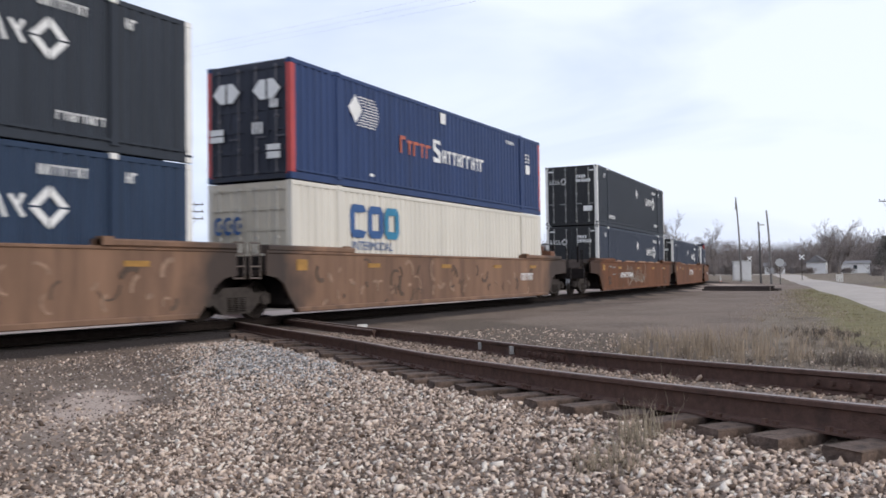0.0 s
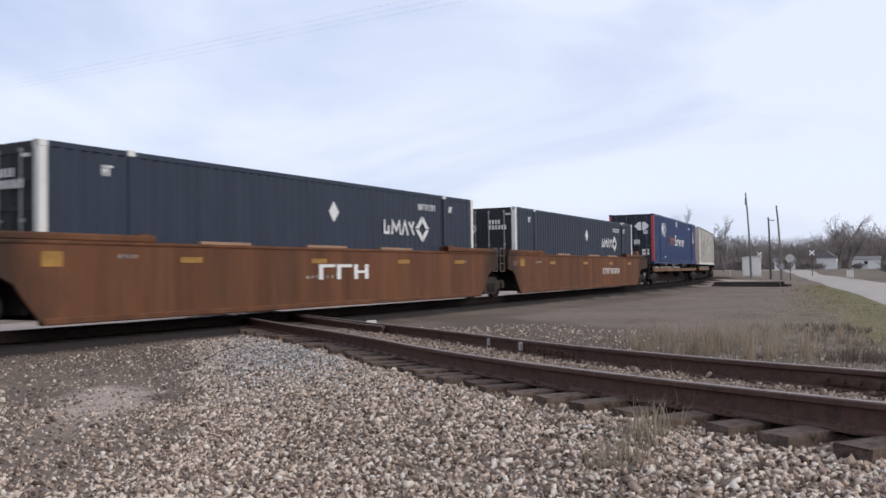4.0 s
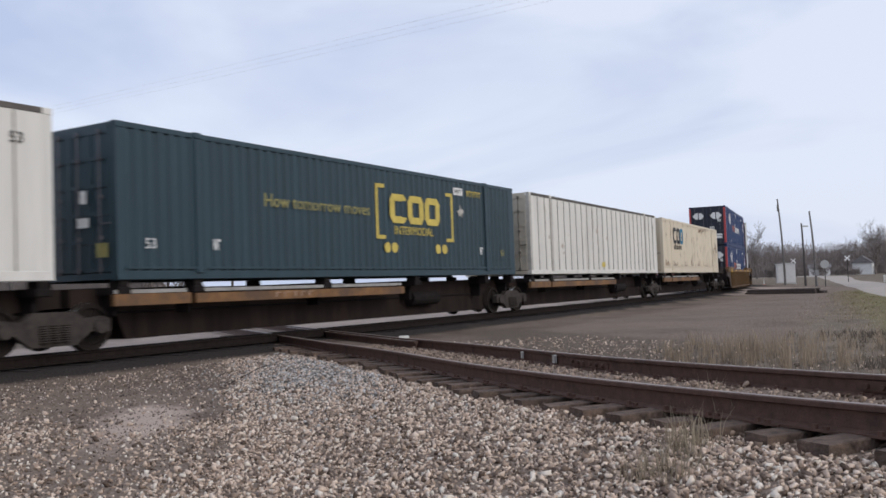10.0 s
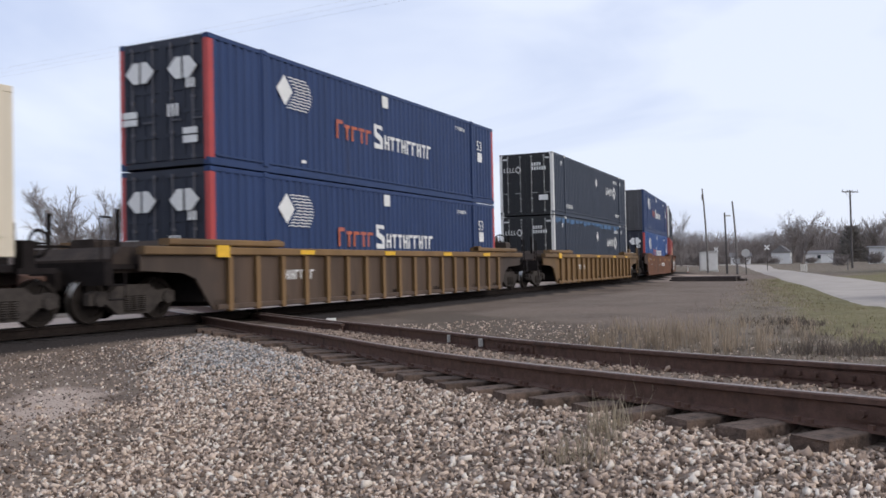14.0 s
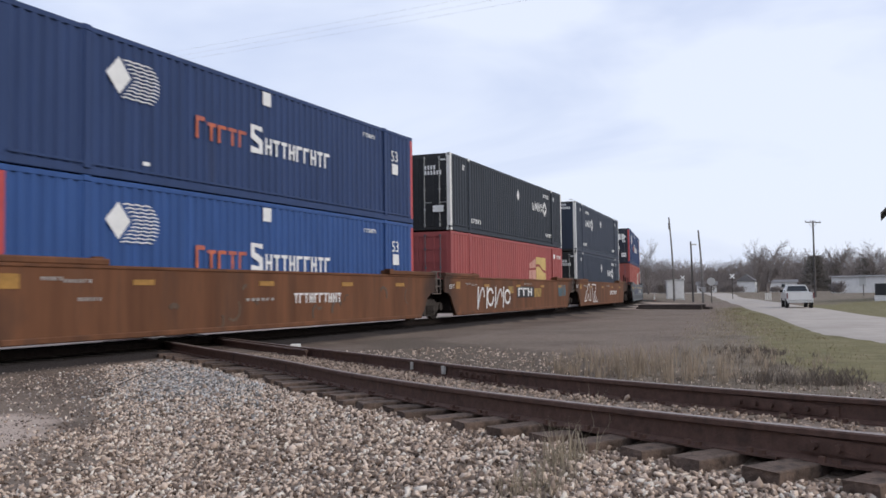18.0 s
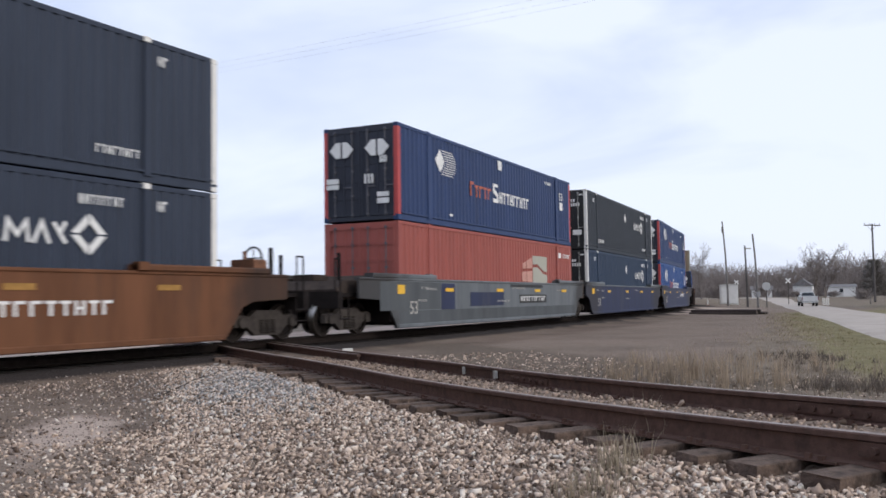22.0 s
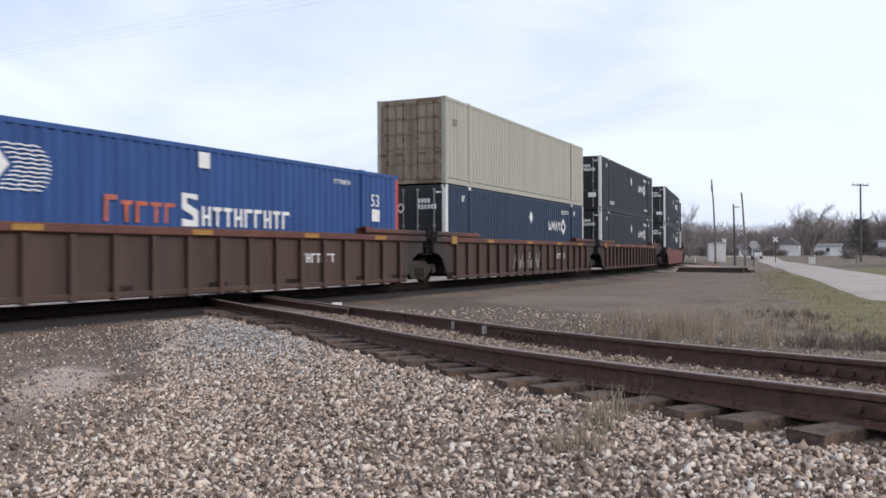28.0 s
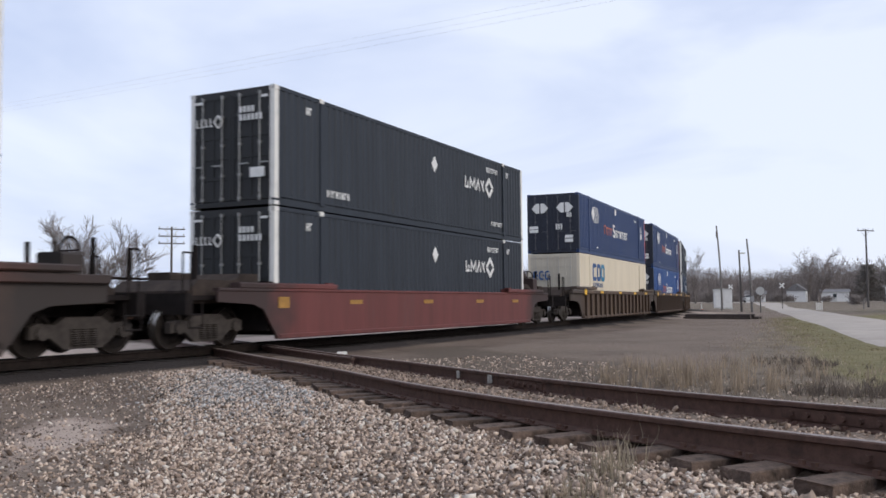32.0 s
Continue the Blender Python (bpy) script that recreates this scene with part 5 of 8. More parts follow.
def reefer_stains(seed):
    """Thin brown runs and blotches on a worn white side."""
    sh, r = Shape(), np.random.RandomState(seed)
    for i in range(18):
        sh.cut()
        x = -HL + 0.75 + 0.64 * r.randint(0, 24) + r.normal(0, 0.03)
        z, h, w = r.uniform(0.3, 2.0), r.uniform(0.15, 0.7), r.uniform(0.005, 0.015)
        flat(sh, [(x - w, z), (x + w, z + r.uniform(-.05, .05)), (x + w * r.uniform(.3, 1), z + h), (x - w * r.uniform(.3, 1), z + h * 0.9)], DECAL - 0.006)
    for x, z, a in ((-6.35, 1.35, 0.07), (-5.05, 1.05, 0.09), (-4.95, 0.8, 0.06), (-4.4, 1.5, 0.045), (-1.0, 1.75, 0.13), (-0.95, 1.3, 0.12), (0.2, 1.5, 0.08)):
        sh.cut()
        n = 7
        q = [a * r.uniform(0.55, 1.25) for _ in range(n)]
        flat(sh, [(x + q[k] * math.cos(2 * math.pi * k / n), z + q[k] * math.sin(2 * math.pi * k / n)) for k in range(n)], DECAL - 0.006)
    return sh


def brown_scrawl():
    sh = Shape()
    for a in (3.2, 3.5, 3.82, 4.08):
        sh.cut()
        flat(sh, [(a, 1.78), (a + .1, 1.74), (a + .16, 1.96), (a + .02, 2.0)])
    return sh


def red_swoosh():
    """A broad flag-like emblem: a bright block crossed by one rising stripe."""
    sh = Shape()
    flat(sh, [(3.05, 1.18), (4.75, 1.12), (4.75, 1.52), (4.3, 1.56), (3.6, 1.82), (3.05, 1.80)])
    sh.cut()
    flat(sh, [(3.05, 1.92), (3.6, 1.94), (4.3, 1.68), (4.75, 1.64), (4.75, 2.28), (3.05, 2.28)])
    return sh


def red_swoosh_pale():
    sh = Shape()
    flat(sh, [(1.85, 1.22), (2.3, 1.22), (2.3, 1.62), (1.85, 1.60)])
    sh.cut()
    flat(sh, [(2.36, 1.22), (2.98, 1.20), (2.98, 1.66), (2.36, 1.62)])
    sh.cut()
    flat(sh, [(1.95, 1.72), (2.3, 1.74), (2.3, 2.0), (1.95, 1.95)])
    sh.cut()
    flat(sh, [(2.36, 1.74), (2.98, 1.76), (2.98, 2.2), (2.36, 2.05)])
    return sh


def end_marks(kind):
    """Marks on the doors, in the plane of the visible end."""
    sh = Shape()
    x = -HL - 0.068

    def q(y0, y1, z0, z1):
        # y grows away from the camera's side
        sh.cut()
        sh.box(x - 0.003, x + 0.004, min(y0, y1), max(y0, y1), z0, z1)

    if kind == "openmark":
        for k in range(4):
            y = 1.05 - k * 0.14
            q(y, y - 0.035, 2.02, 2.22)
            q(y, y - 0.10, 2.02, 2.05)
        sh.cut()
        for a, b in ((0, 1), (1, 0), (0, -1), (-1, 0)):
            sh.bar((x, 0.36 + a * 0.13, 2.12 + b * 0.16), (x, 0.36 - b * 0.13, 2.12 + a * 0.16), 0.022, 4)
        for row, z in enumerate((2.28, 2.08)):
            for k in range(4 + 2 * row):
                q(-0.3 - k * 0.12, -0.37 - k * 0.12, z, z + 0.15)
        q(1.1, 0.85, 2.60, 2.66)
        q(-0.95, -1.15, 2.60, 2.66)
    elif kind == "striped":
        for y in (0.62, -0.62):
            sh.cut()
            sh.prism_x([(y + .42, 2.18), (y + .20, 2.42), (y + .03, 2.42), (y + .03, 1.94), (y + .20, 1.94)], x - 0.003, x + 0.004)
            sh.cut()
            sh.prism_x([(y - .42, 2.18), (y - .20, 2.42), (y - .03, 2.42), (y - .03, 1.94), (y - .20, 1.94)], x - 0.003, x + 0.004)
        q(1.16, 0.72, 1.00, 1.14)
        q(1.16, 0.72, 1.17, 1.32)
        for k in range(3):
            q(-0.72 - k * 0.09, -0.78 - k * 0.09, 1.72, 1.92)
            q(-0.18 - k * 0.12, -0.25 - k * 0.12, 1.12, 1.40)
        q(-0.62, -1.02, 0.70, 0.84)
        q(-0.62, -1.02, 0.50, 0.66)
    elif kind == "ringed":
        # heavy rounded shapes on one leaf
        for k in range(3):
            y = 1.02 - k * 0.30
            sh.cut()
            sh.prism_x([(y, 1.98), (y - .07, 2.06), (y - .19, 2.06), (y - .25, 1.98), (y - .18, 1.98), (y - .07, 1.96), (y - .07, 1.72), (y - .18, 1.70), (y - .25, 1.70), (y - .19, 1.62), (y - .07, 1.62), (y, 1.70)], x - 0.003, x + 0.004)
            q(y - .185, y - .25, 1.78, 1.90)
    return sh


def end_plate():
    x = -HL - 0.069
    return Shape().box(x - 0.003, x + 0.004, -1.05, -0.62, 0.68, 0.92)


STYLE = {
    # walls, doors, posts, label, door marks
    "charcoal": ("charcoal", "door_black", "post_white", "charcoal grey corrugated shipping container with white corner posts", "openmark"),
    "slate": ("slate", "door_black", "post_white", "slate blue corrugated shipping container with white corner posts", "openmark"),
    "navy": ("navy", "door_black", "post_white", "navy blue corrugated shipping container with white corner posts", "openmark"),
    "striped": ("blue", "door_navy", "door_navy", "dark blue corrugated shipping container with dark doors", "striped"),
    "striped_bright": ("bright_blue", "door_navy", "door_navy", "bright blue corrugated shipping container with dark doors", "striped"),
    "striped_red": ("blue", "door_navy", "post_red", "blue corrugated shipping container with red corner posts", "striped"),
    "striped_bred": ("bright_blue", "door_navy", "post_red", "bright blue corrugated shipping container with red corner posts", "striped"),
    "striped_plain": ("blue", "door_grey", "blue", "blue corrugated shipping container with dull grey doors", ""),
    "cream": ("cream", "door_cream", "cream", "cream white corrugated shipping container with heavy blue lettering blocks", "ringed"),
    "pale_cream": ("pale_cream", "door_cream", "pale_cream", "pale cream corrugated shipping container with heavy blue shapes", "ringed"),
    "rusty_cream": ("cream", "dirty_cream", "cream", "cream corrugated shipping container streaked with rust", ""),
    "white": ("white", "door_cream", "white", "dirty white ribbed shipping container", ""),
    "white_marked": ("white", "door_cream", "white", "dirty white ribbed shipping container with dark paint scrawls", ""),
    "green": ("green", "green", "green", "dark green corrugated shipping container with yellow emblem", ""),
    "red": ("red", "red", "red", "faded red corrugated shipping container with a yellow emblem", ""),
    "orange_red": ("orange_red", "orange_red", "orange_red", "faded orange-red corrugated shipping container with a yellow emblem", ""),
    "beige": ("beige", "rust_beige", "beige", "pale beige corrugated shipping container with rusty doors", ""),
}


def container(style, closed_end=False, late=True):
    """One 53-foot box: posts, rails, folded sides, roof, doors and marks."""
    wall, door, post_m, label, marks = STYLE[style]
    c = thing("shipping_container", label, "container", "containers on the train")
    ribbed = style.startswith("white")
    for sign in (-1, 1):
        if ribbed:
            part("side_wall", shared("ribbed_panel_%d" % sign, lambda: ribbed_panel(sign)), M[wall], c)
            for x in np.arange(-HL + 0.75, HL - 0.3, 0.64):
                part("seam", shared("wall_seam", lambda: Shape().box(-0.010, 0.010, -0.012, 0.012, 0.16, HH - 0.10)), M["seam_dark"], c, at=pose(x, sign * (HW + 0.002), 0))
        else:
            part("side_wall", shared("corrugated_%d_%s" % (sign, marks == "openmark"), lambda: corrugated(sign, 0.279, 0.034 if marks == "openmark" else 0.048)), M[wall], c)
        part("bottom_rail", shared("bottom_rail_%d" % (style == "rusty_cream"), lambda: long_rail(0.0, 0.32 if style == "rusty_cream" else 0.17)), M[wall], c, at=pose(0, sign * (HW - 0.052), 0))
        part("top_rail", shared("top_rail", lambda: long_rail(HH - 0.11, HH - 0.002)), M["reefer_dark"] if ribbed else M[wall], c, at=pose(0, sign * (HW - 0.052), 0))
        if not ribbed:
            part("bottom_lip", shared("bottom_lip", lambda: Shape().box(-HL + 0.17, HL - 0.17, -0.018, 0.018, 0.0, 0.05)), M[wall], c, at=pose(0, sign * (HW + 0.004), 0.20 if style != "rusty_cream" else 0.33))
        for x in (-6.1, 6.1):
            part("lifting_post", shared("post", post), M["seam"] if ribbed else M[wall], c, at=pose(x, sign * (HW - 0.042), 0))
            part("corner_casting", shared("casting", casting), M["post_white"] if post_m == "post_white" else M[wall], c, at=pose(x, sign * (HW - 0.064), HH - 0.10))
        for x in (-1, 1):
            pm = M["seam"] if ribbed and x < 0 else M["post_red"] if style.startswith("striped") and x > 0 else M[post_m]
            part("corner_post", shared("post", post), pm, c, at=pose(x * (HL - 0.088), sign * (HW - 0.078), 0))
            for z in (0.0, HH - 0.118):
                part("corner_casting", shared("casting", casting), M["post_white"] if post_m == "post_white" else M[wall], c, at=pose(x * (HL - 0.09), sign * (HW - 0.082), z))
    part("roof", shared("roof_sheet", roof_sheet), M[wall], c)
    part("floor", shared("container_floor", lambda: Shape().box(-HL + .1, HL - .1, -HW + .06, HW - .06, 0.10, 0.16)), M["black_steel"], c)
    part("end_wall", shared("end_wall", end_wall), M[wall], c, at=pose(HL - 0.05, 0, 0))
    for z in (0.02, HH - 0.14):
        part("end_beam", shared("end_beam", lambda: Shape().box(-0.07, 0.05, -HW + .16, HW - .16, 0.0, 0.12, 0.01)), M[door], c, at=pose(-HL + 0.06, 0, z))
    if closed_end:
        part("end_wall", shared("end_wall", end_wall), M[wall], c, at=pose(-HL + 0.05, 0, 0))
        for me in shared_pieces("door_marks_" + marks, lambda: end_marks(marks)):
            part("end_mark", me, M["mark_white"], c, at=pose(0.075, 0, 0.35))
    else:
        for k, sign in enumerate((1, -1)):
            leaf = part("door", shared("door_leaf", door_leaf), M[door], c, at=pose(-HL + 0.05, 0, 0) if sign > 0 else pose(-HL + 0.05, 0, 0) @ Matrix.Diagonal((1, -1, 1, 1)))
            for z in (0.16, 0.68, 1.19, 1.70, 2.21, HH - 0.21):
                part("door_rib", shared("door_rib", lambda: Shape().box(-0.06, -0.03, 0.02, DOOR_W - 0.01, 0.0, 0.07)), M[door], leaf, at=pose(0, 0, z))
            for y in (0.01, DOOR_W / 2 - 0.04, DOOR_W - 0.09):
                part("door_stile", shared("door_stile", lambda: Shape().box(-0.058, -0.032, 0.0, 0.08, 0.17, HH - 0.15)), M[door], leaf, at=pose(0, y, 0))
            for y in (0.27, 0.88):
                part("locking_bar", shared("locking_bar", locking_bar), M["chrome"] if marks == "openmark" else M["reefer_dark"] if ribbed else M["rust"] if style == "beige" else M["seam"] if marks == "ringed" else M["chrome_dark"], leaf, at=pose(-0.085, y, 0))
        if marks:
            for me in shared_pieces("door_marks_" + marks, lambda: end_marks(marks)):
                part("door_mark", me, M["mark_blue" if marks == "ringed" else "mark_white"], c)
            if marks == "openmark":
                part("door_placard", shared("door_placard", end_plate), M["mark_white"], c)

    def mark(name, key, make, mat, label=""):
        for k, me in enumerate(shared_pieces(key, make)):
            ob = part(name, me, M["mark_teal" if key == "ringed_blue" and k == 2 else mat], c, label)
            if len(me.vertices) > 40 and name == "trade_mark" and me.name.startswith(("openmark", "striped")):
                ob.name = "serial_mark"
                tagged(ob, kind="stuff")

    if style in ("charcoal", "navy", "slate"):
        mark("trade_mark", "openmark_%d" % late, lambda: openmark_marks(late), "mark_white", "white strokes and an open diamond")
    if style.startswith("striped"):
        mark("trade_mark", "striped_white", striped_white, "mark_white", "white diamond with stripes and white strokes")
        mark("trade_mark", "striped_orange", striped_orange, "mark_orange", "faded orange strokes")
        part("size_mark", lettering("53", 0.5), M["mark_white"], c, at=pose(6.5, DECAL, 1.92))
    if style in ("cream", "rusty_cream", "pale_cream"):
        mark("trade_mark", "ringed_blue", ringed_blue, "mark_black" if style == "rusty_cream" else "mark_blue", "heavy blue rounded shapes")
        part("lettering", lettering("INTERMODAL", 0.33), M["mark_black" if style == "rusty_cream" else "mark_blue"], c, "worn capital letters", at=pose(-5.52, DECAL, 1.28))
    if style == "rusty_cream":
        mark("rust_runs", "rust_runs", rust_runs, "rust")
    if style == "green":
        mark("trade_mark", "green_logo", green_logo, "mark_yellow", "yellow rounded shapes in a bracket frame")
        part("lettering", lettering("How tomorrow moves", 0.42), M["mark_faded"], c, "faded yellow words", at=pose(-4.2, DECAL, 1.56))
        part("lettering", lettering("INTERMODAL", 0.32), M["mark_yellow"], c, "yellow capital letters", at=pose(0.86, DECAL, 1.12))
        part("size_mark", lettering("53", 0.28), M["mark_white"], c, at=pose(-7.45, DECAL, 0.58))
        mark("plate", "green_plate", lambda: quad(Shape(), 4.08, 4.62, 2.40, 2.62), "mark_white", "white owner's plate")
        for k, me in enumerate(shared_pieces("green_plate_bars", lambda: blocks(Shape(), 4.14, 4.56, 2.45, 2.57, 4, y=DECAL - 0.003, seed=4, each=True))):
            part("plate_bar", me, M["mark_black"], c)
        tagged(part("serial_mark", shared("green_serial", lambda: blocks(Shape(), 4.86, 5.82, 2.40, 2.58, 7, gap=0.35, seed=21)), M["mark_yellow"], c, "yellow serial marks"), kind="stuff")
        part("size_mark", lettering("53", 0.26), M["mark_faded"], c, at=pose(7.02, DECAL, 0.62))
        tagged(part("stencil_mark", shared("green_stencil", lambda: blocks(Shape(), 5.62, 5.86, 0.64, 0.86, 2, seed=23)), M["mark_white"], c), kind="stuff")
        tagged(part("stencil_mark", shared("green_stencil_near", lambda: blocks(Shape(), -5.72, -5.5, 0.58, 0.80, 2, seed=24)), M["mark_white"], c), kind="stuff")
        part("worn_spot", shared("green_worn", lambda: flat(Shape(), [(4.24, 1.91), (4.40, 1.96), (4.45, 2.12), (4.50, 1.96), (4.58, 2.01), (4.68, 1.90), (4.56, 1.85), (4.54, 1.74), (4.46, 1.83), (4.38, 1.75), (4.35, 1.86)])), M["seam"], c, "pale scraped spot")
        for y0, y1, z0, z1, mt in ((-1.12, -0.82, 0.42, 0.68, "mark_faded"), (-0.62, -0.30, 0.98, 1.16, "mark_white"), (-0.55, -0.38, 1.42, 1.66, "mark_white")):
            part("door_plate", Shape().box(-HL - 0.072, -HL - 0.065, y0, y1, z0, z1), M[mt], c)
    if style == "white_marked":
        mark("scrawl", "purple_marks", purple_marks, "mark_purple", "dark purple paint scrawl")
        mark("scrawl", "brown_scrawl", brown_scrawl, "rust", "red-brown paint scrawl")
    if ribbed:
        mark("stain", "reefer_stains_" + style, lambda: reefer_stains(5 if style == "white" else 6), "reefer_stain", "brown water stain")
        part("size_mark", lettering("53", 0.26), M["mark_black"], c, at=pose(7.3, DECAL - 0.008, 2.25))
        mark("plate", "yellow_plate", lambda: quad(Shape(), -0.55, -0.12, 0.28, 0.48, DECAL - 0.008), "mark_yellow")
    if style in ("red", "orange_red"):
        mark("emblem", "red_swoosh", red_swoosh, "emblem_yellow" if style == "red" else "beige", "pale yellowish block with a rising stripe")
        mark("emblem", "red_swoosh_pale", red_swoosh_pale, "emblem_pale", "pale pink window-like blocks")
        mark("plate", "red_plate", lambda: blocks(quad(Shape(), 6.3, 6.62, 2.3, 2.52), 6.9, 7.8, 2.3, 2.48, 6, seed=8), "mark_white")
    if style == "beige":
        part("size_mark", lettering("53", 0.32), M["mark_black"], c, at=pose(-7.5, DECAL, 1.98))
    return c


# ---- rail cars ----
def wheelset():
    sh = Shape().bar((0, -0.95, 0), (0, 0.95, 0), 0.08, 8)
    for s in (-1, 1):
        sh.ring((0, s * 0.75, 0), "y", 0.07, 0.36, 0.05, 20)
        sh.ring((0, s * 0.76, 0), "y", 0.34, 0.425, 0.13, 20)
        sh.ring((0, s * 0.70, 0), "y", 0.34, 0.45, 0.03, 20)
        for k in range(4):
            w = k * math.pi / 2
            sh.bar((math.cos(w) * 0.12, s * 0.78, math.sin(w) * 0.12), (math.cos(w) * 0.32, s * 0.79, math.sin(w) * 0.32), 0.025, 4)
    return sh


def wheelset_mesh():
    """The axle and wheels, with worn bright treads."""
    me = wheelset().mesh("wheelset")
    me.materials.append(None)
    me.materials.append(M["tread"])
    for p in me.polygons:
        if math.hypot(p.center.x, p.center.z) > 0.41 and abs(p.normal.y) < 0.4:
            p.material_index = 1
    return me


def side_frame():
    """A cast bogie side: arched top and bottom bars with journal boxes at both ends."""
    out = [(-1.12, 0.34), (-1.12, 0.56), (-0.95, 0.62), (-0.62, 0.58), (-0.40, 0.72), (0.40, 0.72), (0.62, 0.58), (0.95, 0.62), (1.12, 0.56), (1.12, 0.34), (0.72, 0.36), (0.42, 0.14), (-0.42, 0.14), (-0.72, 0.36)]
    sh = Shape().prism_y(out, -0.075, 0.075)
    for x in (-0.89, 0.89):
        sh.bar((x, -0.13, 0.44), (x, 0.10, 0.44), 0.13, 10)
    return sh


def spring():
    """One coil spring, as a ribbed column."""
    sh, v, n = Shape(), [], 10
    rings = [(0.20 + 0.02 * k, 0.085 if k % 2 else 0.06) for k in range(16)]
    for z, r in rings:
        v += [(math.cos(2 * math.pi * i / n) * r, math.sin(2 * math.pi * i / n) * r, z) for i in range(n)]
    f = [(k * n + i, k * n + (i + 1) % n, (k + 1) * n + (i + 1) % n, (k + 1) * n + i) for k in range(15) for i in range(n)]
    return sh.add(v, f)


def bogie(car, x):
    """A two-axle bogie at x along the car; returns its wheel pairs."""
    b = part("bogie", shared("bolster", lambda: Shape().box(-0.2, 0.2, -1.0, 1.0, 0.42, 0.72, 0.04)), M["black_steel"], car, at=pose(x, 0, 0))
    for s in (-1, 1):
        part("side_frame", shared("side_frame", side_frame), M["bogie_steel"], b, at=pose(0, s * 1.0, 0))
        for dx in (-0.2, 0.0, 0.2):
            part("spring", shared("spring", spring), M["bogie_steel"], b, at=pose(dx, s * 1.08, 0))
    out = []
    for a in (-0.89, 0.89):
        w = part("wheelset", shared("wheelset", wheelset_mesh), M["wheel"], b, at=pose(a, 0, 0.425))
        out.append(w)
    return out


def side_outline(near, far, top):
    """Outline of a well side in (x, z); near and far: 'end' or 'joint'."""
    ends = {"end": [(8.2, 0.12), (8.5, 0.48), (8.75, 0.80), (9.1, 0.92), (10.3, 0.98), (10.3, top)],
            "joint": [(8.15, 0.12), (8.45, 0.45), (8.7, 0.80), (8.95, 0.93), (9.3, 0.98), (9.3, top)]}
    return [(-a, z) for a, z in reversed(ends[near])] + ends[far]


def end_gear(car, sign, kind, body, brake):
    """Platform, coupler, ladder and rails at one end of a car."""
    if kind == "end":
        part("end_platform", shared("end_platform", lambda: Shape().box(8.3, 11.1, -1.25, 1.25, 1.02, 1.12).box(8.25, 8.45, -1.4, 1.4, 0.3, 1.45)), M["black_steel"], car, at=pose(0, 0, 0, 0, 0, 0 if sign > 0 else 180))
        part("end_block", shared("end_block", lambda: Shape().prism_y([(8.45, 0.95), (10.75, 0.95), (10.75, 1.22), (10.45, 1.46), (9.3, 1.46), (9.05, 1.62), (8.45, 1.62)], -1.12, 1.12).box(9.2, 9.9, -0.9, -0.2, 1.45, 1.66, 0.05)), M["end_block"], car, "greasy dark brown end casing", at=pose(0, 0, 0, 0, 0, 0 if sign > 0 else 180))
        part("draft_sill", shared("draft_sill", lambda: Shape().box(8.2, 11.35, -0.33, 0.33, 0.62, 1.02, 0.03).box(11.0, 11.2, -1.45, 1.45, 0.72, 1.16)), M["black_steel"], car, at=pose(0, 0, 0, 0, 0, 0 if sign > 0 else 180))
        part("coupler", shared("coupler", lambda: Shape().box(11.3, 11.8, -0.09, 0.09, 0.72, 0.92, 0.02).box(11.75, 12.05, -0.19, 0.13, 0.64, 0.98, 0.05)), M["rail"], car, at=pose(0, 0, 0, 0, 0, 0 if sign > 0 else 180))
        part("air_hose", shared("air_hose", lambda: Shape().bar((11.2, -0.4, 0.8), (11.5, -0.35, 0.45), 0.03).bar((11.5, -0.35, 0.45), (11.95, -0.2, 0.38), 0.03)), M["rubber"], car, at=pose(0, 0, 0, 0, 0, 0 if sign > 0 else 180))
        for s in (-1, 1):
            part("grab_rail", shared("grab_rail", lambda: Shape().bar((10.9, 0, 1.1), (10.9, 0, 2.0), 0.022).bar((11.15, 0, 1.1), (11.15, 0, 2.0), 0.022).bar((10.9, 0, 2.0), (11.15, 0, 2.0), 0.022)), M["black_steel"], car, at=pose(0, s * 1.32, 0, 0, 0, 0 if sign > 0 else 180))
            part("sill_step", shared("sill_step", lambda: Shape().bar((10.7, 0, 0.98), (10.7, 0, 0.45), 0.018).bar((11.1, 0, 0.98), (11.1, 0, 0.45), 0.018).bar((10.7, 0, 0.45), (11.1, 0, 0.45), 0.02).bar((10.7, 0, 0.72), (11.1, 0, 0.72), 0.02)), M["black_steel"], car, at=pose(0, s * 1.45, 0, 0, 0, 0 if sign > 0 else 180))
            part("end_post", shared("end_post", lambda: Shape().box(10.35, 10.42, -0.04, 0.04, 1.1, 2.2)), M["black_steel"], car, at=pose(0, s * 0.95, 0, 0, 0, 0 if sign > 0 else 180))
        part("walkway_rail", shared("walkway_rail", lambda: Shape().box(8.6, 10.95, -0.03, 0.03, 1.5, 1.56).box(8.6, 8.66, -0.03, 0.03, 1.1, 1.5).box(10.9, 10.95, -0.03, 0.03, 1.1, 1.5)), M["black_steel"], car, at=pose(0, 1.2, 0, 0, 0, 0) if sign > 0 else pose(0, 1.2, 0, 0, 0, 180))
        if brake:
            b = part("brake_stand", shared("brake_stand", lambda: Shape().box(9.55, 10.0, -1.15, -0.45, 1.12, 1.9, 0.05).bar((9.75, -0.7, 1.7), (9.75, -0.7, 2.1), 0.05).box(9.4, 10.2, 0.2, 0.8, 1.12, 1.5, 0.05)), M["bare_brown" if body in ("car_brown", "car_tan") else body], car, at=pose(0, 0, 0, 0, 0, 0 if sign > 0 else 180))
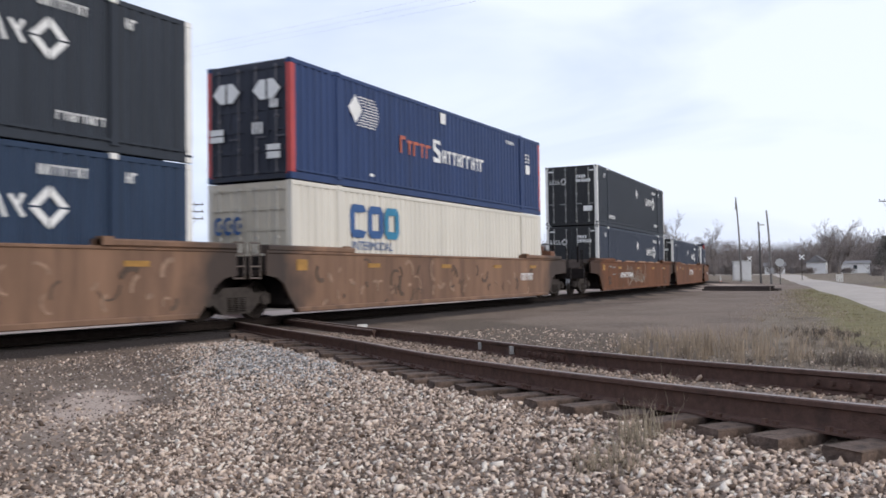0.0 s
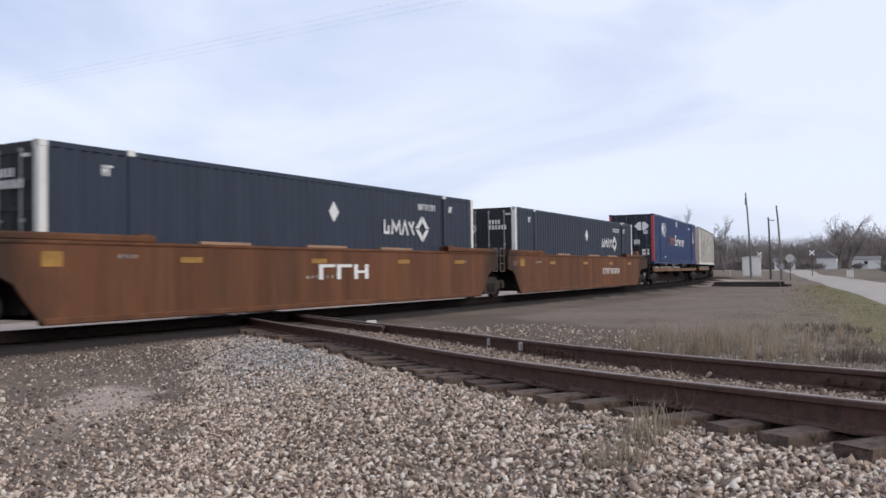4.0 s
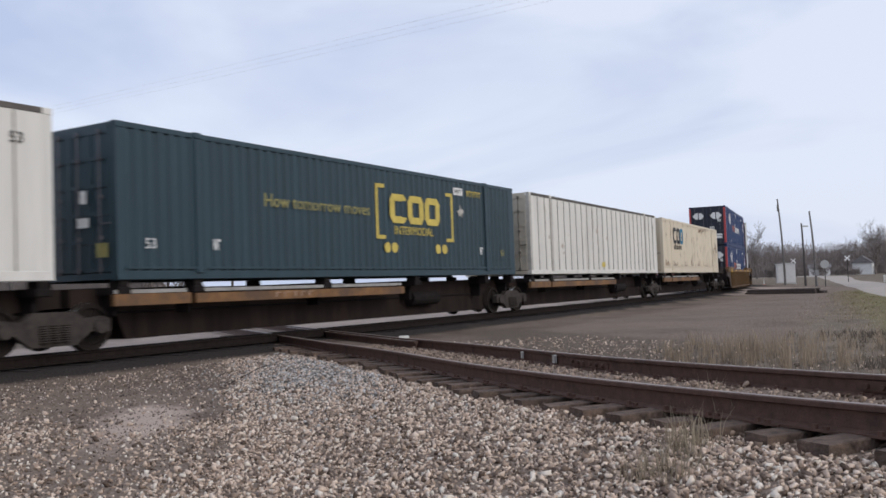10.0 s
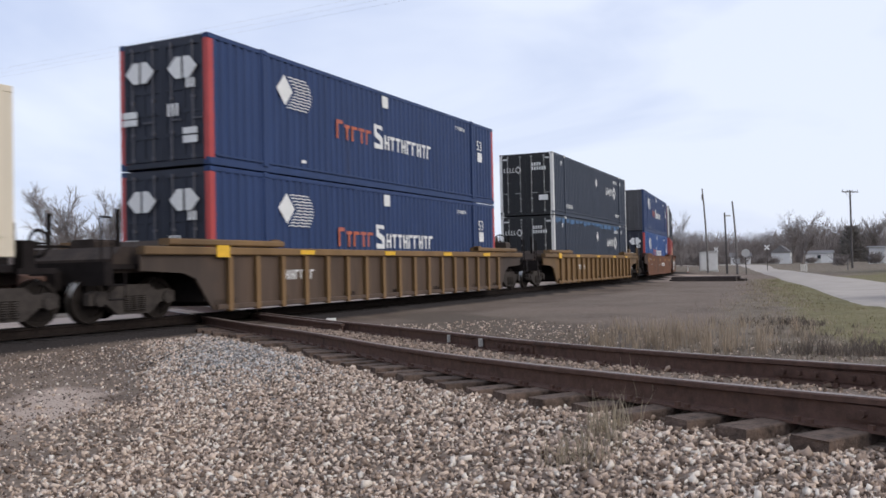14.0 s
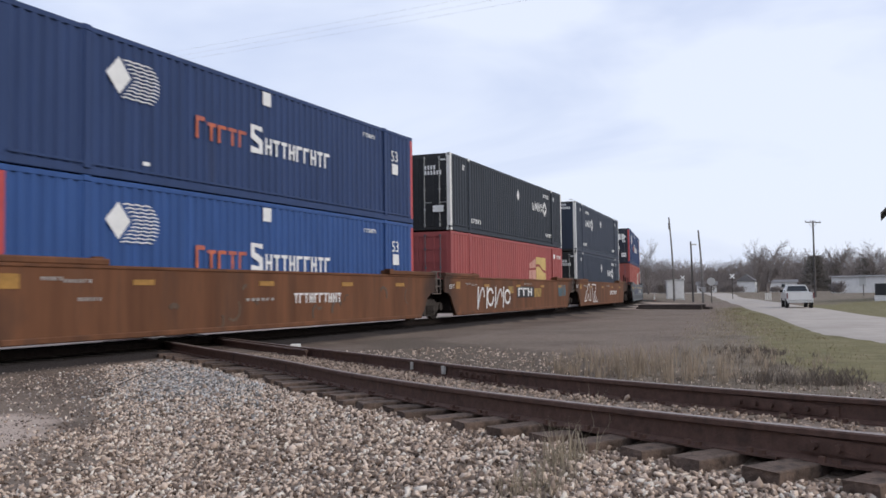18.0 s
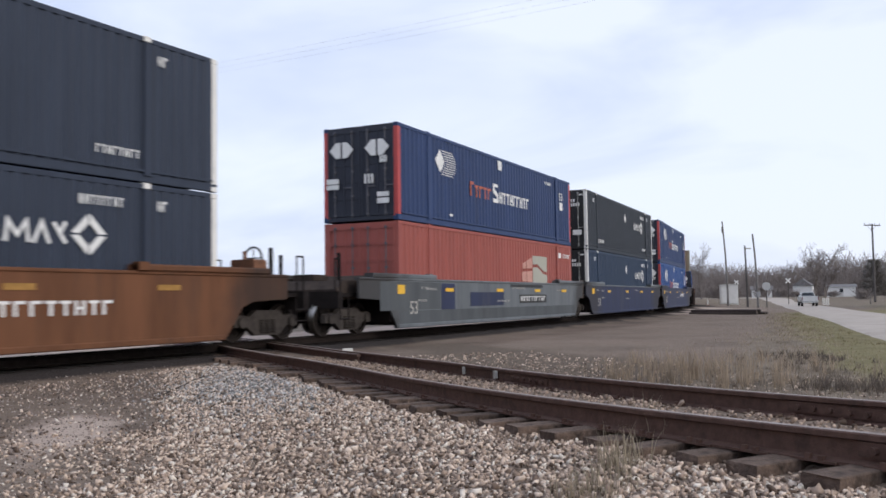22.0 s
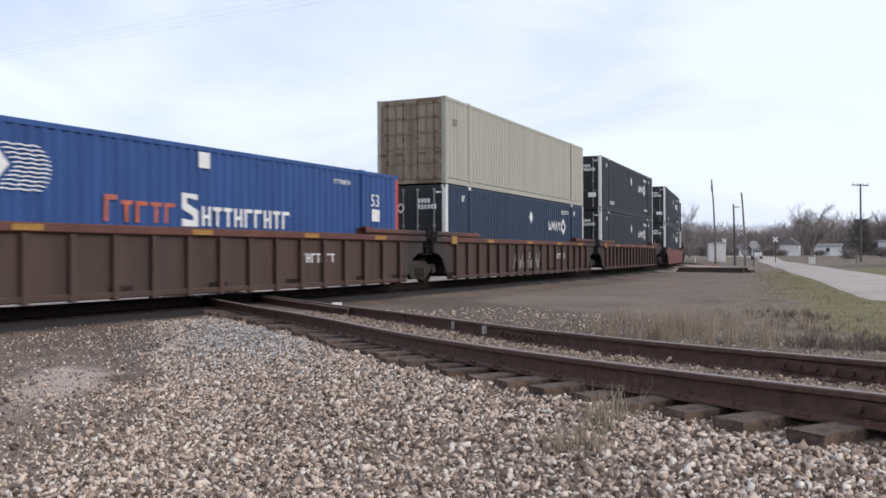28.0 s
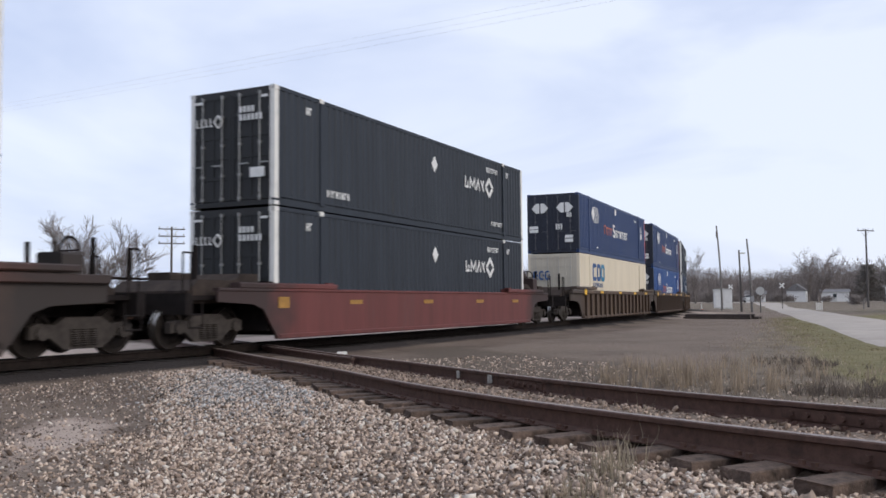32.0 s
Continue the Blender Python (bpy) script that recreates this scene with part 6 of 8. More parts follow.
            part("brake_wheel", shared("brake_wheel", lambda: Shape().ring((10.05, -0.7, 1.95), "x", 0.24, 0.28, 0.03, 16).bar((10.05, -0.96, 1.95), (10.05, -0.44, 1.95), 0.015).bar((10.05, -0.7, 1.69), (10.05, -0.7, 2.21), 0.015)), M["black_steel"], b)
    else:
        part("joint_platform", shared("joint_platform", lambda: Shape().box(8.3, 9.6, -1.3, 1.3, 0.98, 1.10).box(8.25, 8.45, -1.4, 1.4, 0.3, 1.45).box(8.4, 9.8, -0.4, 0.4, 0.62, 1.0, 0.04)), M["black_steel"], car, at=pose(0, 0, 0, 0, 0, 0 if sign > 0 else 180))
        for s in (-1, 1):
            part("ladder", shared("ladder", lambda: Shape().bar((9.35, 0, 0.9), (9.35, 0, 1.72), 0.02).bar((9.68, 0, 0.9), (9.68, 0, 1.72), 0.02).bar((9.35, 0, 0.92), (9.68, 0, 0.92), 0.018).bar((9.35, 0, 1.18), (9.68, 0, 1.18), 0.018).bar((9.35, 0, 1.44), (9.68, 0, 1.44), 0.018).bar((9.35, 0, 1.70), (9.68, 0, 1.70), 0.018)), M["black_steel" if body == "car_dark" else "ladder_grey"], car, at=pose(0, s * 1.38, 0, 0, 0, 0 if sign > 0 else 180))


def well_car(style, near, far, body, top_mat, top=1.5, label="", brake=True):
    car = thing("well_car", label, "rail car", "cars of the train")
    ol = side_outline(near, far, top)
    inset = 0.0 if style == "smooth" else 0.07
    key = "%s_%s_%s_%.2f" % (style, near, far, top)
    for s in (-1, 1):
        side = part("well_side", shared("well_side_%s_%d" % (key, s), lambda: Shape().prism_y(ol, s * (1.46 - inset), s * (1.52 - inset))), M[body], car)
        if style == "ribbed":
            for x in np.arange(-7.75, 8.0, 0.97):
                part("rib", shared("rib_%.2f" % top, lambda: Shape().box(-0.03, 0.03, -0.07, 0.07, 0.08, top - 0.18).box(-0.07, 0.07, -0.085 * 1, -0.065, 0.08, top - 0.18)), M[top_mat if body == "car_ochre" else body], side, at=pose(x, s * 1.485, 0, 0, 0, 0 if s < 0 else 180))
            part("top_chord", shared("top_chord_%s" % key, lambda: Shape().box(ol[0][0] if 0 else -min(10.3, 9.3 if near == "joint" else 10.3), 9.3 if far == "joint" else 10.3, -0.10, 0.10, top - 0.17, top, 0.02)), M[top_mat], car, at=pose(0, s * 1.46, 0.004))
            part("bottom_chord", shared("bottom_chord", lambda: Shape().box(-8.15, 8.15, -0.09, 0.09, 0.0, 0.12, 0.02)), M[body], car, at=pose(0, s * 1.45, 0.11))
        else:
            part("top_chord", shared("top_chord_%s" % key, lambda: Shape().box(-9.3 if near == "joint" else -10.3, 9.3 if far == "joint" else 10.3, -0.09, 0.09, 0.0, 0.07, 0.015)), M[top_mat], car, at=pose(0, s * 1.455, top - 0.03))
            part("bottom_chord", shared("bottom_chord", lambda: Shape().box(-8.15, 8.15, -0.09, 0.09, 0.0, 0.12, 0.02)), M[body], car, at=pose(0, s * 1.45, 0.11))
        for sign, kind in ((-1, near), (1, far)):
            part("end_sill", shared("end_sill_%s" % kind, lambda: Shape().box(5.75, 9.25 if kind == "joint" else 9.6, -0.17, 0.13, 0.0, 0.14, 0.03).box(5.75, 6.0, -0.2, 0.0, 0.02, 0.18)), M[top_mat], car, at=pose(0, s * 1.42, top + 0.03, 0, 0, 0 if sign > 0 else 180))
        for x in (-8.0, -4.8, -0.6, 3.3, 6.6):
            big = abs(x + 8.0) < 0.1
            part("reflector", shared("reflector_%d" % big, lambda: Shape().box(-0.21 if big else -0.3, 0.21 if big else 0.3, -0.006, 0.004, -0.13 if big else -0.055, 0.13 if big else 0.055)), M["reflector_worn" if body in ("car_brown", "car_tan", "car_red", "car_dark") else "reflector"], car, "yellow reflective panel", at=pose(x, s * (1.527 if style == "smooth" else 1.57), top - 0.28 if style == "smooth" else top - 0.085))
    for x, w in ((-7.8, 0.4), (7.8, 0.4), (-2.7, 0.3), (2.7, 0.3), (0, 0.3), (-5.7, 0.2), (5.7, 0.2)):
        part("floor_beam", shared("floor_beam_%.1f" % w, lambda: Shape().box(-w, w, -1.45, 1.45, 0.20, 0.335)), M["black_steel"], car, at=pose(x, 0, 0))
    end_gear(car, -1, near, body, False)
    end_gear(car, 1, far, body, brake)
    wheels = []
    if near == "end":
        wheels += bogie(car, -10.1)
    wheels += bogie(car, 9.75 if far == "joint" else 10.1)
    return car, wheels


def spine_car(near, far, label):
    car = thing("spine_car", label, "rail car", "cars of the train")
    d0, d1 = (-5.7 if near == "end" else -7.4), (6.6 if far == "end" else 7.3)
    part("centre_beam", shared("centre_beam_%s_%s" % (near, far), lambda: Shape().prism_y([(-8.6, 0.78), (d0 - 0.25, 0.72), (d0, 0.15), (d1, 0.15), (d1 + 0.25, 0.72), (8.6, 0.78), (8.6, 1.10), (-8.6, 1.10)], -0.66, 0.66)), M["spine_brown"], car, "deep grimy brown centre beam")
    for s in (-1, 1):
        part("side_strip", shared("side_strip", lambda: Shape().box(-8.15, -6.35, -0.05, 0.05, 0.78, 0.99).box(-6.2, 1.25, -0.05, 0.05, 0.78, 0.97)), M["spine_strip"], car, "dirty faded orange side strip", at=pose(0, s * 1.25, 0, 0, 0, 0 if s < 0 else 180))
        if near == "end" or s > 0:
            part("side_strip", shared("side_strip_far", lambda: Shape().box(1.4, 8.15, -0.05, 0.05, 0.78, 0.97)), M["spine_strip"], car, "dirty faded orange side strip", at=pose(0, s * 1.25, 0, 0, 0, 0 if s < 0 else 180))
        # added pale strip, stands in for bright sky showing between side strip and box
        part("strip_edge", shared("strip_edge", lambda: Shape().box(-8.1, -6.4, -0.02, 0.02, 1.0, 1.07).box(-6.2, 1.2, -0.02, 0.02, 1.0, 1.07)), M["strip_edge"], car, "pale strip standing for sky in the gap above the side strip", at=pose(0, s * 1.22, 0, 0, 0, 0 if s < 0 else 180))
        part("pipe", shared("pipe", lambda: Shape().bar((-8, 0, 0.66), (8, 0, 0.66), 0.03)), M["black_steel"], car, at=pose(0, s * 0.66, 0))
    for x in (-7.9, -6.1, -2.0, 2.0, 6.1, 7.9):
        part("bracket", shared("bracket", lambda: Shape().box(-0.14, 0.14, -1.27, 1.27, 0.98, 1.12, 0.02).box(-0.1, 0.1, -1.25, -0.95, 1.1, 1.242).box(-0.1, 0.1, 0.95, 1.25, 1.1, 1.242).prism_y([(-0.05, 0.6), (0.05, 0.6), (0.05, 1.0), (-0.05, 1.0)], -1.0, 1.0)), M["black_steel"], car, at=pose(x, 0, 0))
    part("tank", shared("tank", lambda: Shape().bar((2.2, -0.82, 0.62), (3.6, -0.82, 0.62), 0.2, 12)), M["black_steel"], car)
    wheels = []
    if near == "end":
        wheels += bogie(car, -7.1)
        part("coupler", shared("spine_coupler", lambda: Shape().box(-9.3, -8.5, -0.12, 0.12, 0.7, 0.94, 0.02)), M["rail"], car)
    wheels += bogie(car, 8.20 if far == "joint" else 8.0)
    if far == "end":
        b = part("brake_stand", shared("spine_brake_stand", lambda: Shape().box(8.45, 8.7, -1.0, -0.75, 0.98, 1.55).box(8.2, 9.0, -1.2, 1.2, 0.96, 1.06)), M["black_steel"], car)
        part("brake_wheel", shared("spine_brake_wheel", lambda: Shape().ring((8.85, -0.88, 1.5), "x", 0.22, 0.27, 0.03, 16).bar((8.85, -1.12, 1.5), (8.85, -0.64, 1.5), 0.015).bar((8.85, -0.88, 1.26), (8.85, -0.88, 1.74), 0.015).bar((8.6, -0.88, 1.5), (8.87, -0.88, 1.5), 0.03)), M["black_steel"], b)
        part("coupler", shared("spine_coupler_far", lambda: Shape().box(8.5, 9.0, -0.12, 0.12, 0.7, 0.94, 0.02)), M["rail"], car)
    return car, wheels


# ---- the train ----
UNITS = [
    # offset, car, near end, far end, body, top paint, top height, lower box, upper box
    (-3.01, "smooth", "joint", "joint", "car_tan", "car_tan", 1.5, "navy", "charcoal"),
    (16.50, "smooth", "joint", "end", "car_tan", "car_tan", 1.5, "pale_cream", "striped_red"),
    (40.53, "smooth", "end", "joint", "car_brown", "car_brown", 1.5, "slate", "charcoal"),
    (60.01, "smooth", "joint", "joint", "car_brown", "car_brown", 1.5, "slate", None),
    (79.58, "smooth", "joint", "end", "car_brown", "car_brown", 1.5, "slate", None),
    (100.93, "spine", "end", "joint", "", "", 1.25, "striped_red", None),
    (119.39, "spine", "joint", "joint", "", "", 1.25, "white_marked", None),
    (136.76, "spine", "joint", "joint", "", "", 1.25, "green", None),
    (154.21, "spine", "joint", "joint", "", "", 1.25, "white", None),
    (171.64, "spine", "joint", "end", "", "", 1.25, "rusty_cream", None),
    (192.58, "ribbed", "end", "end", "car_ochre", "car_yellow", 1.46, "striped_red", "striped_red"),
    (216.11, "ribbed", "end", "end", "car_yellow", "car_yellow", 1.46, "slate", "slate"),
    (239.52, "smooth", "end", "joint", "car_brown", "car_brown", 1.5, "striped_bred", "striped_plain"),
    (258.90, "smooth", "joint", "joint", "car_brown", "car_brown", 1.5, "red", "charcoal"),
    (278.38, "smooth", "joint", "end", "car_brown", "car_brown", 1.5, "slate", "closed"),
    (301.98, "smooth", "end", "joint", "car_grey", "car_grey", 1.5, "orange_red", "striped_red"),
    (321.13, "smooth", "joint", "joint", "car_blue", "car_grey", 1.5, "navy", "charcoal"),
    (340.32, "smooth", "joint", "end", "car_blue", "car_blue", 1.5, "striped_bred", "striped_red"),
    (364.08, "ribbed", "end", "joint", "car_dark", "car_redtop", 1.48, "striped_bright", None),
    (383.43, "ribbed", "joint", "joint", "car_dark", "car_redtop", 1.48, "navy", "beige"),
    (402.96, "ribbed", "joint", "end", "car_dark", "car_redtop", 1.48, "charcoal", "charcoal"),
    (426.38, "smooth", "end", "end", "car_red", "car_red", 1.24, "charcoal", "charcoal"),
    (450.31, "ribbed", "end", "joint", "car_ochre", "car_ochre", 1.46, "cream", "striped"),
    (469.44, "ribbed", "joint", "joint", "car_ochre", "car_ochre", 1.46, "striped_bright", "striped"),
    (488.80, "ribbed", "joint", "end", "car_ochre", "car_ochre", 1.46, "navy", "charcoal"),
]
CAR_LABEL = {"car_tan": "long tan-brown smooth-sided well car with scuffed paint", "car_brown": "long rust-brown smooth-sided well car",
             "car_ochre": "dark brown rib-sided well car", "car_yellow": "faded yellow rib-sided well car", "car_grey": "grey-blue patched smooth-sided well car",
             "car_blue": "dark blue smooth-sided well car with grey ends", "car_dark": "dark brown rib-sided well car with a red-brown top edge", "car_red": "low dull red smooth-sided well car"}
BOX_SHIFT = {-3.01: 0.17, 216.11: 0.12, 278.38: 0.12, 301.98: 0.36, 402.96: 0.14}   # boxes that sit a little forward in their wells
TRAIN = []   # (thing, offset of its near container end, height)
WHEELS = []  # (wheel pair, offset, place in its bogie)
for off, kind, near, far, body, top_m, top_z, low, up in UNITS:
    if kind == "spine":
        car, wheels = spine_car(near, far, "low dark spine car with faded yellow side strips")
        base = 1.245
    else:
        car, wheels = well_car(kind, near, far, body, top_m, top_z, CAR_LABEL[body])
        base = 0.36
    TRAIN.append((car, off, 0.0))
    WHEELS += [(w, off, w.matrix_basis.translation.x) for w in wheels]
    for k, st_ in enumerate((low, up)):
        if st_ is None:
            continue
        c = container("slate", True, False) if st_ == "closed" else container(st_)
        TRAIN.append((c, off + BOX_SHIFT.get(off, 0.0), base + k * (HH + 0.03)))

SIDE = -1.5265


def side_plate(car, name, sh, mat, label=""):
    for p in sh.pieces():
        part(name, p, M[mat], car, label)


CARS = [c for c, o, h in TRAIN if not c.name.startswith("shipping")]
# reporting marks as plain bars, paint patches and scrawls on the car sides
for i, x0, x1 in ((2, -4.64, -1.94), (4, 2.0, 4.75), (14, 2.3, 5.28), (12, 0.6, 3.0), (1, 5.4, 6.6)):
    side_plate(CARS[i], "mark", blocks(Shape(), x0, x1, 0.72, 0.98, 10, y=SIDE, seed=40 + i, each=True), "mark_white")
for i in (3, 13):
    if i == 13:
        side_plate(CARS[i], "mark_panel", quad(Shape(), -0.8, 1.85, 0.70, 1.2, SIDE + 0.002), "mark_black")
    side_plate(CARS[i], "mark", blocks(Shape(), -0.62, 1.6, 0.77, 1.14, 3, gap=0.12, y=SIDE - 0.003, seed=33, each=True), "mark_white")
for i in (15, 16, 17):
    part("size_mark", lettering("53", 0.55), M["seam"], CARS[i], at=pose(-7.5 if i == 15 else -7.15, SIDE, 0.50))
part("size_mark", lettering("53", 0.55), M["mark_black"], CARS[2], at=pose(-7.2, SIDE, 0.40))
part("size_mark", lettering("53", 0.55), M["rust"], CARS[4], at=pose(-7.2, SIDE, 0.40))
part("load_mark", lettering("125 T", 0.24), M["scuff_tan"], CARS[4], at=pose(-8.9, SIDE, 1.12))
part("load_mark", lettering("125 T", 0.26), M["mark_white"], CARS[14], at=pose(-9.3, SIDE, 1.16))
part("load_mark", lettering("125 T", 0.22), M["mark_white"], CARS[13], at=pose(-8.9, SIDE, 1.1))
side_plate(CARS[15], "lower_band", quad(Shape(), -8.1, 8.1, 0.12, 0.60, SIDE + 0.005), "car_low", "darker lower band")
side_plate(CARS[15], "end_patch", quad(Shape(), -9.2, -5.45, 0.62, 1.44, SIDE + 0.004), "car_low", "dark grey weathered end")
side_plate(CARS[15], "paint_patch", quad(Shape(), -5.4, -4.4, 0.6, 1.42, SIDE + 0.003), "car_blue", "dark blue paint patch")
side_plate(CARS[15], "paint_patch", quad(Shape(), -3.2, -0.25, 0.68, 1.15, SIDE + 0.003), "car_blue", "dark blue paint patch")
side_plate(CARS[15], "mark_panel", quad(Shape(), 1.35, 4.35, 0.74, 1.06, SIDE + 0.003), "mark_black")
side_plate(CARS[15], "mark", blocks(Shape(), 1.45, 4.25, 0.80, 1.0, 10, y=SIDE - 0.002, seed=51, each=True), "mark_white")
side_plate(CARS[15], "mark_panel", quad(Shape(), 0.4, 3.9, 1.34, 1.44, SIDE + 0.003), "mark_black")
side_plate(CARS[17], "mark", blocks(Shape(), 1.6, 4.4, 0.90, 1.12, 10, y=SIDE, seed=57, each=True), "mark_white")
# small stencilled lines near the ends and along the top
for i in (2, 3, 4, 12, 13, 14, 15, 16, 17):
    r_ = np.random.RandomState(500 + i)
    for x0, z0, w0 in ((-7.2, 1.24, 0.5), (-6.5, 1.2, 0.7), (-6.4, 0.86, 0.6), (0.9, 1.27, 1.3), (-0.9, 0.80, 1.2), (6.1, 1.2, 0.6)):
        if r_.rand() < (0.9 if i > 14 else 0.5):
            x0 += r_.normal(0, 0.25)
            tagged(part("stencil_mark", blocks(Shape(), x0, x0 + w0, z0, z0 + 0.07, 6, gap=0.45, y=SIDE - 0.001, seed=80 + i), M["stencil"], CARS[i]), kind="stuff")
for i in (5, 7):
    side_plate(CARS[i], "mark", blocks(Shape(), -3.9, -2.5, 0.83, 0.94, 5, y=-1.303, seed=70 + i, each=True), "scuff_tan")
for i, x0 in ((10, -5.84), (11, -4.6), (19, 3.0), (18, 3.0)):
    side_plate(CARS[i], "mark", blocks(Shape(), x0, x0 + 1.5, 0.72, 0.95, 7, y=-1.462, seed=60 + i, each=True), "mark_white")


def stroke(sh, pts, w, y=SIDE):
    """One sprayed line, a piece of its own."""
    return ribbon(sh.cut(), pts, w, y).cut()


for i, runs in ((2, ((-5.2, -4.4), (-3.3, -1.4), (-0.3, 1.3), (2.1, 3.6), (4.3, 5.2))), (3, ((-4.5, -3.0), (-1.0, 0.6), (2.2, 3.8))), (4, ((-4.0, -2.6), (0.0, 1.6), (3.0, 4.4)))):
    for x0, x1 in runs:
        side_plate(CARS[i], "top_pad", Shape().box(x0, x1, -1.50, -1.42, 1.54, 1.60), "pad_tan", "tan pad on the top edge")
side_plate(CARS[13], "paint_patch", quad(Shape(), 1.95, 3.1, 0.72, 1.12, SIDE + 0.003), "paint_yellow", "dull yellow paint patch")
side_plate(CARS[13], "paint_patch", quad(Shape(), -2.0, -1.3, 0.9, 1.2, SIDE + 0.003), "paint_yellow", "dull yellow paint patch")
side_plate(CARS[13], "paint_patch", quad(Shape(), 6.3, 7.8, 0.72, 1.3, SIDE + 0.003), "paint_teal", "worn teal paint patch")
# ladder in yellow on the far end of the yellow car
part("end_ladder", Shape().bar((10.5, -1.42, 0.35), (10.5, -1.42, 1.95), 0.035).bar((10.95, -1.42, 0.35), (10.95, -1.42, 1.95), 0.035).bar((10.5, -1.42, 1.95), (10.95, -1.42, 1.95), 0.035).bar((10.5, -1.42, 0.45), (10.95, -1.42, 0.45), 0.03).bar((10.5, -1.42, 0.85), (10.95, -1.42, 0.85), 0.03).bar((10.5, -1.42, 1.25), (10.95, -1.42, 1.25), 0.03), M["car_yellow"], CARS[11], "yellow ladder")

# spray-paint scrawls: loops and zigzags without letters
g = Shape()
r_ = np.random.RandomState(71)
for k in range(4):
    x0 = -5.9 + k * 1.05
    loop = [(x0 + 0.42 + 0.36 * math.cos(w) + 0.06 * k, 0.76 + (0.36 - 0.03 * k) * math.sin(w * (1 if k % 2 else 1.5))) for w in np.linspace(0.4, 6.3, 16)]
    stroke(g, loop, 0.05)
    stroke(g, [(x0, 0.3), (x0 + 0.1, 1.18)], 0.05)
side_plate(CARS[13], "scrawl", g, "mark_white", "white spray-paint scrawl")
g = Shape()
stroke(g, [(-6.9, 0.36), (-6.2, 0.9), (-5.6, 1.38), (-5.2, 1.36), (-4.9, 0.4), (-5.5, 0.44), (-5.6, 0.8), (-6.2, 0.42), (-6.9, 0.36)], 0.03)
stroke(g, [(-4.4, 1.38), (-3.1, 1.34), (-3.2, 0.98), (-3.6, 0.86), (-2.6, 0.32), (-3.2, 0.30), (-3.9, 0.8), (-3.6, 0.3), (-4.1, 0.34), (-4.5, 1.36)], 0.03)
side_plate(CARS[14], "scrawl", g, "mark_white", "outlined white spray-paint scrawl")
g = Shape()
stroke(g, [(-3.4, 0.9), (-3.1, 1.35), (-2.9, 1.0), (-3.2, 0.6), (-2.8, 0.3), (-2.3, 0.55), (-2.6, 0.9), (-2.2, 1.3)], 0.012)
for k in range(9):
    x0 = -2.4 + k * 0.36
    stroke(g, [(x0, 0.42 + 0.2 * r_.rand()), (x0 + 0.12, 0.75 + 0.5 * r_.rand()), (x0 + 0.22, 0.4 + 0.2 * r_.rand()), (x0 + 0.36, 0.5 + 0.3 * r_.rand())], 0.011)
stroke(g, [(0.7, 0.4), (1.1, 0.8), (1.2, 1.3), (1.0, 1.42)], 0.012)
side_plate(CARS[2], "scrawl", g, "beige", "thin pale spray-paint zigzag")
g = Shape()
for k in range(8):
    x0 = -2.2 + k * 0.42
    stroke(g, [(x0, 0.35), (x0 + 0.2, 0.85 + 0.2 * r_.rand()), (x0 + 0.28, 0.4), (x0 + 0.42, 0.7)], 0.02, -1.462)
side_plate(CARS[19], "scrawl", g, "galv", "pale spray-paint zigzag")
def scuffs(car, n, x0, x1, mat, label, seed):
    """Curved scrape marks, worn and painted over."""
    r = np.random.RandomState(seed)
    for k in range(n):
        x, z, rad, a0, span = r.uniform(x0, x1), r.uniform(0.35, 1.1), r.uniform(0.1, 0.3), r.uniform(0, 6.28), r.uniform(0.8, 3.0)
        arc = [(x + rad * math.cos(w), min(1.4, max(0.2, z + rad * 1.1 * math.sin(w)))) for w in np.linspace(a0, a0 + span, 6)]
        side_plate(car, "scuff", stroke(Shape(), arc, r.uniform(0.02, 0.06), SIDE + 0.004 - 0.0002 * k), mat, label)


scuffs(CARS[1], 26, -7.5, 6.5, "scuff_tan", "pale scrape mark", 81)
scuffs(CARS[1], 26, -7.5, 6.5, "car_ochre", "dark scrape mark", 82)
scuffs(CARS[0], 22, -7.5, 7.5, "car_ochre", "dark scrape mark", 83)
scuffs(CARS[0], 30, -7.5, 7.5, "scuff_tan", "pale scrape mark", 86)
scuffs(CARS[2], 14, -7.5, 7.5, "car_ochre", "dark scrape mark", 84)
scuffs(CARS[12], 12, -7.5, 7.5, "car_ochre", "dark scrape mark", 85)

# remains of pale blue paint along the top edge of one lower box
LOWER = [c for c, o, h in TRAIN if abs(o - 216.11) < 1 and 0.3 < h < 1.0][0]
r_ = np.random.RandomState(90)
x = -7.8
while x < 5.6:
    w = r_.uniform(0.25, 0.9)
    z = r_.uniform(2.50, 2.66)
    part("paint_flake", flat(Shape(), [(x, z + r_.uniform(0, .1)), (x + w * .5, z + r_.uniform(-.06, .06)), (x + w, z + r_.uniform(0, .1)), (x + w, 2.80), (x, 2.80)]), M["torn_blue"], LOWER, "torn pale blue strip")
    x += w + r_.uniform(0.0, 0.25)


# ---- poles, signs, box and timbers beyond the crossing ----
def ground_at(x, y):
    return float(ground_z(np.array([x]), np.array([y]))[0])


def pole(name, label, x, y, height, r, mat, lean=(0, 0)):
    p = thing(name, label, "pole", "poles by the road")
    z = ground_at(x, y) - 0.05
    sh = Shape()
    n = 5
    for k in range(n):
        a, b = k / n, (k + 1) / n
        sh.bar((lean[0] * a * a, lean[1] * a * a, height * a), (lean[0] * b * b, lean[1] * b * b, height * b), r * (1 - 0.35 * a), 9, r * (1 - 0.35 * b))
    part("shaft", sh, M[mat], p)
    p.location = (x, y, z)
    return p


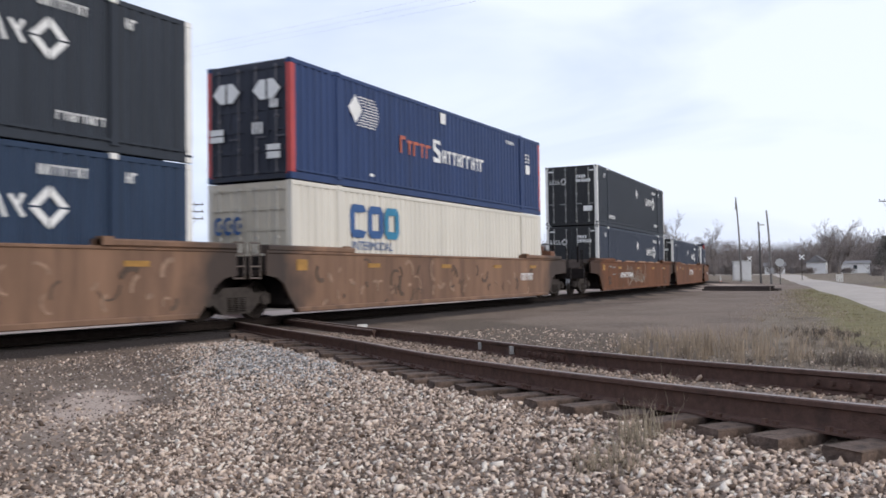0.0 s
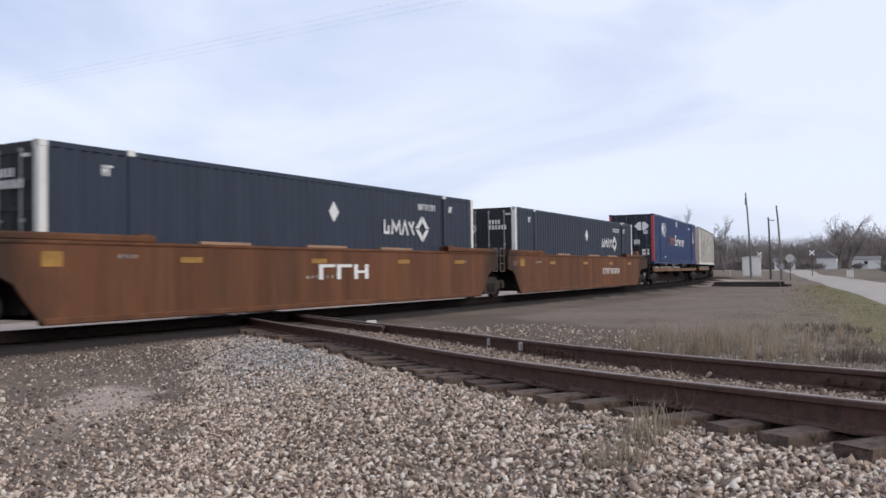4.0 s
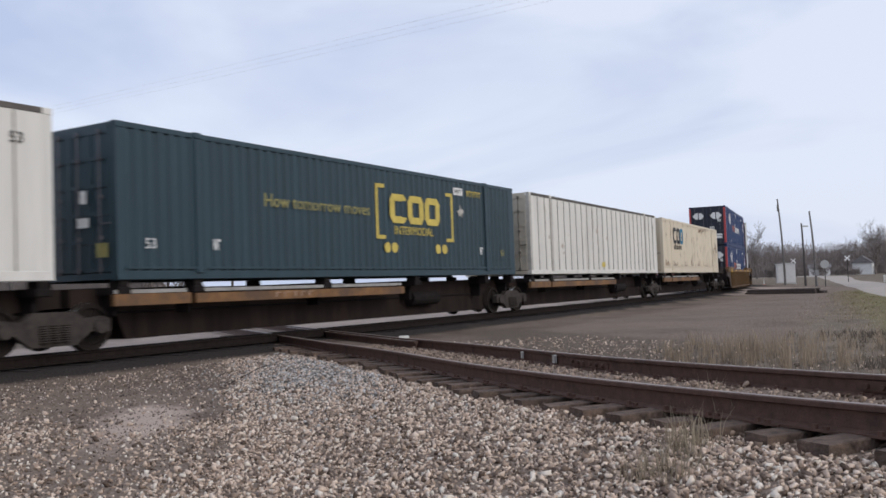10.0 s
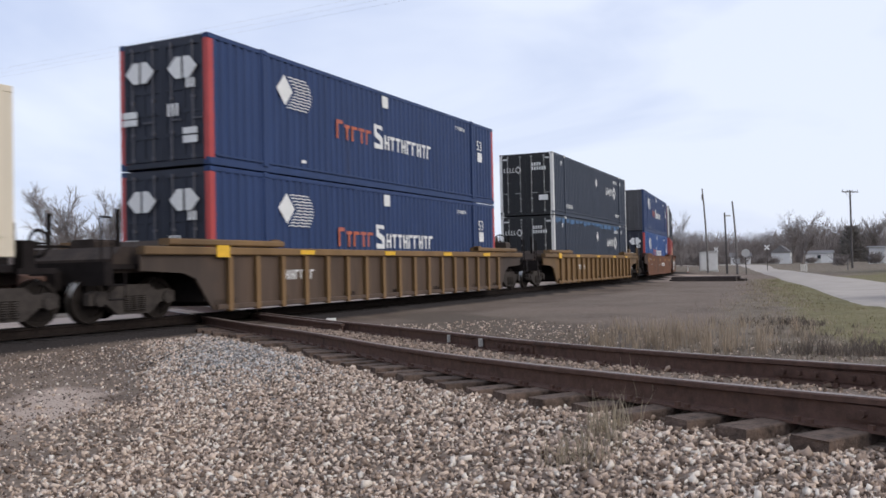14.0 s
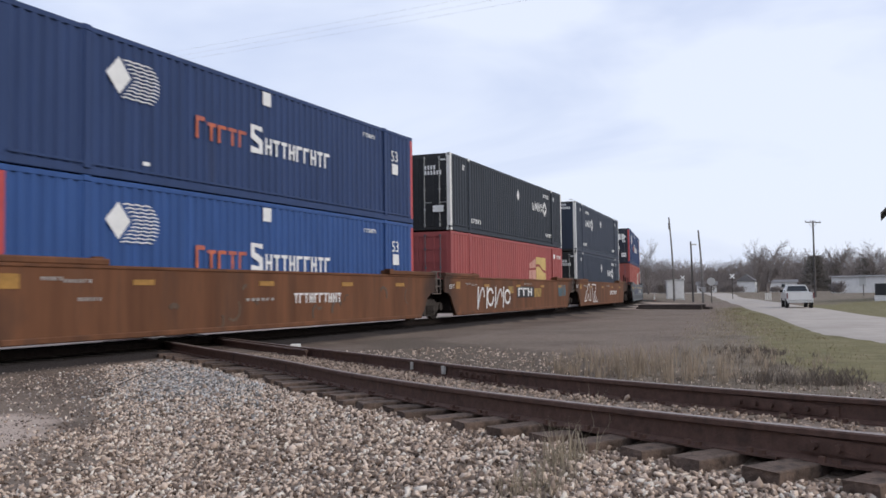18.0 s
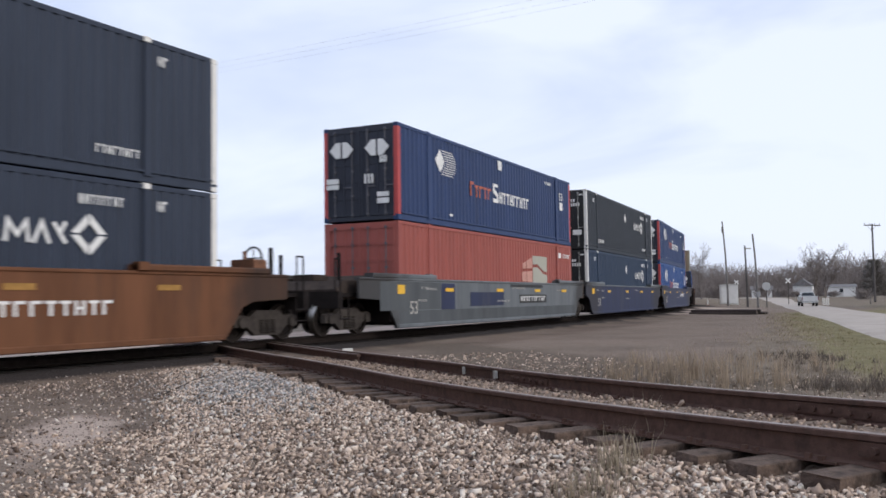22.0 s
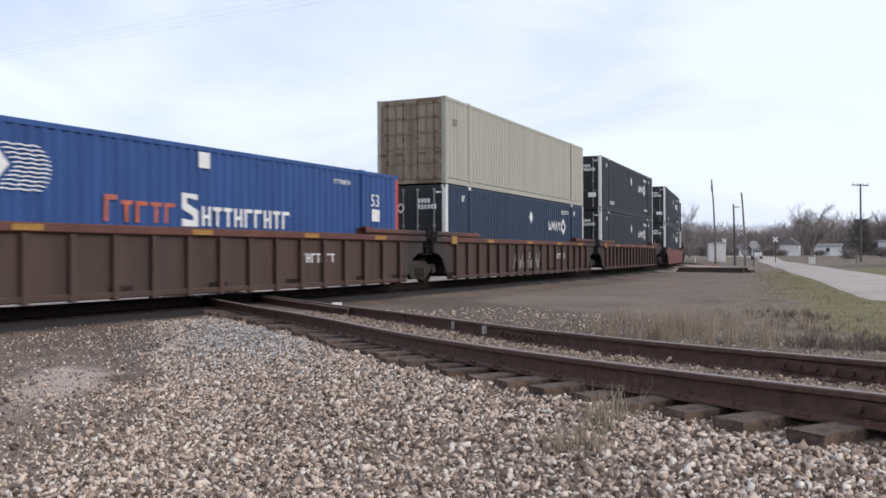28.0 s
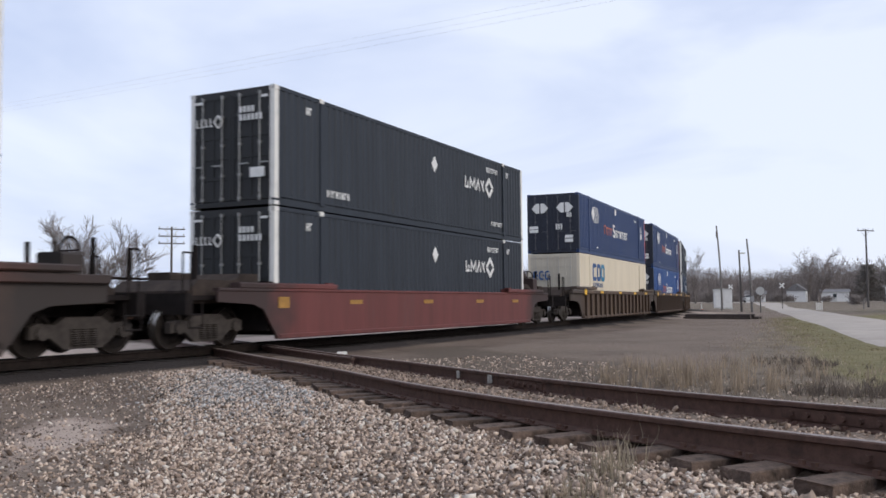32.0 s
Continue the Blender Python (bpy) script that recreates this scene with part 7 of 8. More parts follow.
p1 = pole("wooden_pole", "tall thin bare weathered wooden pole", 32.0, 94.7, 9.2, 0.115, "pole", (-0.35, 0.1))
part("pole_fitting", Shape().box(-0.46, -0.38, -0.05, 0.05, 7.9, 8.6), M["pole"], p1, "narrow grey fitting")
p2 = pole("wooden_pole", "tall bare weathered wooden pole with a meter box", 33.1, 89.0, 7.5, 0.12, "pole", (-0.3, 0.1))
part("meter_box", Shape().box(-0.17, 0.17, -0.28, -0.08, 1.1, 1.65, 0.03), M["insulator"], p2, "grey metal meter box")
p3 = pole("wooden_pole", "short dark wooden pole", 33.2, 92.2, 6.5, 0.12, "pole_dark", (-0.12, 0))
part("pole_fitting", Shape().box(-0.1, 0.5, -0.05, 0.05, 6.1, 6.25), M["galv"], p3)


def cross_pole(x, y, height, arms, label, turn=0.0, z=None):
    p = thing("utility_pole", label, "utility pole", "utility poles")
    part("shaft", Shape().bar((0, 0, 0), (0, 0, height), 0.135, 9, 0.09), M["pole_dark"], p)
    for h in arms:
        arm = part("crossarm", Shape().box(-1.25, 1.25, -0.05, 0.05, height - h, height - h + 0.11), M["pole_dark"], p)
        for k in range(4):
            xx = -1.15 + k * 0.76
            part("insulator", shared("insulator", lambda: Shape().bar((0, 0, 0), (0, 0, 0.16), 0.06, 8, 0.04)), M["insulator"], arm, at=pose(xx, 0, height - h + 0.14))
        part("arm_brace", Shape().bar((-0.7, 0.08, height - h + .05), (0, 0.1, height - h - .6), 0.025).bar((0.7, 0.08, height - h + .05), (0, 0.1, height - h - .6), 0.025), M["galv"], p)
    p.matrix_basis = pose(x, y, ground_at(x, y) - 0.1 if z is None else z, 0, 0, turn)
    return p


cross_pole(51.9, 102.7, 9.3, (0.25,), "wooden utility pole with one crossarm beside the road", 20)
cross_pole(-24.4, 86.6, 8.7, (0.3, 1.0, 1.7), "wooden utility pole with three crossarms behind the tracks", 25)
cross_pole(-28.6, 53.0, 12.4, (0.3,), "tall wooden utility pole with one crossarm behind the tracks", 20)


def sign_post(x, y, label, cat, height, mat="pole_dark"):
    p = thing("road_sign" if cat == "sign" else "crossing_sign", label, cat)
    part("post", Shape().box(-0.045, 0.045, -0.03, 0.03, 0, height), M[mat], p)
    p.matrix_basis = pose(x, y, ground_at(x, y), 0, 0, -18)
    return p


ss = sign_post(32.8, 85.9, "back of an octagonal stop sign on a metal post", "sign", 2.5)
part("sign_board", Shape().ring((0, -0.05, 2.12), "y", 0.0, 0.41, 0.02, 8), M["galv"], ss, "bare grey-white octagonal board")
for (x, y) in ((47.1, 115.8), (46.0, 132.2)):
    xb = sign_post(x, y, "white crossbuck sign at the railway crossing", "crossing sign", 3.3)
    for s in (1, -1):
        part("blade", Shape().box(-0.42, 0.42, -0.075 - 0.012 * s, -0.06 - 0.012 * s, -0.075, 0.075), M["sign_white"], xb, at=pose(0, 0, 3.1, 0, 45 * s, 0))

box_ = thing("signal_cabinet", "white metal railway equipment cabinet by the road crossing", "cabinet")
part("body", Shape().box(-1.05, 1.05, -0.7, 0.7, 0.12, 2.35, 0.03), M["siding"], box_)
part("roof", Shape().prism_y([(-1.15, 2.35), (1.15, 2.35), (1.15, 2.42), (0, 2.52), (-1.15, 2.42)], -0.8, 0.8), M["galv"], box_)
part("door", Shape().box(-0.9, -0.05, -0.735, -0.70, 0.25, 2.2), M["siding"], box_)
part("door", Shape().box(0.05, 0.9, -0.735, -0.70, 0.25, 2.2), M["siding"], box_)
part("plinth", Shape().box(-1.1, 1.1, -0.75, 0.75, -0.3, 0.12), M["galv"], box_)
box_.matrix_basis = pose(36.9, 108.9, ground_at(36.9, 108.9), 0, 0, -14)
mk = thing("marker_post", "short white marker post beside the track", "post")
part("post", Shape().bar((0, 0, 0), (0, 0, 0.6), 0.09, 8, 0.04), M["post_white"], mk)
part("foot", Shape().box(-0.12, 0.12, -0.12, 0.12, 0, 0.04), M["mark_orange"], mk)
mk.location = (30.2, 96.0, ground_at(30.2, 96.0))

# a low pile of old timbers
pile = thing("timber_pile", "low pile of dark old railway timbers on the gravel", "timber pile")
tr_ = np.random.RandomState(17)
px0, py0 = 19.9, 58.6
for row in range(2):
    for k in range(5):
        part("timber", shared("pile_timber", lambda: Shape().box(-2.2, 2.2, -0.12, 0.12, 0.0, 0.17, 0.02)), M["timber"], pile, at=pose(tr_.uniform(-.5, .5), -0.6 + k * 0.3 + tr_.normal(0, .03), row * 0.17, 0, 0, tr_.normal(0, 1.2)))
pile.matrix_basis = pose(px0, py0, ground_at(px0, py0) - 0.02, 0, 0, -38)


# ---- houses ----
def house(x, y, w, d, h, roof_h, turn, label, windows=2, up=0.0):
    ho = thing("house", label, "house", "houses across the road")
    part("wall", Shape().box(-w / 2, w / 2, -d / 2, d / 2, -0.6 - up, h), M["siding"], ho)
    part("roof", Shape().prism_x([(-d / 2 - .3, h - .05), (d / 2 + .3, h - .05), (0, h + roof_h)], -w / 2 - .3, w / 2 + .3), M["roof"], ho)
    zt = min(2.1, h - 0.3)
    for k in range(windows):
        xx = -w / 2 + (k + 0.7) * w / (windows + 0.4)
        win = part("window", Shape().box(xx - .5, xx + .5, -d / 2 - .05, -d / 2 + .02, zt * 0.48, zt), M["post_white"], ho)
        part("pane", Shape().box(xx - .42, xx + .42, -d / 2 - .07, -d / 2 - .04, zt * 0.48 + 0.08, zt - 0.08), M["window"], win)
    part("door", Shape().box(-.45, .45, -d / 2 - .06, -d / 2 + .02, 0, min(2.05, h - 0.1)), M["galv"], ho)
    ho.matrix_basis = pose(x, y, ground_at(x, y) + up, 0, 0, turn)


house(97.5, 230, 5.5, 4.6, 2.9, 1.8, 62, "small white gabled house across the road", 1)
house(105.5, 226, 6.6, 5, 2.5, 0.7, -24, "low white house with a grey roof across the road", 1)
house(71.9, 127.8, 8.4, 3.2, 1.5, 0.12, -29, "long white mobile home across the road", 0, 0.95)
house(88.0, 234, 5, 4, 2.0, 1.0, -20, "small white house beyond the road signs", 1)

# the tall grey house with a dark porch, gable towards the tracks
gh = thing("house", "tall grey gabled house with a dark porch on a white base", "house", "houses across the road")
part("wall", Shape().prism_y([(-4, -0.3), (4, -0.3), (4, 8.1), (0, 12.4), (-4, 8.1)], -4, 4), M["grey_siding"], gh)
for s in (-1, 1):
    part("roof", Shape().prism_y([(0, 12.65), (s * 4.75, 7.55), (s * 4.75, 7.4), (0, 12.35)], -4.5, 4.5), M["roof"], gh)
    part("eave_board", Shape().box(s * 4.05 - 0.08, s * 4.05 + 0.08, -4.06, -3.98, 0, 8.0), M["siding"], gh)
wn_ = part("window", Shape().box(0.6, 1.9, -4.06, -3.98, 3.6, 5.2), M["siding"], gh)
part("pane", Shape().box(0.7, 1.8, -4.08, -4.05, 3.7, 5.1), M["window"], wn_)
part("porch", Shape().box(-5.4, 4, -6.2, -4.0, 0.35, 1.35), M["door_black"], gh, "dark porch rail")
part("porch_base", Shape().box(-5.45, 4, -6.25, -4.0, -0.3, 0.33), M["siding"], gh, "white boarded base")
gh.matrix_basis = pose(50.3, 76.2, ground_at(50.3, 76.2), 0, 0, -30.5)
# four short white posts beside the road
for k in range(4):
    wp = part("white_post", shared("white_post", lambda: Shape().bar((0, 0, -0.1), (0, 0, 0.85), 0.07, 8)), M["post_white"], None, at=pose(45.2 + 0.55 * k, 100.0 + 1.7 * k, ground_at(45.2 + 0.55 * k, 100.0 + 1.7 * k)))
    tagged(wp, "short white post on the grass beside the road", "post", "white posts")

# fence posts by the field
for k in range(8):
    f_ = part("fence_post", shared("fence_post", lambda: Shape().bar((0, 0, 0), (0, 0, 1.25), 0.07, 7)), M["pole"], None, at=pose(48 + k * 4.2, 96 - k * 3.4, ground_at(48 + k * 4.2, 96 - k * 3.4)))
    tagged(f_, "weathered wooden fence post in dry grass", "fence post", "fence posts")


# ---- bare trees ----
def many_bars(segs):
    """Three-sided tapering bars from rows of (ax, ay, az, bx, by, bz, ra, rb), as one mesh."""
    s = np.array(segs)
    a, b = s[:, 0:3], s[:, 3:6]
    d = b - a
    d /= np.linalg.norm(d, axis=1, keepdims=True) + 1e-9
    h = np.where(np.abs(d[:, 2:3]) < 0.9, np.array([[0, 0, 1.0]]), np.array([[1.0, 0, 0]]))
    u = np.cross(d, h)
    u /= np.linalg.norm(u, axis=1, keepdims=True)
    w = np.cross(d, u)
    v = np.empty((len(s), 6, 3))
    for k in range(3):
        c, e = math.cos(k * 2.0944), math.sin(k * 2.0944)
        v[:, k] = a + (u * c + w * e) * s[:, 6:7]
        v[:, 3 + k] = b + (u * c + w * e) * s[:, 7:8]
    f = np.array([(0, 1, 4, 3), (1, 2, 5, 4), (2, 0, 3, 5)])
    f = (f[None] + 6 * np.arange(len(s))[:, None, None]).reshape(-1, 4)
    me = bpy.data.meshes.new("bars")
    me.vertices.add(6 * len(s))
    me.vertices.foreach_set("co", v.ravel())
    me.loops.add(f.size)
    me.loops.foreach_set("vertex_index", f.ravel())
    me.polygons.add(len(f))
    me.polygons.foreach_set("loop_start", np.arange(0, f.size, 4))
    me.update(calc_edges=True)
    me.materials.append(None)
    return me


def branch(rng, p, d, length, r, depth, out, twig_out, spread=0.55):
    """Grows a limb in three pieces with side limbs."""
    segs = 3
    for k in range(segs):
        d = d + rng.normal(0, 0.10, 3) + np.array([0, 0, 0.07])
        d /= np.linalg.norm(d)
        q = p + d * length / segs
        r2 = r * 0.80
        (out if depth > 1 else twig_out).append((*p, *q, r, r2))
        if depth > 0:
            for _ in range(2 if depth > 1 else 6):
                e = d + rng.normal(0, spread, 3)
                e[2] = abs(e[2]) * 0.8 + 0.1
                e /= np.linalg.norm(e)
                branch(rng, q, e, length * rng.uniform(0.5, 0.75), r2 * 0.55, depth - 1, out, twig_out, spread)
        p, r = q, r2


def bare_tree(x, y, height, label, seed, z=None, name="tree", depth=3, thick=1.0):
    rng = np.random.RandomState(seed)
    limbs, twigs = [], []
    base = np.array([0, 0, -0.2])
    branch(rng, base, np.array([0, 0, 1.0]), height * 0.55, height * 0.022 * thick, depth, limbs, twigs)
    branch(rng, base + [0.1, 0, 0.3], np.array([0.25, 0.1, 1.0]), height * 0.42, height * 0.014 * thick, depth - 1, limbs, twigs)
    tr = thing(name, label, "tree", "bare trees")
    part("trunk", many_bars(limbs), M["bark"], tr)
    tw = np.array(twigs)
    tw[:, 6:] = np.maximum(tw[:, 6:], 0.018 * thick)
    part("crown", many_bars(tw), M["twig"], tr, "grey-brown bare twigs")
    tr.location = (x, y, ground_at(x, y) if z is None else z)
    return tr


for x, y, h, sd in ((65.3, 146, 8.0, 23), (79, 150, 7.5, 4), (72, 165, 8, 5), (92, 160, 8, 8),
                    (-38.5, 103, 10.5, 9), (-36.2, 105, 9.5, 10), (-40.5, 105, 9.5, 12), (-38, 107, 10, 31), (52.5, 170.8, 9, 18), (45.5, 175.6, 10, 19), (43.5, 178, 9, 26)):
    bare_tree(x, y, h, "bare winter tree with fine grey-brown twigs", sd)

ev = np.random.RandomState(5)
eseg = []
for k in range(1500):
    a, z = ev.uniform(0, 6.28), ev.uniform(0.2, 7.5)
    rr = ev.uniform(0.2, 2.6) * (1 - (z / 9) ** 2)
    eseg.append((math.cos(a) * rr, math.sin(a) * rr, z, math.cos(a) * (rr + .5) + ev.normal(0, .3), math.sin(a) * (rr + .5) + ev.normal(0, .3), z + ev.uniform(-.1, .6), 0.10, 0.03))
for x, y, sc in ((91, 180, 1.0), (95.5, 181, 0.8), (100, 176, 0.9)):
    et = thing("evergreen_tree", "dark dense evergreen tree behind the houses", "tree", "evergreens")
    part("trunk", shared("evergreen_trunk", lambda: Shape().bar((0, 0, -0.3), (0, 0, 6.5), 0.22, 8, 0.05)), M["bark"], et)
    part("crown", many_bars(np.array(eseg)), M["evergreen"], et, "dark grey-green foliage")
    et.matrix_basis = pose(x, y, ground_at(x, y)) @ Matrix.Scale(sc, 4)

def wood_height(a):
    """The wood is low and far beyond the tracks, tall beyond the road."""
    d = math.degrees(a)
    up = step01(np.array([d]), 2.0, 7.0)[0] + step01(np.array([d]), -18.5, -21.5)[0]
    return 0.24 + 0.76 * float(up)


# the wood at the edge of the fields: trunks and twigs packed together
wr = np.random.RandomState(77)
segs = []
for k in range(1700):
    az = radians(wr.uniform(-44, 44))
    dist = wr.uniform(285, 338)
    x, y = math.sin(az) * dist, math.cos(az) * dist
    h = wr.uniform(8.3, 12.8) * (1 + 0.14 * math.sin(az * 23) * math.sin(az * 9 + 1) + 0.06 * math.sin(az * 61)) * wood_height(az)
    segs.append((x, y, -0.5, x + wr.normal(0, .4), y, h * 0.75, 0.13, 0.05))
    for j in range(64):
        z0 = h * wr.uniform(0.0, 0.84) ** 0.8
        l = h * wr.uniform(0.08, 0.2)
        a = wr.uniform(0, 6.28)
        sp = 1.9 * (1.15 - 0.6 * (z0 / h) ** 2)
        x0, y0 = x + wr.normal(0, sp), y + wr.normal(0, sp)
        segs.append((x0, y0, z0, x0 + math.cos(a) * l * 0.6, y0 + math.sin(a) * l * 0.6, z0 + l, 0.06, 0.025))
woods = part("woods", many_bars(segs), M["far_twig"], None)
tagged(woods, "distant grey-brown winter woods along the fields", "woods", kind="stuff")
# the dense scrub under the trees
az = np.radians(np.linspace(-48, 48, 700))
hs = 8.6 + 0.8 * np.sin(az * 31) + 0.7 * np.sin(az * 57 + 1) + 0.5 * np.sin(az * 140) + wr.normal(0, 0.4, 700)
hs = hs * np.array([wood_height(a) for a in az])
v = [(math.sin(a) * 338, math.cos(a) * 338, -1.0) for a in az] + [(math.sin(a) * 339, math.cos(a) * 339, h * 0.6) for a, h in zip(az, hs)] + [(math.sin(a) * 345, math.cos(a) * 345, h) for a, h in zip(az, hs)] + [(math.sin(a) * 360, math.cos(a) * 360, -1.0) for a in az]
n = len(az)
scrub = part("scrub", Shape().add(v, [(r * n + i, r * n + i + 1, (r + 1) * n + i + 1, (r + 1) * n + i) for r in range(3) for i in range(n - 1)]), M["far_twig"], None)
tagged(scrub, "dense grey-brown scrub under the distant trees", "scrub", kind="stuff")


def shrub(x, y, r, h, seed):
    """A leafless bush: stems fanning out of one root."""
    rng = np.random.RandomState(seed)
    rows = []
    for k in range(260):
        a, t = rng.uniform(0, 6.28), rng.uniform(0.1, 1) ** 0.6
        d = r * t * rng.uniform(0.3, 1)
        z0 = h * rng.uniform(0, 0.6)
        p0 = (math.cos(a) * d * 0.6, math.sin(a) * d * 0.6, z0)
        a += rng.normal(0, 0.5)
        rows.append((*p0, math.cos(a) * d, math.sin(a) * d, min(h, z0 + h * rng.uniform(0.15, 0.5)), 0.05, 0.02))
    sb = part("shrub", many_bars(rows), M["twig"], None, at=pose(x, y, ground_at(x, y)))
    tagged(sb, "bare grey-brown bush in the dry grass", "bush", "bare bushes")


for k, (x, y, r, h) in enumerate(((76, 190, 3, 2.0), (81, 196, 2.5, 1.8), (95, 208, 2.6, 1.6), (70, 186, 3, 3.2), (58, 178, 3, 3.0), (63, 182, 3, 2.6), (62, 126, 2, 1.6), (66, 124, 1.8, 1.8), (46, 160, 3, 3.0))):
    shrub(x, y, r, h, 300 + k)


# ---- dry grass and weeds ----
def blades(n, sample, height, seed, lean=0.35, width=0.006):
    """Grass blades: each a narrow bent strip that tapers to its tip."""
    rng = np.random.RandomState(seed)
    x, y = sample(rng, n)
    n = len(x)
    z = ground_z(x, y) - 0.02
    h = height * rng.uniform(0.4, 1.25, n)
    a = rng.uniform(0, 6.28, n)
    l = lean * h * rng.uniform(0.1, 1.2, n)
    w = width * np.maximum(1, np.hypot(x, y) / 12)
    f = a + rng.uniform(0.6, 2.5, n)
    ux, uy = np.cos(f) * w, np.sin(f) * w
    v = np.empty((n, 5, 3))
    for k, (r, up, side) in enumerate(((0, 0, -1), (0, 0, 1), (0.35, 0.6, 0.75), (0.35, 0.6, -0.75), (1, 1, 0))):
        v[:, k, 0] = x + np.cos(a) * l * r + ux * side
        v[:, k, 1] = y + np.sin(a) * l * r + uy * side
        v[:, k, 2] = z + (h + 0.02) * up
    base = 5 * np.arange(n)[:, None]
    tri = np.concatenate([base + [[0, 1, 2]], base + [[0, 2, 3]], base + [[3, 2, 4]]])
    me = bpy.data.meshes.new("blades")
    me.vertices.add(5 * n)
    me.vertices.foreach_set("co", v.ravel())
    me.loops.add(tri.size)
    me.loops.foreach_set("vertex_index", tri.ravel())
    me.polygons.add(len(tri))
    me.polygons.foreach_set("loop_start", np.arange(0, tri.size, 3))
    me.update(calc_edges=True)
    me.materials.append(None)
    return me


def tufts(rng, n, x0, x1, y0, y1, each, spread):
    cx, cy = rng.uniform(x0, x1, n // each), rng.uniform(y0, y1, n // each)
    return np.repeat(cx, each) + rng.normal(0, spread, each * len(cx)), np.repeat(cy, each) + rng.normal(0, spread, each * len(cx))


def on_verge(x, y):
    l1, l2 = far_lat(x, y)
    return step01(l2, -2.2, -3.6) * step01(l1, 5.0, 9.0) * step01((x - 3.2 - 0.433 * (y - 12.2)) * 0.92 + 0.9 * wave(x, y, 0.5, 8), -1.2, 1.4)


def verge(rng, n):
    x, y = tufts(rng, n, 2.0, 26, 9, 60, 14, 0.22)
    keep = (rng.uniform(0, 1, len(x)) < on_verge(x, y) * (0.75 + 0.5 * wave(x, y, 1.1, 47))) & (road_side(x, y) < -3.4 + 0.5 * wave(x, y, 0.7, 19))
    return x[keep], y[keep]


def green_verge(rng, n):
    x, y = tufts(rng, n, 4.0, 26, 9, 60, 10, 0.25)
    d = road_side(x, y) + 0.5 * wave(x, y, 0.7, 19)
    keep = (rng.uniform(0, 1, len(x)) < on_verge(x, y) * step01(d, -5.2, -3.8)) & (d < -2.55)
    return x[keep], y[keep]


gr = part("grass", blades(60000, verge, 0.085, 91, 1.0, 0.0042), M["dry_grass"], None)
tagged(gr, "dry straw-coloured winter grass on the verge", "grass", kind="stuff")
gg = part("grass", blades(40000, green_verge, 0.05, 92, 0.9, 0.005), M["olive_grass"], None)
tagged(gg, "short olive-green grass along the edge of the road", "grass", kind="stuff")


def siding_strip(rng, n):
    q, lat = rng.uniform(3, 19, n), -1.35 - 4.5 * rng.uniform(0, 1, n) ** 1.4
    xy = np.array([on_spur(a, b)[:2] for a, b in zip(q, lat)])
    l1, _ = far_lat(xy[:, 0], xy[:, 1])
    keep = (l1 > 4.0) & (rng.uniform(0, 1, n) < 0.5 + 0.5 * wave(xy[:, 0], xy[:, 1], 1.4, 44))
    return xy[keep, 0], xy[keep, 1]


dw = part("weeds", blades(12000, siding_strip, 0.075, 95, 1.2, 0.004), M["dead_weed"], None)
tagged(dw, "low brown dead weeds along the old siding", "weeds", "dry weeds", kind="stuff")


def weed_spot(cx, cy, sx, sy):
    """A patch of plants, each with several stalks from one root."""
    def f(rng, n):
        rx, ry = rng.normal(cx, sx, n // 6 + 1), rng.normal(cy, sy, n // 6 + 1)
        k = rng.randint(0, len(rx), n)
        return rx[k] + rng.normal(0, 0.035, n), ry[k] + rng.normal(0, 0.035, n)
    return f


STRAW = "sparse dry straw weeds growing through the gravel"
TALL = "tall thin dry straw-brown weeds beside the siding"
DARK = "dark dead weeds matted on the verge"
for k, (cx, cy, sx, sy, n, h, lean, w, mat, words) in enumerate((
        (1.13, 5.25, 0.10, 0.12, 110, 0.22, 0.5, 0.0035, "straw", STRAW), (0.85, 4.75, 0.10, 0.12, 110, 0.16, 0.5, 0.0035, "straw", STRAW),
        (1.45, 6.05, 0.10, 0.12, 16, 0.2, 0.5, 0.0035, "straw", STRAW), (1.72, 6.75, 0.06, 0.06, 14, 0.24, 0.4, 0.0035, "straw", STRAW),
        (3.0, 13.3, 0.45, 0.5, 130, 0.34, 0.35, 0.0062, "tall_weed", TALL), (3.7, 12.9, 0.45, 0.5, 200, 0.46, 0.35, 0.0062, "tall_weed", TALL),
        (4.3, 13.6, 0.6, 0.8, 190, 0.38, 0.4, 0.0062, "tall_weed", TALL), (4.7, 12.2, 0.5, 0.4, 150, 0.28, 0.45, 0.0062, "tall_weed", TALL),
        (5.4, 14.6, 0.9, 1.2, 220, 0.28, 0.45, 0.0062, "tall_weed", TALL), (4.0, 15.4, 0.6, 1.0, 120, 0.26, 0.45, 0.0062, "tall_weed", TALL),
        (5.5, 11.5, 0.28, 0.30, 300, 0.20, 0.8, 0.006, "dark_weed", DARK), (6.0, 11.2, 0.22, 0.25, 230, 0.18, 0.9, 0.006, "dark_weed", DARK),
        (5.0, 11.6, 0.2, 0.2, 80, 0.14, 0.9, 0.006, "dark_weed", DARK), (7.2, 17.0, 0.55, 0.7, 420, 0.13, 1.0, 0.006, "dark_weed", DARK),
        (6.2, 14.2, 0.5, 0.6, 200, 0.12, 1.0, 0.006, "dead_weed", DARK), (6.5, 12.6, 0.3, 0.4, 80, 0.11, 1.0, 0.006, "dark_weed", DARK))):
    wd = part("weeds", blades(n, weed_spot(cx, cy, sx, sy), h, 100 + k, lean, w), M[mat], None)
    tagged(wd, words, "weeds", "dry weeds", kind="stuff")


# ---- overhead cables ----
cross_pole(59.0, -1.0, 12.9, (0.3,), "tall wooden utility pole with one crossarm beside the road", 30)
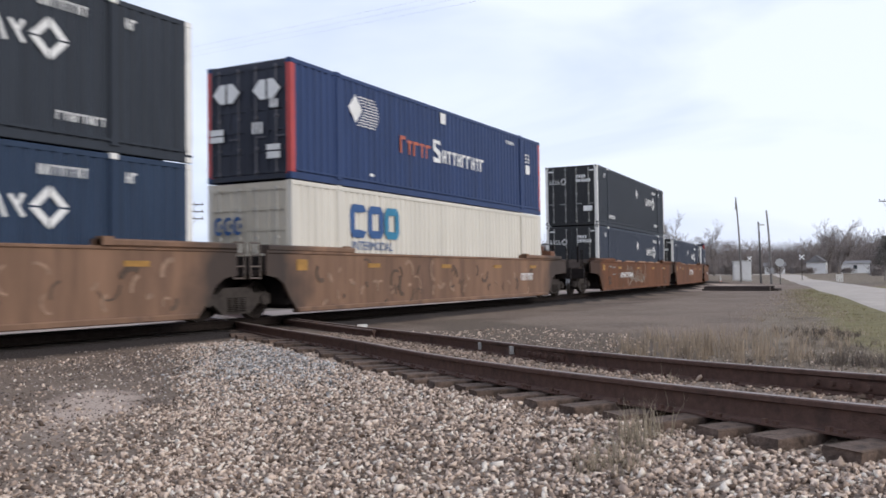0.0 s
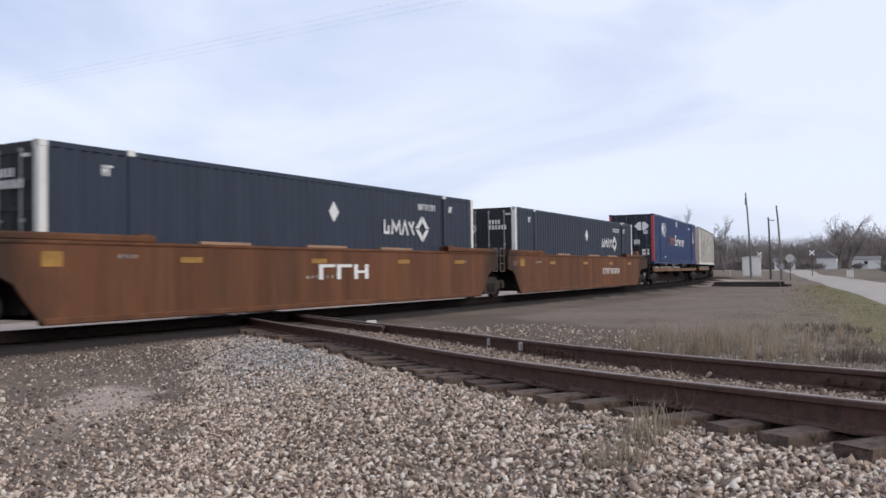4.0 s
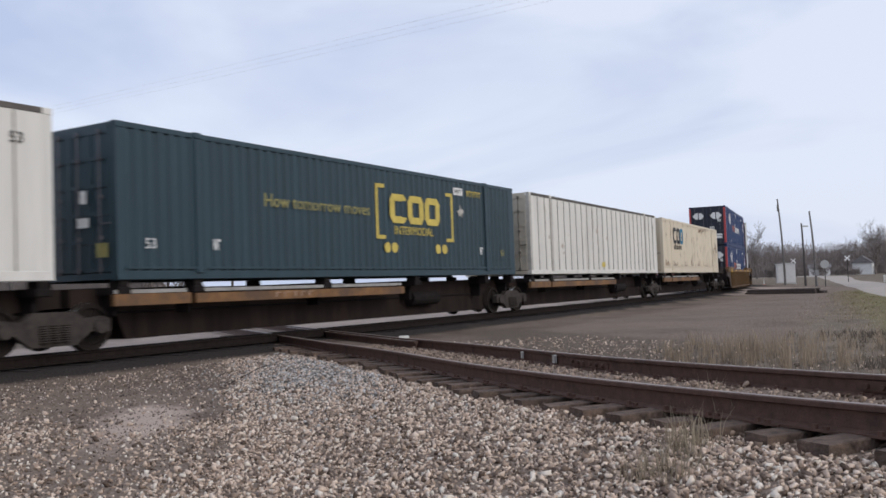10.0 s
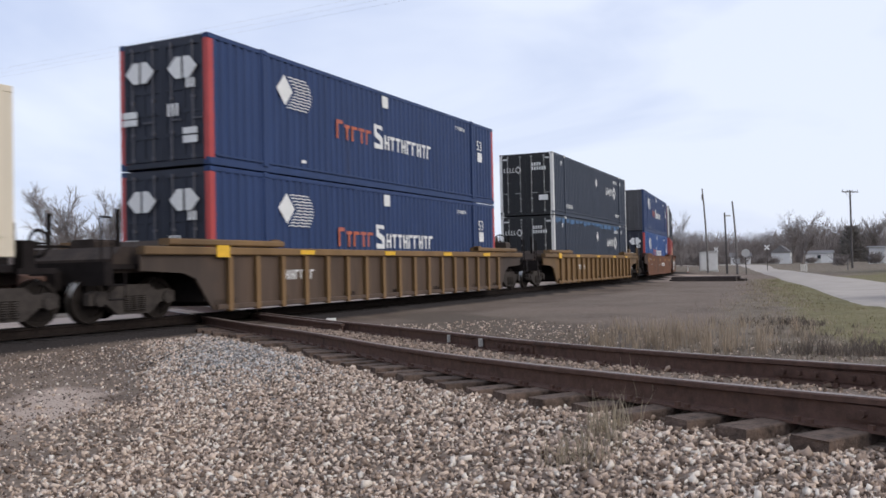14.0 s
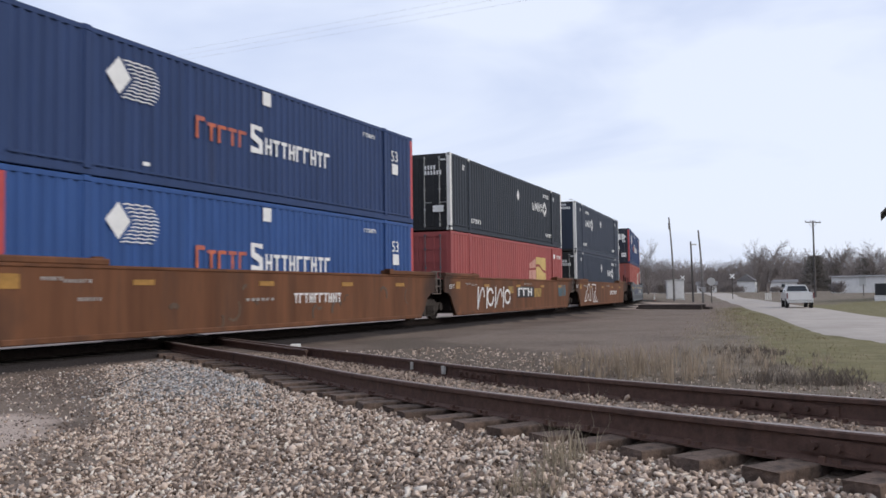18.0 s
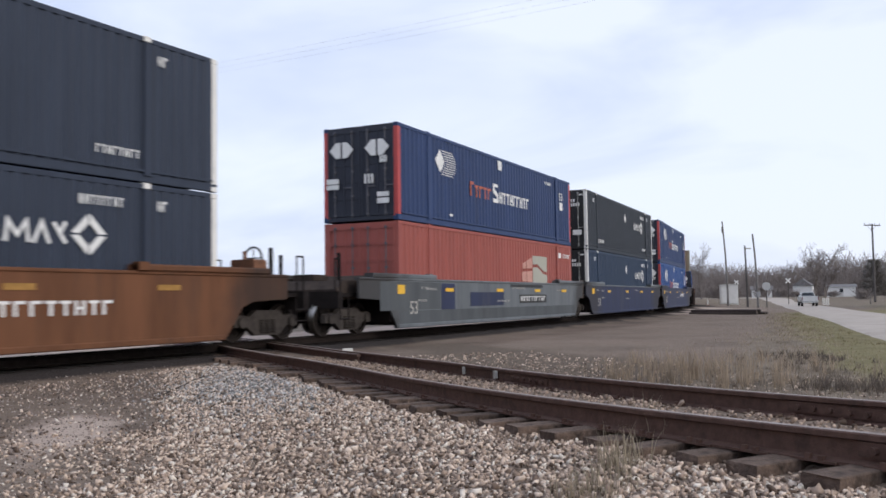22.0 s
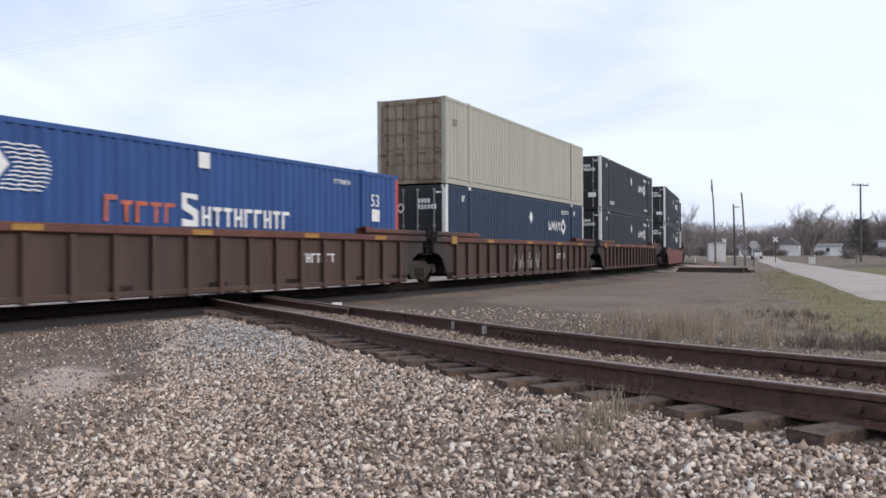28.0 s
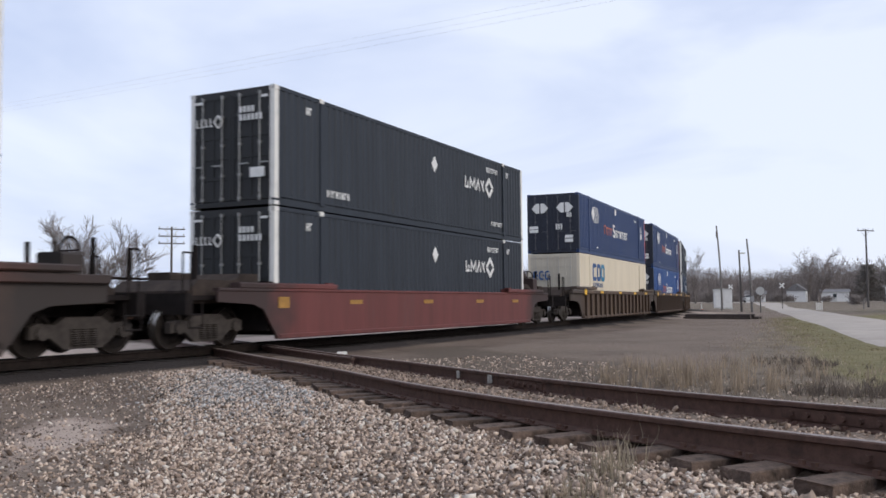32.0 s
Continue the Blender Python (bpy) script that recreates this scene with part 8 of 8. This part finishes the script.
for k in range(3):
    a0, b0 = Vector((-29.5 + k * 0.75, 52.6 + k * 0.28, 12.1)), Vector((58.0 + k * 0.65, -1.6 + k * 0.4, 12.7))
    pts = [a0.lerp(b0, t) - Vector((0, 0, 2.2 * t * (1 - t))) for t in np.linspace(0, 1, 24)]
    v = [p + o for p in pts for o in (Vector((0, 0, 0.0028)), Vector((0.0015, 0.0024, -0.0014)), Vector((-0.0015, -0.0024, -0.0014)))]
    cab = Shape().add(v, [(3 * i + j, 3 * i + (j + 1) % 3, 3 * i + 3 + (j + 1) % 3, 3 * i + 3 + j) for i in range(len(pts) - 1) for j in range(3)])
    tagged(part("overhead_cable", cab, M["cable"], None), "thin overhead power cable between utility poles", "cable", "overhead cables")


# ---- the pick-up truck ----
tk = thing("pickup_truck", "white pick-up truck driving away on the road", "pick-up truck")
TS = 0.84


def tpart(name, sh, mat, parent, label=""):
    sh.v = [tuple(k * TS for k in p) for p in sh.v]
    return part(name, sh, mat, parent, label)


low_body = [(-0.64, 0.55), (-0.64, 1.20), (1.45, 1.22), (2.6, 1.08), (2.7, 0.6)]
tpart("body", Shape().prism_y(low_body, -0.93, 0.93), M["truck_white"], tk)
roof = [(x, y, z) for x, w, z in ((-0.6, 0.88, 1.19), (1.45, 0.88, 1.2), (0.85, 0.66, 1.76), (-0.42, 0.66, 1.76)) for y in (-w, w)]
tpart("cab", Shape().add(roof, [(0, 1, 3, 2), (2, 3, 5, 4), (4, 5, 7, 6), (6, 7, 1, 0), (0, 2, 4, 6), (1, 7, 5, 3)]), M["truck_white"], tk)
for s in (-1, 1):
    tpart("bed_side", Shape().box(-2.7, -0.64, s * 0.87 - 0.06, s * 0.87 + 0.06, 0.55, 1.18, 0.03), M["truck_white"], tk)
tpart("bed_floor", Shape().box(-2.66, -0.64, -0.8, 0.8, 0.58, 0.72), M["black_steel"], tk)
tpart("tailgate", Shape().box(-2.76, -2.69, -0.8, 0.8, 0.62, 1.14, 0.02), M["truck_white"], tk)
tpart("rear_window", Shape().add([(-0.60, -0.76, 1.27), (-0.60, 0.76, 1.27), (-0.47, 0.60, 1.68), (-0.47, -0.60, 1.68), (-0.54, -0.76, 1.27), (-0.54, 0.76, 1.27), (-0.41, 0.60, 1.68), (-0.41, -0.60, 1.68)], [(0, 1, 2, 3), (4, 7, 6, 5), (0, 4, 5, 1), (2, 6, 7, 3), (1, 5, 6, 2), (0, 3, 7, 4)]), M["window"], tk)
tpart("bumper", Shape().box(-2.9, -2.68, -0.9, 0.9, 0.42, 0.60, 0.03), M["galv"], tk)
for s in (-1, 1):
    tpart("tail_lamp", Shape().box(-2.74, -2.68, s * 0.92 - 0.07, s * 0.92 + 0.01, 0.75, 1.12), M["tail_red"], tk)
    glass = [(x, s * (w + o), z) for o in (0.012, -0.02) for x, w, z in ((-0.40, 0.855, 1.27), (1.12, 0.855, 1.27), (0.72, 0.69, 1.69), (-0.30, 0.69, 1.69))]
    tpart("side_window", Shape().add(glass, [(0, 1, 2, 3), (4, 7, 6, 5), (0, 4, 5, 1), (1, 5, 6, 2), (2, 6, 7, 3), (3, 7, 4, 0)]), M["window"], tk)
    tpart("mirror", Shape().box(1.0, 1.15, s * 1.0 - 0.1, s * 1.0 + 0.1, 1.2, 1.4), M["black_steel"], tk)
    for x in (-1.75, 1.75):
        w_ = part("wheel", shared("truck_wheel", lambda: Shape().ring((0, 0, 0), "y", 0.0, 0.31, 0.21, 20)), M["rubber"], tk, at=pose(x * TS, s * 0.84 * TS, 0.31))
        part("hub_cap", shared("hub_cap", lambda: Shape().ring((0, 0, 0), "y", 0.0, 0.17, 0.225, 14)), M["galv"], w_)


# ---- what moves ----
def train_pose(off, t, z):
    s = off - float(np.interp(t, [a for a, b in PROGRESS], [b for a, b in PROGRESS]))
    s = max(-470.0, min(540.0, s))
    ax, ay, _ = on_line(s)
    bx, by, _ = on_line(s + 2 * HL)
    return pose((ax + bx) / 2, (ay + by) / 2, z, 0, 0, math.degrees(math.atan2(by - ay, bx - ax)))


TRUCK = [  # seconds, distance, bearing in degrees
    (17, 54, 26.5), (18, 62.5, 25.77), (19, 71.5, 25.0), (20, 81, 24.35), (21, 92, 23.68), (22, 101, 23.18), (23, 108, 22.7), (24, 116, 22.24),
    (25, 127, 21.83), (26, 138, 21.47), (27, 147, 21.2), (28, 154, 21.05), (29, 160, 20.92), (30, 167, 20.75), (31, 176, 20.5), (32, 187, 20.2)]


TRUCK_START = math.atan2(road_mid(-27.0)[3], road_mid(-27.0)[2])


def truck_at(t):
    if t < 17:
        x, y, ux, uy = road_mid(max(-28.0, 30.1 - 8.2 * (17 - t)))
        return x + 0.7 * uy, y - 0.7 * ux
    d = np.interp(t, [r[0] for r in TRUCK], [r[1] for r in TRUCK])
    a = radians(np.interp(t, [r[0] for r in TRUCK], [r[2] for r in TRUCK]))
    return d * math.sin(a), d * math.cos(a)


def truck_pose(t):
    x, y = truck_at(t)
    x0, y0 = truck_at(max(0, t - 1))
    x1, y1 = truck_at(min(32, t + 1))
    turn = math.atan2(y1 - y0, x1 - x0) if math.hypot(x1 - x0, y1 - y0) > 0.01 else TRUCK_START
    return pose(x, y, ground_at(x, y) + 0.05, 0, 0, math.degrees(turn))


def motions():
    for ob, off, z in TRAIN:
        walk(ob, [(t, train_pose(off, t, z)) for t, d in PROGRESS])
    for w, off, a in WHEELS:
        # turning while the car is in view
        m0 = pose(a, 0, 0.425)
        lo = hi = None
        for t in range(33):
            s = off - PROGRESS[t][1]
            if -26 < s < 62:
                lo = t if lo is None else lo
                hi = t
        rows = [(0.0, m0)]
        if lo is not None:
            lo, hi = max(0, lo), min(32, hi + 1)
            n = int(round((hi - lo) * FPS))
            turn = 0.0
            for i in range(1 if lo == 0 else 0, n + 1):
                turn = -math.degrees(12.85 / 0.425) * i / FPS
                rows.append((lo + i / FPS, pose(a, 0, 0.425, 0, -turn, 0)))
            if hi < 32:
                rows.append((32.0, rows[-1][1]))
        else:
            rows.append((32.0, m0))
        walk(w, rows)
    walk(tk, [(float(t), truck_pose(t)) for t in range(33)])


motions()
